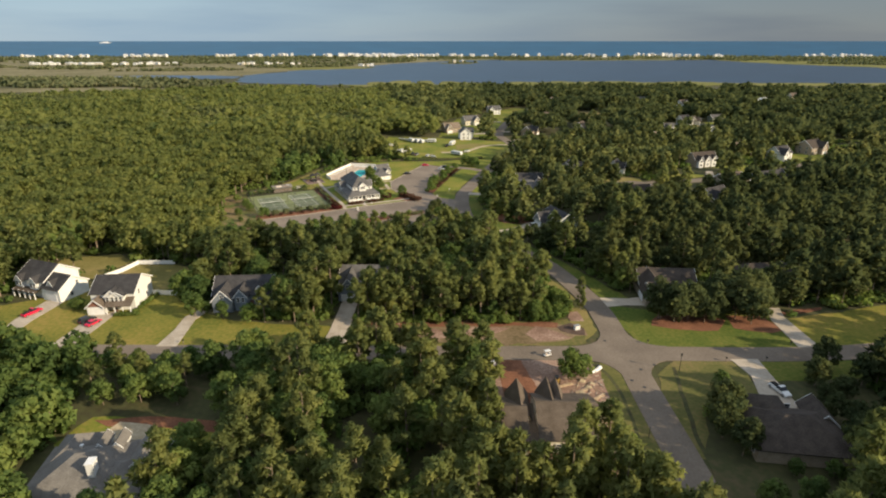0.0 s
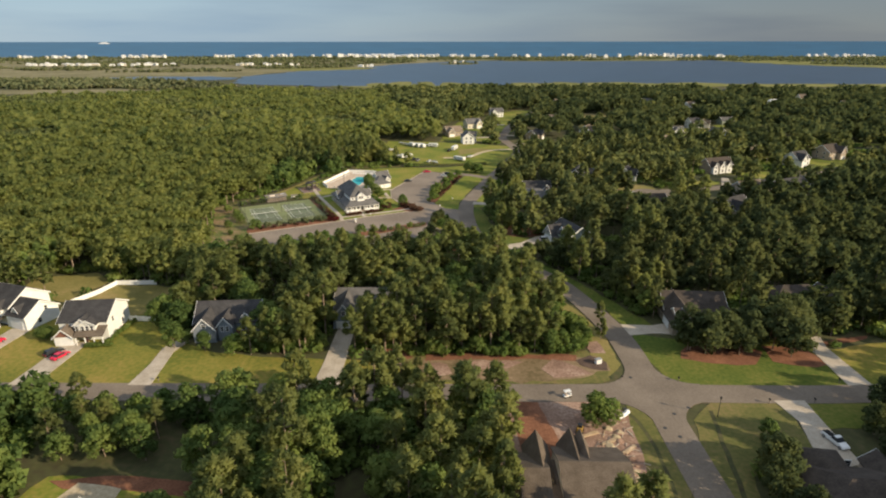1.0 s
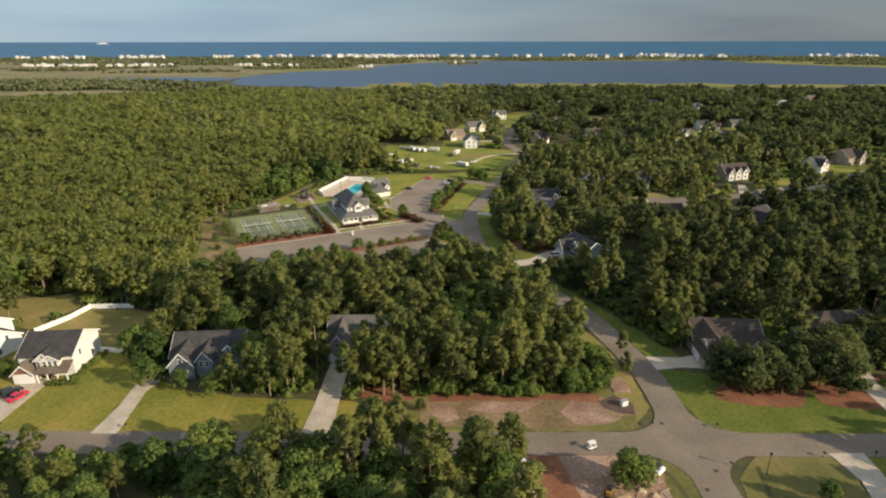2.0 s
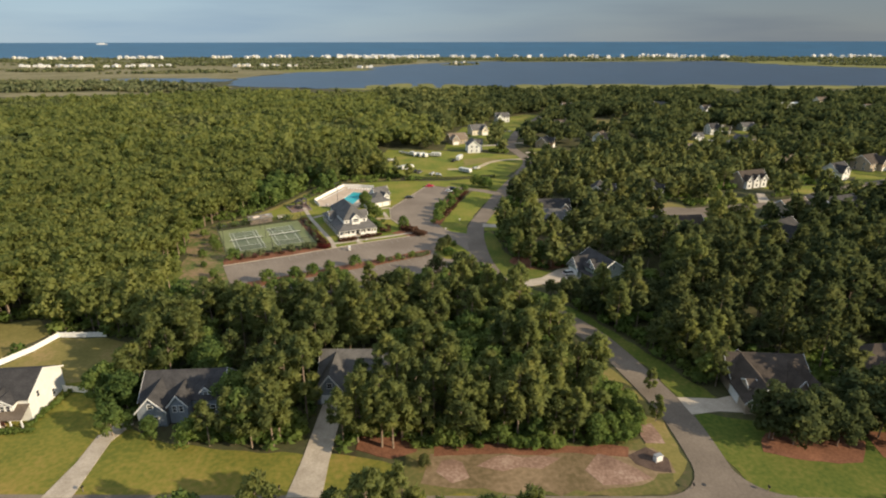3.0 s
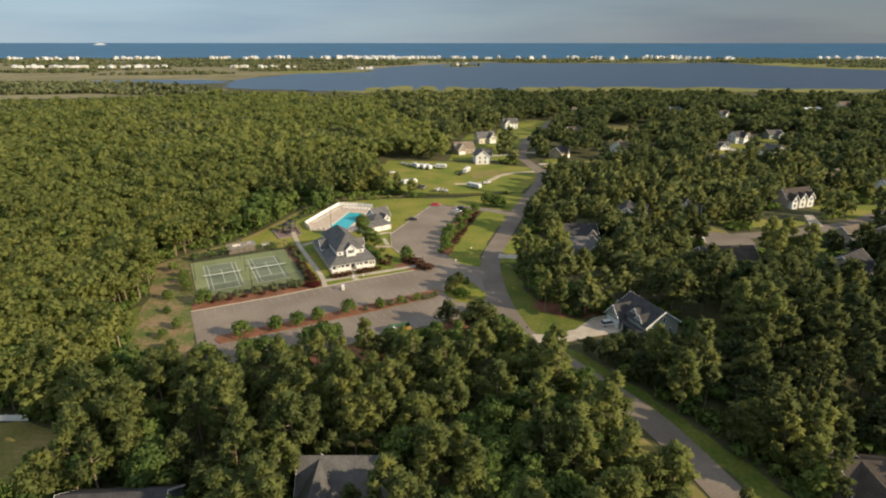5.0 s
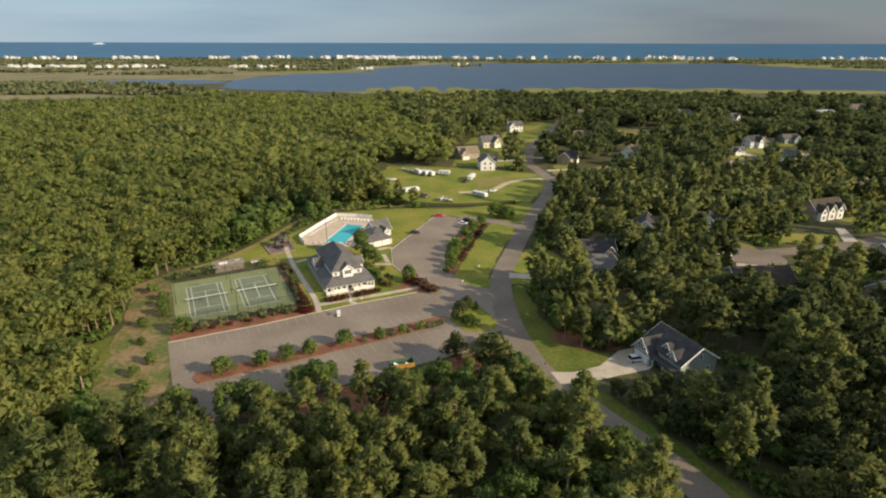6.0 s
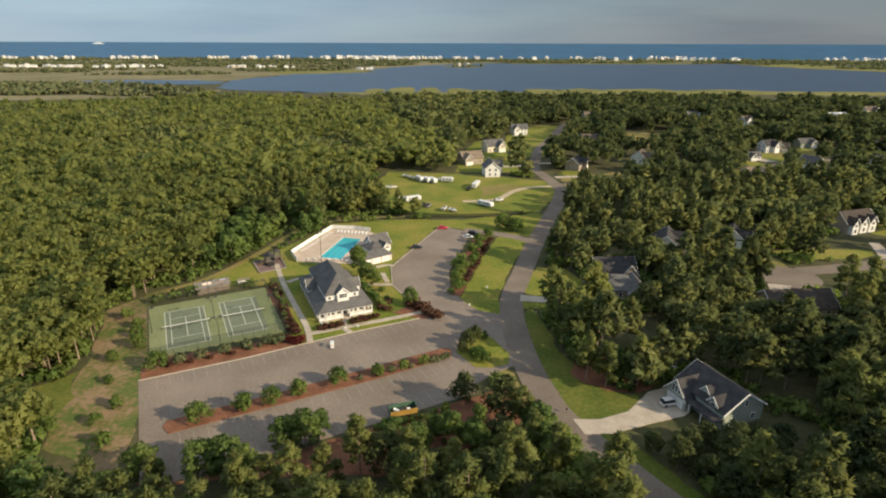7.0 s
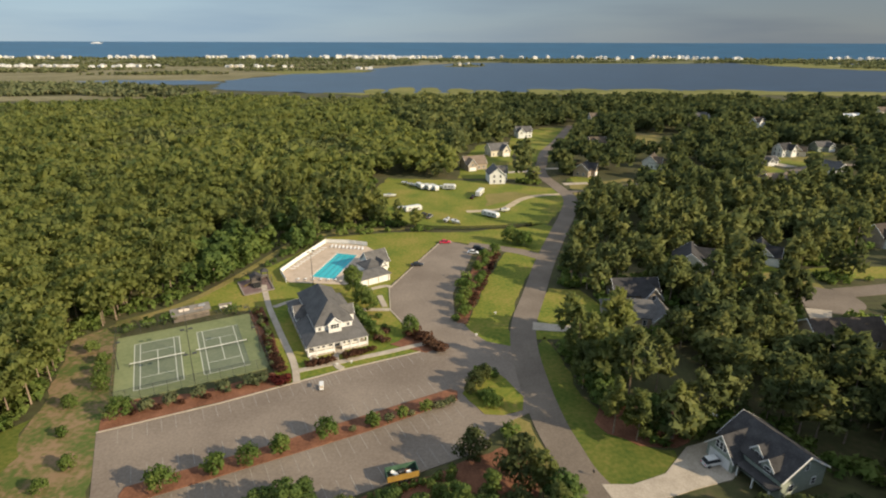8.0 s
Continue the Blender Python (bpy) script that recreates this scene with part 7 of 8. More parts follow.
h = House("house", "grey-roofed house under trees by the main road", 57.0, 305.0, -5, "tan_siding", "roof_grey", "houses on the main road")
h.hip(-9, 8.5, -4, 7, 0, 3.2, 6.6)
h.gable(3.5, 9.5, -6, 3, 0, 3.2, 6.2, "y", 0.4)
h.window("s", 6.5, 1.0, 1.2, 1.5, at=-6)
for u in (-6, -2, 1.5):
    h.window("s", u, 1.0, 1.0, 1.5, at=-4)
h.clear(-9, 10, -6, 7, 0.8)
h.done()

# big grey roof beside the sandy pad, with dormers and a chimney
h = House("house", "grey hip-roofed house with dormers and a white chimney", -49.5, 94.5, 8, "white", "roof_pale", "houses on the cross street")
h.hip(-10.5, 5.0, -8.0, 6.0, 0, 3.4, 7.4, over=0.6)
h.hip(-10.0, -3.2, 0, 9.5, 0, 3.4, 6.4, over=0.6)
h.gable(4.0, 11.4, -3.0, 4.6, 0, 3.2, 6.6, "y", 0.45)
h.hip(1.0, 8.5, -7.5, 1.0, 0, 3.2, 6.0, over=0.5)
h.gable(-2.2, -0.3, 2.6, 6.6, 4.0, 5.2, 6.3, "y", 0.2)
h.gable(0.9, 2.8, 2.6, 6.6, 4.0, 5.2, 6.3, "y", 0.2)
for u in (-1.25, 1.85):
    h.window("n", u, 4.2, 0.9, 0.9, at=6.6)
h.chimney(0.6, -4.4, 4.2, 8.0, 1.2, 1.8)
h.chimney(-3.2, 1.0, 6.8, 7.4, 0.3, 0.3, "grey_metal")
h.clear(-11, 12.5, -8.5, 9.8, 0.8)
CLEAR.append((np.array([(-67, 84.5), (-38, 84.5), (-36, 100), (-67, 100)]), 0.3))
h.done()

# ---- building site and roadside bits ----
rr = random.Random(8)
for i in range(3):
    t = thing("lumber_stack", "stack of pale lumber on the dirt", "lumber", pose(42 + i * 3.4, 125.0 - i * 2.3, 0.07, 0, 0, rr.uniform(10, 70)))
    for k in range(7):
        part("board", box(bmesh.new(), -1.8, 1.8, -0.09, 0.09, 0, 0.1, pose(rr.uniform(-0.3, 0.3), (k % 4) * 0.24 - 0.4, 0.05 + (k // 4) * 0.11, 0, 0, rr.uniform(-4, 4))), "wood", t)
for i in range(60):
    x, y = rr.uniform(42.5, 51), rr.uniform(104, 129)
    t = thing("plank", "loose scrap timber lying on the dirt", "timber", pose(x, y, 0.10, 0, rr.uniform(-3, 3), rr.uniform(0, 180)), "scrap on the building site")
    part("board", box(bmesh.new(), -rr.uniform(0.3, 1.3), rr.uniform(0.3, 1.1), -0.08, 0.08, 0, 0.09), ("wood", "grey_wood", "concrete")[i % 3], t)
for i in range(22):
    x, y = rr.uniform(43, 50.5), rr.uniform(108, 127)
    t = thing("dirt_mound", "small mound of pale spoil", "rubble", pose(x, y, 0.05), "scrap on the building site")
    bm = bmesh.new()
    bmesh.ops.create_icosphere(bm, subdivisions=2, radius=1.0)
    for v in bm.verts:
        k = 1 + 0.45 * noise.noise(v.co * 1.7 + Vector((i * 5, 0, 0)))
        v.co = Vector((v.co.x * k * rr.uniform(0.9, 1.0) * 1.0, v.co.y * k * 0.8, max(v.co.z, -0.1) * 0.42 * k))
    part("mound", bm, "sand" if i % 2 else "dirt", t)
exc = thing("mini_loader", "small yellow loader on the building site", "machine", pose(40.0, 125.6, 0.1, 0, 0, 70))
part("body", soft_box(-0.9, 0.7, -0.6, 0.6, 0.5, 1.5, 0.1), "yellow", exc)
part("cab", soft_box(-0.4, 0.4, -0.45, 0.45, 1.5, 2.2, 0.08), "glass", exc)
part("bucket", soft_box(1.2, 1.7, -0.7, 0.7, 0.1, 0.6, 0.08), "yellow", exc)
part("arm", box(bmesh.new(), 0.4, 1.4, -0.5, 0.5, 0.5, 0.7), "yellow", exc)
for wx in (-0.55, 0.45):
    for wy in (-0.65, 0.65):
        part("wheel", rod(bmesh.new(), (wx, wy - 0.12, 0.36), (wx, wy + 0.12, 0.36), 0.36, n=12), "black", exc)
toilet = thing("portable_box", "white portable site cabinet", "cabinet", pose(25.6, 133.9, 0.08, 0, 0, 10))
part("body", soft_box(-0.5, 0.5, -0.4, 0.4, 0, 0.95, 0.06), "trim", toilet)
part("roof", soft_box(-0.55, 0.55, -0.45, 0.45, 0.95, 1.05, 0.04), "trim", toilet)
util = thing("utility_box", "white utility box on the dirt lot", "utility box", pose(50.8, 152.5, 0.1, 0, 0, 20))
part("body", soft_box(-0.8, 0.8, -0.5, 0.5, 0, 1.2, 0.06), "trim", util)
part("lid", soft_box(-0.85, 0.85, -0.55, 0.55, 1.2, 1.32, 0.04), "grey_metal", util)


def street_lamp(x, y):
    t = thing("street_lamp", "slim dark street lamp at the crossing", "street lamp", pose(x, y, 0))
    part("pole", rod(bmesh.new(), (0, 0, 0), (0, 0, 4.6), 0.09, 0.06, 8), "metal", t)
    part("lantern", rod(bmesh.new(), (0, 0, 4.6), (0, 0, 5.1), 0.16, 0.24, 8), "metal", t)
    part("cap", rod(bmesh.new(), (0, 0, 5.1), (0, 0, 5.3), 0.28, 0.05, 8), "black", t)


street_lamp(71.2, 130.8)
light_pole(55.3, 106.2, 3.0, (), 0, "marker_post", "white survey post on the verge", 0.08)


def mailbox(x, y):
    t = thing("mailbox", "dark mailbox on a post at the drive", "mailbox", pose(x, y, 0))
    part("post", box(bmesh.new(), -0.06, 0.06, -0.06, 0.06, 0, 1.0), "grey_wood", t)
    part("box", soft_box(-0.15, 0.15, -0.3, 0.3, 1.0, 1.35, 0.05), "black", t)


for x, y in ((-56.8, 144.6), (85.0, 135.6), (95.3, 135.8), (106.0, 143.6), (68.0, 144.4), (29.2, 242.4), (-21.0, 144.6), (-83.6, 145.0), (54.6, 145)):
    mailbox(x, y)
for x, y in ((52, 133.6), (58.4, 127.0), (62.2, 131.8), (66.2, 134.0), (57.0, 146.0), (60.5, 124.2)):
    t = thing("drain_cover", "dark round cover in the road", "drain cover", pose(x, y, 0.15))
    part("lid", rod(bmesh.new(), (0, 0, 0), (0, 0, 0.015), 0.42, n=14), "metal", t)
for x, y in ((10.1, 295.7), (16.5, 309.0), (-25.7, 280.4), (-22.3, 281.6)):
    t = thing("garden_sign", "small pale marker on the lawn", "sign", pose(x, y, 0.08))
    part("post", box(bmesh.new(), -0.05, 0.05, -0.05, 0.05, 0, 0.5), "trim", t)
    part("board", box(bmesh.new(), -0.3, 0.3, -0.04, 0.04, 0.4, 0.9), "trim", t)

# ---- planting by hand ----
for x, y, k in ((-50.3, 238.6, 1.0), (-42.2, 242.7, 1.0), (-36.3, 245.2, 0.85), (-31.2, 248.2, 0.9), (-22.8, 253.0, 0.92), (-14.0, 256.8, 0.78), (-8.0, 259.7, 0.62), (-2.9, 262.1, 0.58)):
    plant("small", x, y, k, "trees on the car park island", 0.22)
for x, y in ((-10.6, 258.6), (-6, 260.4), (-0.6, 262.9), (0.6, 263.4), (1.8, 264.2), (2.8, 264.8), (-18, 255)):
    plant("olive", x, y, rr.uniform(0.7, 1.1), "shrubs on the car park island", 0.22)
plant("small", -69.0, 259.8, 1.0, "trees before the courts", 0.08)
for x, y in ((-64.7, 262.2), (-60.4, 264.6), (-55.2, 267.4), (-50.4, 269.6), (-45.0, 272.0), (-42.4, 273.6)):
    plant("olive", x, y, rr.uniform(1.35, 1.75), "trees before the courts", 0.08)
for x, y in ((-66.8, 260.6), (-62.2, 262.6), (-57.9, 264.6), (-53.0, 266.8), (-49.0, 268.9), (-47.0, 270.6), (-43.4, 272.0)):
    plant("bronze" if x < -50 else "olive", x, y, rr.uniform(0.55, 0.9), "shrubs before the courts", 0.08)
for x, y in ((-38.4, 272.6), (-37.2, 273.8), (-39.8, 273.8), (-36.9, 272.4)):
    plant("red", x, y, rr.uniform(1.0, 1.3), "red shrubs by the path", 0.06)
for i in range(30):
    f = i / 29
    x, y = -40.6 - 14.6 * f + rr.uniform(-0.9, 0.9), 280.0 + 31.5 * f + rr.uniform(-0.6, 0.6)
    plant(("bronze", "olive", "bronze", "shrub")[i % 4], x, y, rr.uniform(0.65, 1.0), "shrubs beside the courts", 0.1)
for x, y in ((-90.6, 286.5), (-84.7, 281.2), (-82.6, 276.2), (-79.2, 270.0), (-82.2, 263.0), (-77.8, 253.5), (-70.6, 244.0), (-72.0, 238.0), (-66.5, 231.0), (-80, 236)):
    plant("small", x, y, rr.uniform(0.55, 0.9), "young trees on the worn strip")
for x, y in ((0.4, 287.6), (-2.6, 290.4), (-5.6, 293.8), (-8.4, 295.6), (-3.8, 293.6), (-1.0, 289.0), (-7.0, 297.4)):
    plant("bronze", x, y, rr.uniform(1.2, 1.7), "bronze shrubs by the car park", 0.1)
for x, y, k in ((11.2, 264.4, 0.72), (12.6, 263.6, 0.6)):
    plant("small", x, y, k, "trees on the entrance island", 0.15)
for x, y, k in ((8.4, 270.4, 0.52), (10.4, 273.0, 0.5), (7.0, 268.4, 0.36)):
    plant("dark", x, y, k, "trees on the entrance island", 0.15)
for x, y in ((9.6, 266.8), (11.6, 267.6), (12.8, 276), (9.2, 276.6)):
    plant("shrub", x, y, 1.3, "shrubs on the entrance island", 0.15)
plant("oak", -24.0, 315.0, 0.7, "trees on the club lawn")
plant("oak", -8.2, 296.4, 0.6, "trees on the club lawn")
plant("oak", -27.6, 321.4, 0.95, "trees on the club lawn")
plant("oak", -21.4, 311.0, 0.62, "trees on the club lawn")
for x, y in ((-17, 294), (-15.4, 297.5), (-16, 301), (-18, 307), (-14.8, 292.4), (-29.5, 281.6), (-32.2, 280.4), (-20, 286.9), (-18, 288), (-22, 285.8)):
    plant("bronze" if y < 300 else "shrub", x, y, rr.uniform(0.8, 1.2), "shrubs round the clubhouse", 0.05)
for (x0, y0), (x1, y1), count, k in (((-47.6, 293.4), (-43.8, 286.8), 6, 1.05), ((-43.2, 285.0), (-38.8, 277.6), 6, 1.1), ((-32.6, 280.6), (-27.6, 282.6), 5, 1.0), ((-24.0, 284.2), (-20.6, 286.4), 4, 1.15)):
    for i in range(count):
        f = i / (count - 1)
        plant("bronze", x0 + (x1 - x0) * f, y0 + (y1 - y0) * f, k * rr.uniform(0.92, 1.08), "clipped bronze hedges by the clubhouse", 0.08)
for x, y, k in ((-25.4, 309.8, 1.9), (-23.8, 307.2, 1.7), (-21.8, 303.6, 2.0), (-20.0, 300.4, 1.8), (-18.4, 297.6, 1.7), (-22.8, 305.2, 1.8), (-16.4, 295.4, 1.4)):
    plant("shrub", x, y, k, "green shrubs along the clubhouse wall", 0.05)
for i in range(20):
    f = i / 19
    plant("small" if i % 2 else "shrub", 5.6 + 13.5 * f ** 1.15 + rr.uniform(-1.5, 1.8), 305 + 55 * f, rr.uniform(0.6, 1.0) * (1 if i % 2 else 1.5), "planting along the median", 0.08)
for i in range(14):
    f = i / 13
    plant("bronze", 9 + 12.5 * f + rr.uniform(-0.5, 0.5), 312 + 46 * f, rr.uniform(0.8, 1.1), "bronze shrubs along the median", 0.08)
for x, y in ((30.5, 370.5), (28.0, 373.0), (33, 369)):
    plant("small", x, y, 1.35, "trees by the field")
plant("dark", 15.0, 240.2, 1.12, "trees by the car park")
plant("dark", 6.6, 246.2, 0.74, "trees by the car park")
for x, y, k in ((2.6, 241.6, 0.30), (-1.2, 238.5, 0.26), (2.4, 240.5, 0.24)):
    plant("oak", x, y, k, "trees by the car park")
for i in range(9):
    plant("shrub", -12.0 + i * 1.5, 236.6 + i * 0.6, rr.uniform(0.7, 1.0), "shrubs below the car park")
CLEAR.append((np.array([(-96, 300), (-74, 265), (-64, 240), (-50, 219), (10, 250), (20, 250), (18, 214), (-10, 213), (-46, 213), (-62, 214), (-76, 226), (-88, 250)]), 0.5))
for kind, x, y, k in (("oak", -53.6, 221.8, 0.82), ("pine", -49.4, 218.6, 0.66), ("oak", -42.4, 221.6, 0.86), ("oak", -38.6, 222.8, 0.84), ("oak", -34.6, 221.0, 0.78), ("oak", -29.6, 230.2, 0.80), ("oak", -25.6, 230.8, 0.86),
                      ("oak", -23.4, 234.0, 0.66), ("pine", -13.4, 222.6, 0.80), ("dark", -9.0, 223.4, 0.95), ("pine", -4.4, 221.0, 0.78), ("dark", 0.4, 219.6, 0.9), ("pine", 4.6, 217.6, 0.8), ("dark", 9.2, 217.6, 0.95),
                      ("pine", 14.6, 223.0, 0.8), ("pine", -18.5, 217.0, 0.78), ("pine", -29.0, 216.5, 0.72), ("dark", 13.6, 230.5, 0.8), ("pine", 18.6, 236.0, 0.72), ("pine", 19.5, 228.5, 0.8), ("dark", 7.0, 232.5, 0.5), ("olive", 1.5, 236.0, 1.2), ("olive", 4.5, 238.0, 1.0), ("olive", -3.0, 234.5, 1.1), ("oak", -57.5, 216.5, 0.6)):
    plant(kind, x, y, k, "trees below the car park")
plant("oak", 43.2, 127.2, 0.74, "trees on the building site")
plant("oak", 46.4, 128.0, 0.66, "trees on the building site")
plant("dark", 44.6, 129.8, 0.62, "trees on the building site")
for x, y, k in ((49.8, 100.6, 0.52), (36.2, 97.0, 0.36), (38.8, 96.2, 0.42), (30.6, 95.5, 0.4), (51.5, 95, 0.5), (50, 88, 0.55)):
    plant("oak", x, y, k, "trees round the building site")
plant("oak", 77.6, 123.0, 0.5, "trees in the dry yard")
for x, y, k in ((73.0, 112.0, 1.0), (70.6, 106.5, 0.9), (76.0, 115.5, 0.75), (72.0, 101.0, 0.8), (101, 125, 0.75), (107, 131.5, 0.85), (99.5, 119, 0.5), (97, 112, 0.6), (112, 125, 0.8), (104, 120, 0.7), (98, 104, 0.8), (118, 128, 0.8)):
    plant("dark", x, y, k, "trees round the hip-roofed house")
for x, y, k in ((87.0, 160.4, 1.0), (82.0, 160.4, 0.85), (92.5, 159.4, 1.05), (89.5, 163.5, 0.9), (98.5, 159.0, 1.3), (104.5, 160.5, 1.3), (95.0, 164, 1.25), (101, 165, 1.3), (107, 166, 1.3), (113.5, 169, 0.85), (119, 168, 0.7), (101.5, 155.5, 1.1)):
    plant("dark", x, y, k, "trees before the gabled house")
for x, y, k in ((113, 169, 0.95), (117.5, 171, 1.0), (122, 170.5, 0.95), (126.5, 172.5, 1.0), (131, 172, 0.9), (136, 174, 1.0), (141, 174.5, 0.95), (146.5, 176.5, 1.0), (152, 177, 0.9), (120, 175.5, 0.85), (129, 177, 0.9)):
    plant("dark", x, y, k, "oaks along the yellow lawn")
# mostly out of view; added so that their shade falls on house and yard
for x, y, k in ((101, 95, 1.15), (106, 89, 1.2), (111, 97, 1.2), (107, 103, 1.1), (115, 91, 1.15), (118, 101, 1.2), (112, 106, 1.1), (102, 84, 1.1), (82, 76, 1.3), (88, 72, 1.35), (94, 78, 1.3), (99, 83, 1.2), (80, 68, 1.35), (93, 70, 1.35), (84, 80, 1.15), (90, 77, 1.25), (78, 78, 1.1), (96, 74, 1.3), (72, 74, 1.15), (84, 70, 1.35), (76, 66, 1.35), (90, 66, 1.35), (100, 68, 1.3), (106, 76, 1.3), (119, 109, 1.25), (124, 96, 1.3), (113, 84, 1.3), (121, 88, 1.3), (126, 104, 1.25)):
    plant("pine", x, y, k, "tall pines behind the hip-roofed house")
for x, y, k in ((-65.0, 168.5, 0.62), (-69.0, 171.0, 0.75), (-62.5, 172.5, 0.7), (-57.5, 161.6, 0.4)):
    plant("oak", x, y, k, "trees beside the drive")
plant("shrub", -98.5, 166.0, 2.2, "trees beside the white house")
plant("oak", -97.0, 164.5, 0.36, "trees beside the white house")
for i in range(9):
    plant("shrub", -79.2 + 0.12 * i, 163 + 1.6 * i, rr.uniform(0.7, 1.0), "shrubs beside the white house")
for i in range(7):
    plant("shrub", -83.6 + 1.0 * i, 160.9 + 0.1 * i, rr.uniform(0.6, 0.9), "shrubs before the white house")
plant("pine", 56.9, 175.4, 0.45, "trees on the verge")
for kind, x, y, k in (("pine", 40.5, 252.4, 0.95), ("pine", 36.4, 254.8, 0.82), ("oak", 44.0, 254.6, 0.9), ("oak", 36.6, 264.0, 0.95), ("pine", 33.8, 271.0, 0.9), ("pine", 33.2, 276.0, 0.85), ("pine", 48.0, 253.4, 0.9), ("oak", 33.8, 282.0, 0.8)):
    plant(kind, x, y, k, "trees on the lawn of the sage house")
for x, y, k in ((123, 287, 1.1), (128, 291, 1.15), (121, 282, 1.05), (127, 298, 1.1), (133, 286, 1.15)):
    plant("pine", x, y, k, "tall pines beside the long brown house")
for x, y, k in ((84, 233, 1.15), (89, 228, 1.2), (82, 225, 1.05), (92, 236, 1.2), (87, 241, 1.1)):
    plant("pine", x, y, k, "tall pines beside the sage house")
for kind, x, y, k in (("pine", 71.5, 182.0, 0.8), ("pine", 75.5, 188.5, 0.95), ("oak", 69.6, 178.6, 0.36), ("pine", 66.5, 191.5, 0.9)):
    plant(kind, x, y, k, "trees beside the brown-roofed house")
for x, y, k in ((76.5, 158.6, 0.82), (79.5, 161.2, 0.85)):
    plant("dark", x, y, k, "trees before the gabled house")
# unseen pines beyond the right edge, added to throw shade over the lawn
for x, y, k in ((139, 136, 1.1), (146, 141, 1.15), (152, 147, 1.15), (132, 129, 1.1), (158, 152, 1.2), (128, 119, 1.2), (136, 124, 1.2)):
    plant("pine", x, y, k, "tall pines by the yellow lawn")
# more casters at the edge of view, added to darken the same yard
for x, y, k in ((92.5, 97, 1.0), (89, 89, 1.1), (84, 86, 1.05), (96, 90, 1.15)):
    plant("pine", x, y, k, "tall pines behind the hip-roofed house")
plant("dark", 5.3, 150.8, 0.28, "bushes on the dirt lot")
for x, y in ((-3.5, 156.5), (-8.5, 158.0), (0.5, 158.4), (-24.5, 158.0)):
    plant("pine", x, y, rr.uniform(0.85, 1.05), "pines at the wood's edge")

for i in range(24):
    plant("dark" if i % 3 else "olive", rr.uniform(50, 78), rr.uniform(220, 231.0), rr.uniform(0.42, 0.62) if i % 3 else rr.uniform(1.2, 1.8), "bushes before the sage house")
for x, y, k in ((50, 228.6, 0.66), (55, 231.2, 0.6), (60.2, 230, 0.66), (65, 231.6, 0.56), (47, 225.5, 0.7), (70, 231, 0.62), (57, 226.5, 0.75), (64, 226.5, 0.78), (43.5, 229.5, 0.5)):
    plant("dark", x, y, k, "low trees before the sage house")
for x, y, k in ((-3, 230, 0.74), (3.8, 230.8, 0.78), (-8.4, 231.2, 0.72), (8.4, 228.4, 0.76), (0.6, 234.6, 0.5), (9.6, 236.4, 0.55)):
    plant("oak", x, y, k, "trees below the car park")
for i in range(20):
    plant("dark", rr.uniform(52, 80), rr.uniform(212, 224), rr.uniform(0.6, 0.85), "low trees before the sage house")

# ---- coast ----
def beach_house(w, d, h, wall, label):
    t = thing("beach_house", label, "house", group="houses on the barrier island")
    bm = box(bmesh.new(), -w / 2, w / 2, -d / 2, d / 2, 2.6, h)
    part("wall", bm, wall, t)
    for x in (-w / 2 + 0.3, w / 2 - 0.3):
        for y in (-d / 2 + 0.3, d / 2 - 0.3):
            part("pile", box(bmesh.new(), x - 0.25, x + 0.25, y - 0.25, y + 0.25, 0, 2.6), "grey_wood", t)
    rb = bmesh.new()
    v = [rb.verts.new(p) for p in ((-w / 2 - 0.6, -d / 2 - 0.6, h), (w / 2 + 0.6, -d / 2 - 0.6, h), (w / 2 + 0.6, d / 2 + 0.6, h), (-w / 2 - 0.6, d / 2 + 0.6, h), (-w / 4, 0, h + 3.2), (w / 4, 0, h + 3.2))]
    for f in ((0, 1, 5, 4), (1, 2, 5), (2, 3, 4, 5), (3, 0, 4), (0, 3, 2, 1)):
        rb.faces.new([v[i] for i in f])
    part("roof", rb, "pale_roof", t)
    for u in (-w * 0.25, w * 0.22):
        part("window", box(bmesh.new(), u - 0.8, u + 0.8, -d / 2 - 0.05, -d / 2 + 0.02, h - 2.4, h - 0.9), "glass", t)
    return t


kinds = [beach_house(13, 12, 14.0, "white", "tall white beach house on piles"), beach_house(10, 11, 12.0, "cream", "cream beach house on piles"), beach_house(17, 12, 11.5, "white", "wide white beach house on piles")]
for k, b in enumerate(kinds):
    b.matrix_world = pose(-300 + 42 * k, 2700, 0.5, 0, 0, 0)
rb = random.Random(12)
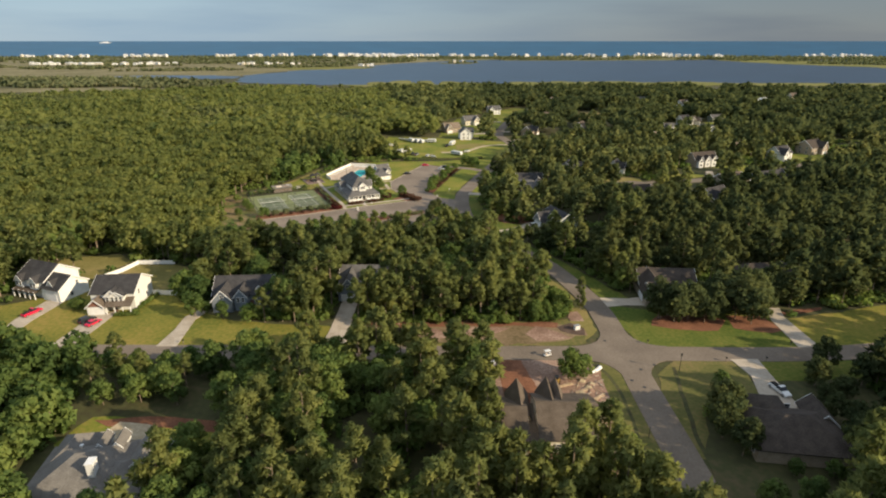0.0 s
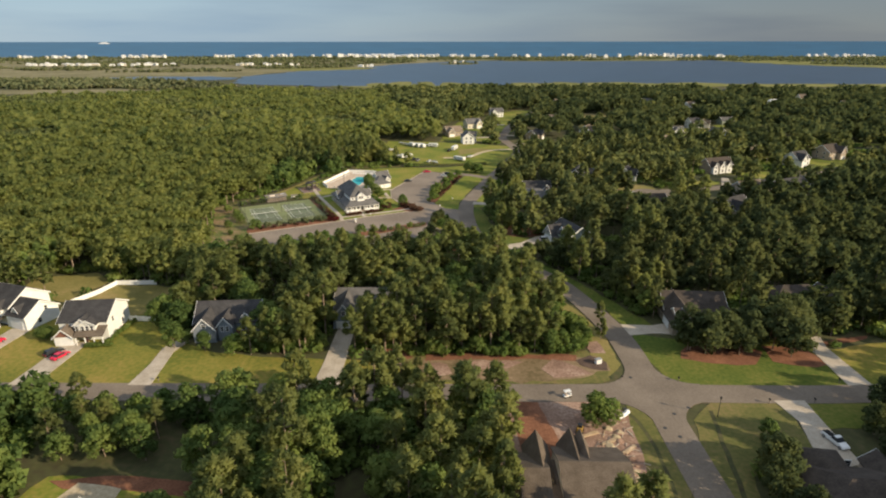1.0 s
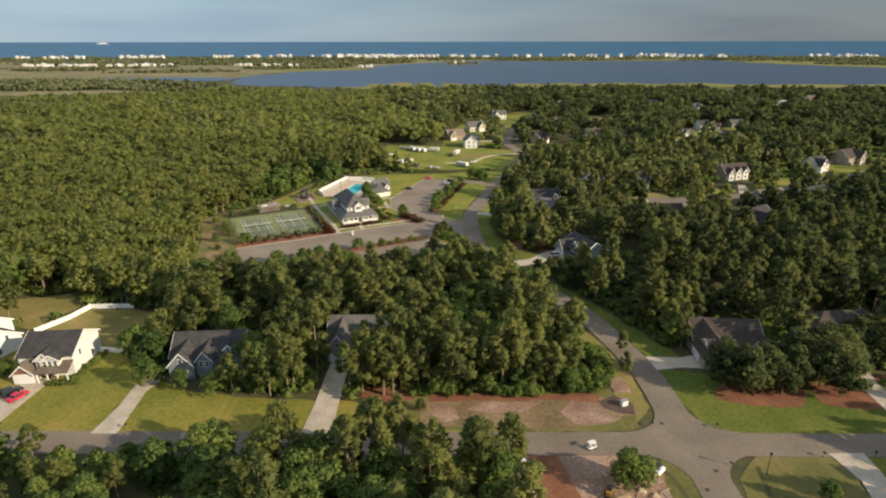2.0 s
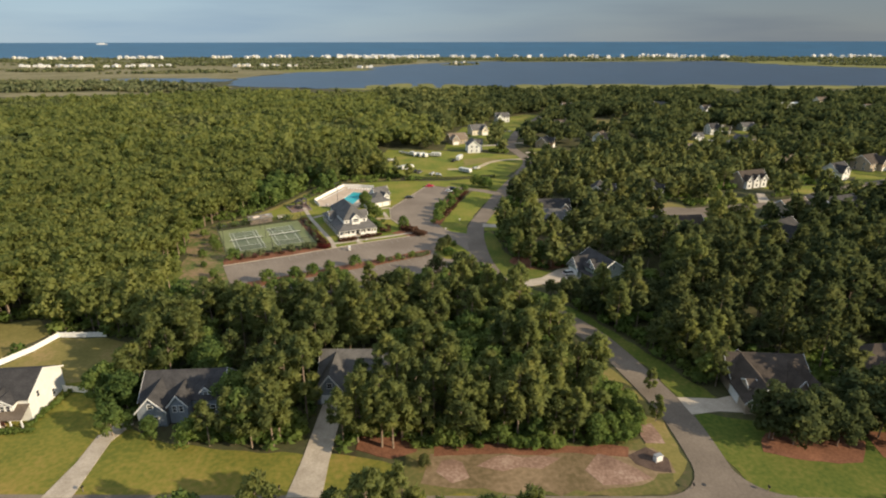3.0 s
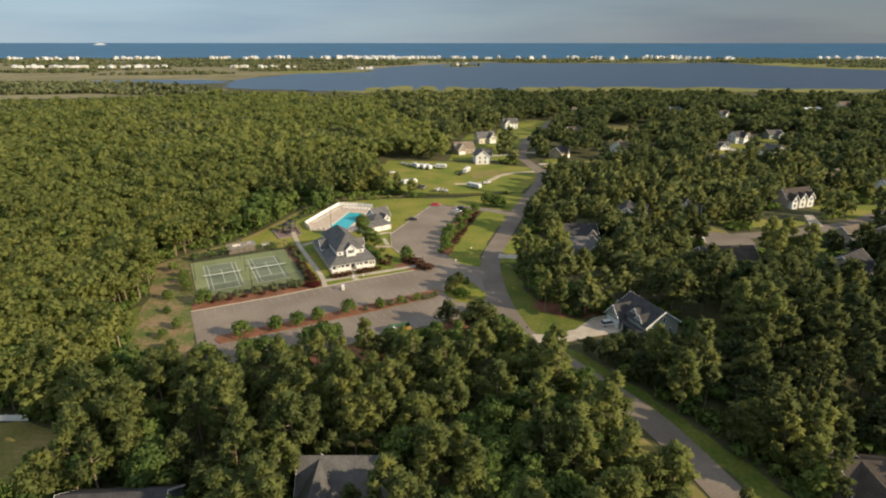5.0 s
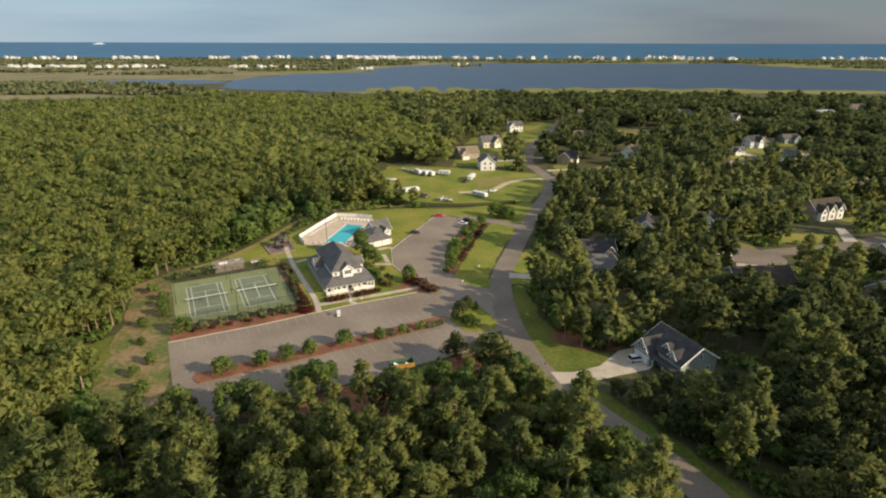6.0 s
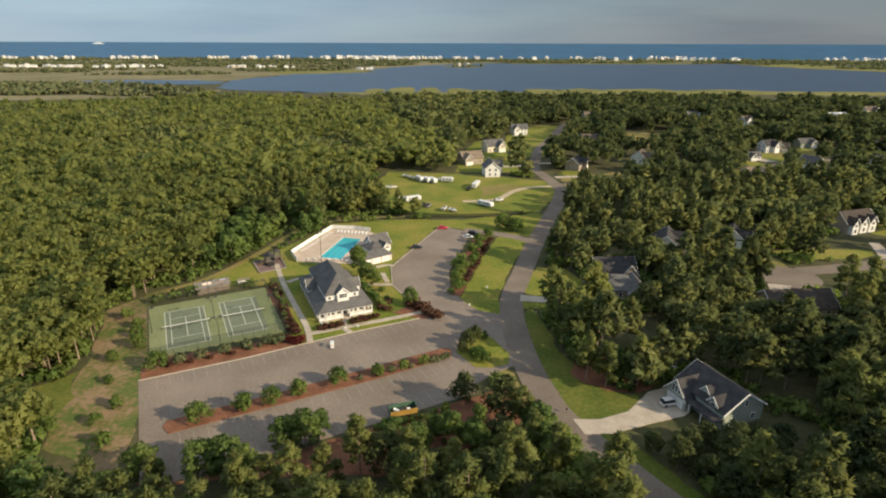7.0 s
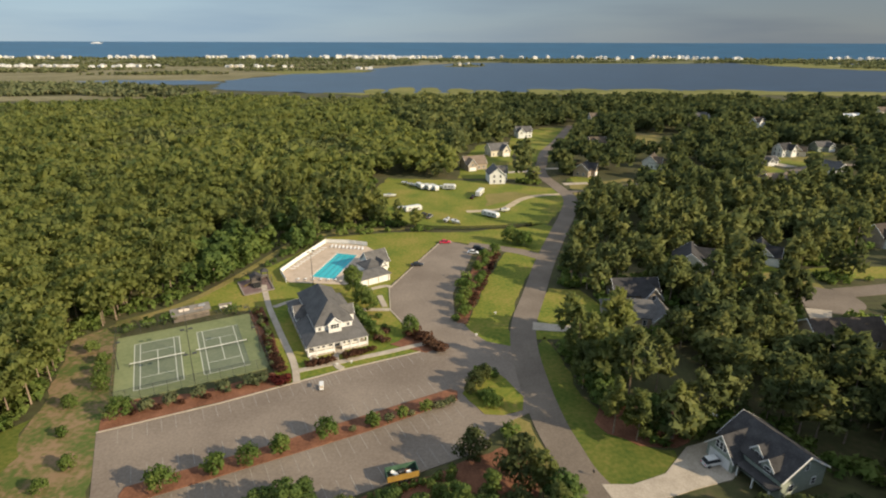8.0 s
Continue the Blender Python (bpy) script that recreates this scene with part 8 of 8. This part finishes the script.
# clusters along the island: from, to, count, distance
for x0, x1, n, y0 in ((-1760, -1700, 5, 2520), (-1643, -1553, 8, 2530), (-1525, -1473, 5, 2530), (-1338, -1278, 4, 2560), (-1275, -1225, 5, 2570), (-1215, -1165, 4, 2580), (-1000, -902, 6, 2650), (-846, -785, 5, 2670),
                      (-749, -652, 5, 2650), (-567, -555, 1, 2660), (-519, -482, 3, 2680), (-458, -349, 9, 2705), (-337, -179, 17, 2715), (-330, -150, 10, 2600), (-167, -119, 3, 2680), (-119, -10, 6, 2690), (39, 99, 5, 2640),
                      (131, 148, 3, 2640), (184, 208, 2, 2620), (245, 250, 1, 2700), (325, 330, 1, 2700), (378, 384, 1, 2660), (439, 444, 1, 2690), (536, 541, 1, 2660), (572, 596, 3, 2690), (645, 693, 3, 2690),
                      (705, 712, 1, 2560), (766, 770, 1, 2600), (820, 826, 1, 2560), (882, 1045, 12, 2700), (960, 1130, 9, 2600), (1190, 1226, 3, 2600), (1627, 1700, 6, 2650), (1711, 1900, 9, 2630)):
    for i in range(n):
        o = copy_thing(rb.choice(kinds), pose(x0 + (x1 - x0) * (i + rb.uniform(0.15, 0.85)) / n, y0 + rb.uniform(-30, 25), 0.5, 0, 0, rb.uniform(-25, 25)))
        o.scale = (rb.uniform(0.8, 1.15), 1.0, rb.uniform(0.75, 1.1))
for x0, x1, n, y0 in ((-1265, -1200, 6, 1850), (-1185, -1144, 4, 1840), (-1138, -1116, 2, 1860), (-1117, -1030, 7, 1850), (-999, -958, 4, 1850), (-934, -877, 6, 1860), (-842, -816, 3, 1850), (-620, -580, 4, 1850), (-547, -426, 6, 1850), (-235, -190, 3, 1760)):
    for i in range(n):
        o = copy_thing(rb.choice(kinds), pose(x0 + (x1 - x0) * (i + rb.uniform(0.1, 0.9)) / n, y0 + rb.uniform(-30, 30), 0.5, 0, 0, rb.uniform(-25, 25)))
        o.scale = (rb.uniform(0.65, 0.95), 0.75, rb.uniform(0.45, 0.65))
for x, y in ((52, 2010), (80, 2018)):
    o = copy_thing(kinds[1], pose(x, y, 0.5, 0, 0, 10))
    o.scale = (0.8, 0.8, 0.7)

ship = thing("ship", "white ship far out on the ocean", "ship", pose(-2540, 4560, 0.3 + SEA_RISE * (4560 - SEA_NEAR) / (SEA_FAR - SEA_NEAR), 0, 0, 4))
hull = bmesh.new()
pts = [(-38, 0), (-40, 6), (44, 6), (36, 0)]
lo = [[hull.verts.new((x, y, z - 1)) for x, z in pts] for y in (-7, 7)]
for i in range(4):
    hull.faces.new((lo[0][i], lo[0][(i + 1) % 4], lo[1][(i + 1) % 4], lo[1][i]))
hull.faces.new(lo[0])
hull.faces.new(lo[1])
part("hull", hull, "trim", ship)
part("superstructure", box(bmesh.new(), -24, 20, -5, 5, 5, 8.5), "trim", ship)
part("bridge", box(bmesh.new(), 4, 15, -4, 4, 8.5, 11), "trim", ship)
part("funnel", rod(bmesh.new(), (-10, 0, 8.5), (-10, 0, 12), 2.2, 1.8, 8), "trim", ship)
# trees and bushes along the front edge of the middle wood
er = random.Random(61)
for x, y, k, sc in ((-59.8, 160, "oak", 0.75), (-51, 158.5, "oak", 0.55), (-43, 157.5, "small", 1.0), (-38.5, 157, "pine", 0.68), (-33.5, 157.5, "pine", 0.8), (-29.5, 156, "pine", 0.85), (-25.5, 157, "pine", 1.0),
                    (-22.5, 160, "oak", 0.6), (-11.3, 156.5, "pine", 0.8), (-3.5, 156.8, "pine", 0.95), (-1.2, 156.2, "pine", 1.0), (4.5, 158, "pine", 0.8), (9, 156.5, "oak", 0.55), (12.5, 157, "pine", 1.1),
                    (16.5, 158.5, "pine", 0.8), (20, 157, "oak", 0.5), (24, 158, "pine", 1.0), (27.5, 157.5, "oak", 0.6), (31.5, 158, "pine", 0.75), (35.5, 158, "pine", 0.8), (39.5, 157.5, "oak", 0.6),
                    (43, 160, "oak", 0.5),
                    # the pines near (105, 90) are out of view, added as shade casters
                    (76, 159, "dark", 1.15), (80, 157, "dark", 1.1), (84.5, 158.5, "dark", 1.2), (88.5, 156.5, "dark", 0.8), (92, 159, "dark", 0.9), (54.6, 164.5, "pine", 0.5), (-55, 118.5, "oak", 0.8), (-50, 120.5, "oak", 0.85), (-46.5, 117.5, "oak", 0.7), (-59, 122, "oak", 0.6), (-53, 124, "small", 1.2), (106, 96, "pine", 1.0), (100, 88, "pine", 1.0), (105, 84, "pine", 1.1), (96, 83, "pine", 1.0), (111, 91, "pine", 1.05), (93, 90, "oak", 0.7), (96, 102, "dark", 0.85), (97, 96, "dark", 0.75), (99, 109, "dark", 0.7), (86, 95, "oak", 0.42), (79, 95.5, "oak", 0.36), (90, 84, "oak", 0.9), (83, 86, "oak", 0.7), (76, 86, "oak", 0.7), (70, 87, "oak", 0.65), (95, 88, "oak", 0.8),
                    (-66, 128, "oak", 0.7), (-62, 125, "pine", 0.6), (-67, 121, "pine", 0.75), (-63, 117.5, "oak", 0.65), (-58, 128, "oak", 0.5), (-57, 124.5, "pine", 0.55), (-51, 126.5, "oak", 0.55), (-47, 124, "pine", 0.6), (-45.5, 129, "oak", 0.55), (-68, 133, "pine", 0.6), (-54.5, 131, "small", 1.1), (-49.5, 131.5, "small", 1.2), (-62, 132, "small", 1.1), (71.3, 179, "oak", 0.75), (69.4, 187, "pine", 0.9)):
    plant(k, x, y, sc, "trees along the wood's edge")
for i in range(38):
    x = er.uniform(-44, 3)
    if not -20 < x < -12:
        plant("small" if i % 3 == 0 else "shrub", x, 157.6 + er.uniform(0, 4.0), er.uniform(0.7, 1.0) if i % 3 == 0 else er.uniform(0.9, 2.0), "bushes along the wood's edge")
for i in range(46):
    x = er.uniform(3, 47)
    plant("shrub", x, 156.2 + er.uniform(0, 2.2) + (1.2 if x > 40 else 0), er.uniform(0.7, 1.9), "bushes along the wood's edge")
CLEAR.append((np.array([(-104, 186), (-98, 203), (-86, 203), (-75, 190), (-70, 177), (-80, 176)]), 1.0))
# openings in the near woods and beside the road: round the hip-roofed house, by the cross street and below it
for pts in ([(62, 80), (63, 106), (70, 112), (76, 98), (97, 98), (100, 82)], [(-70, 112), (-44, 112), (-44, 142), (-73, 142)], [(-10, 90), (-2, 90), (0, 113), (-8, 113)],
            [(44, 82), (57, 82), (57, 100), (46, 99)], [(-44, 110), (-34, 107), (-36, 126), (-44, 126)], [(128, 300), (148, 297), (172, 330), (128, 330)], [(44, 158), (50, 158), (52, 172), (49, 180), (44, 172)], [(94, 108), (112, 112), (114, 134), (94, 132)],
            [(52, 178), (48, 192), (43, 204), (32, 222), (23, 238), (18, 256), (22, 262), (28, 246), (38, 226), (50, 206), (56, 190), (60, 178)]):
    CLEAR.append((np.array(pts), 0.5))
CLEAR.append((np.array([(-43, 155), (-37, 155), (-34, 167), (-40, 167)]), 0.5))
# low growth between the wood and the road
for i in range(26):
    f = er.random()
    plant("small" if i % 3 == 0 else "shrub", 45.5 + er.uniform(0, 4.5) + 1.5 * math.sin(3 * f), 158.5 + 20 * f, er.uniform(0.55, 0.85) if i % 3 == 0 else er.uniform(1.0, 2.0), "bushes between wood and road")

plant_woods()
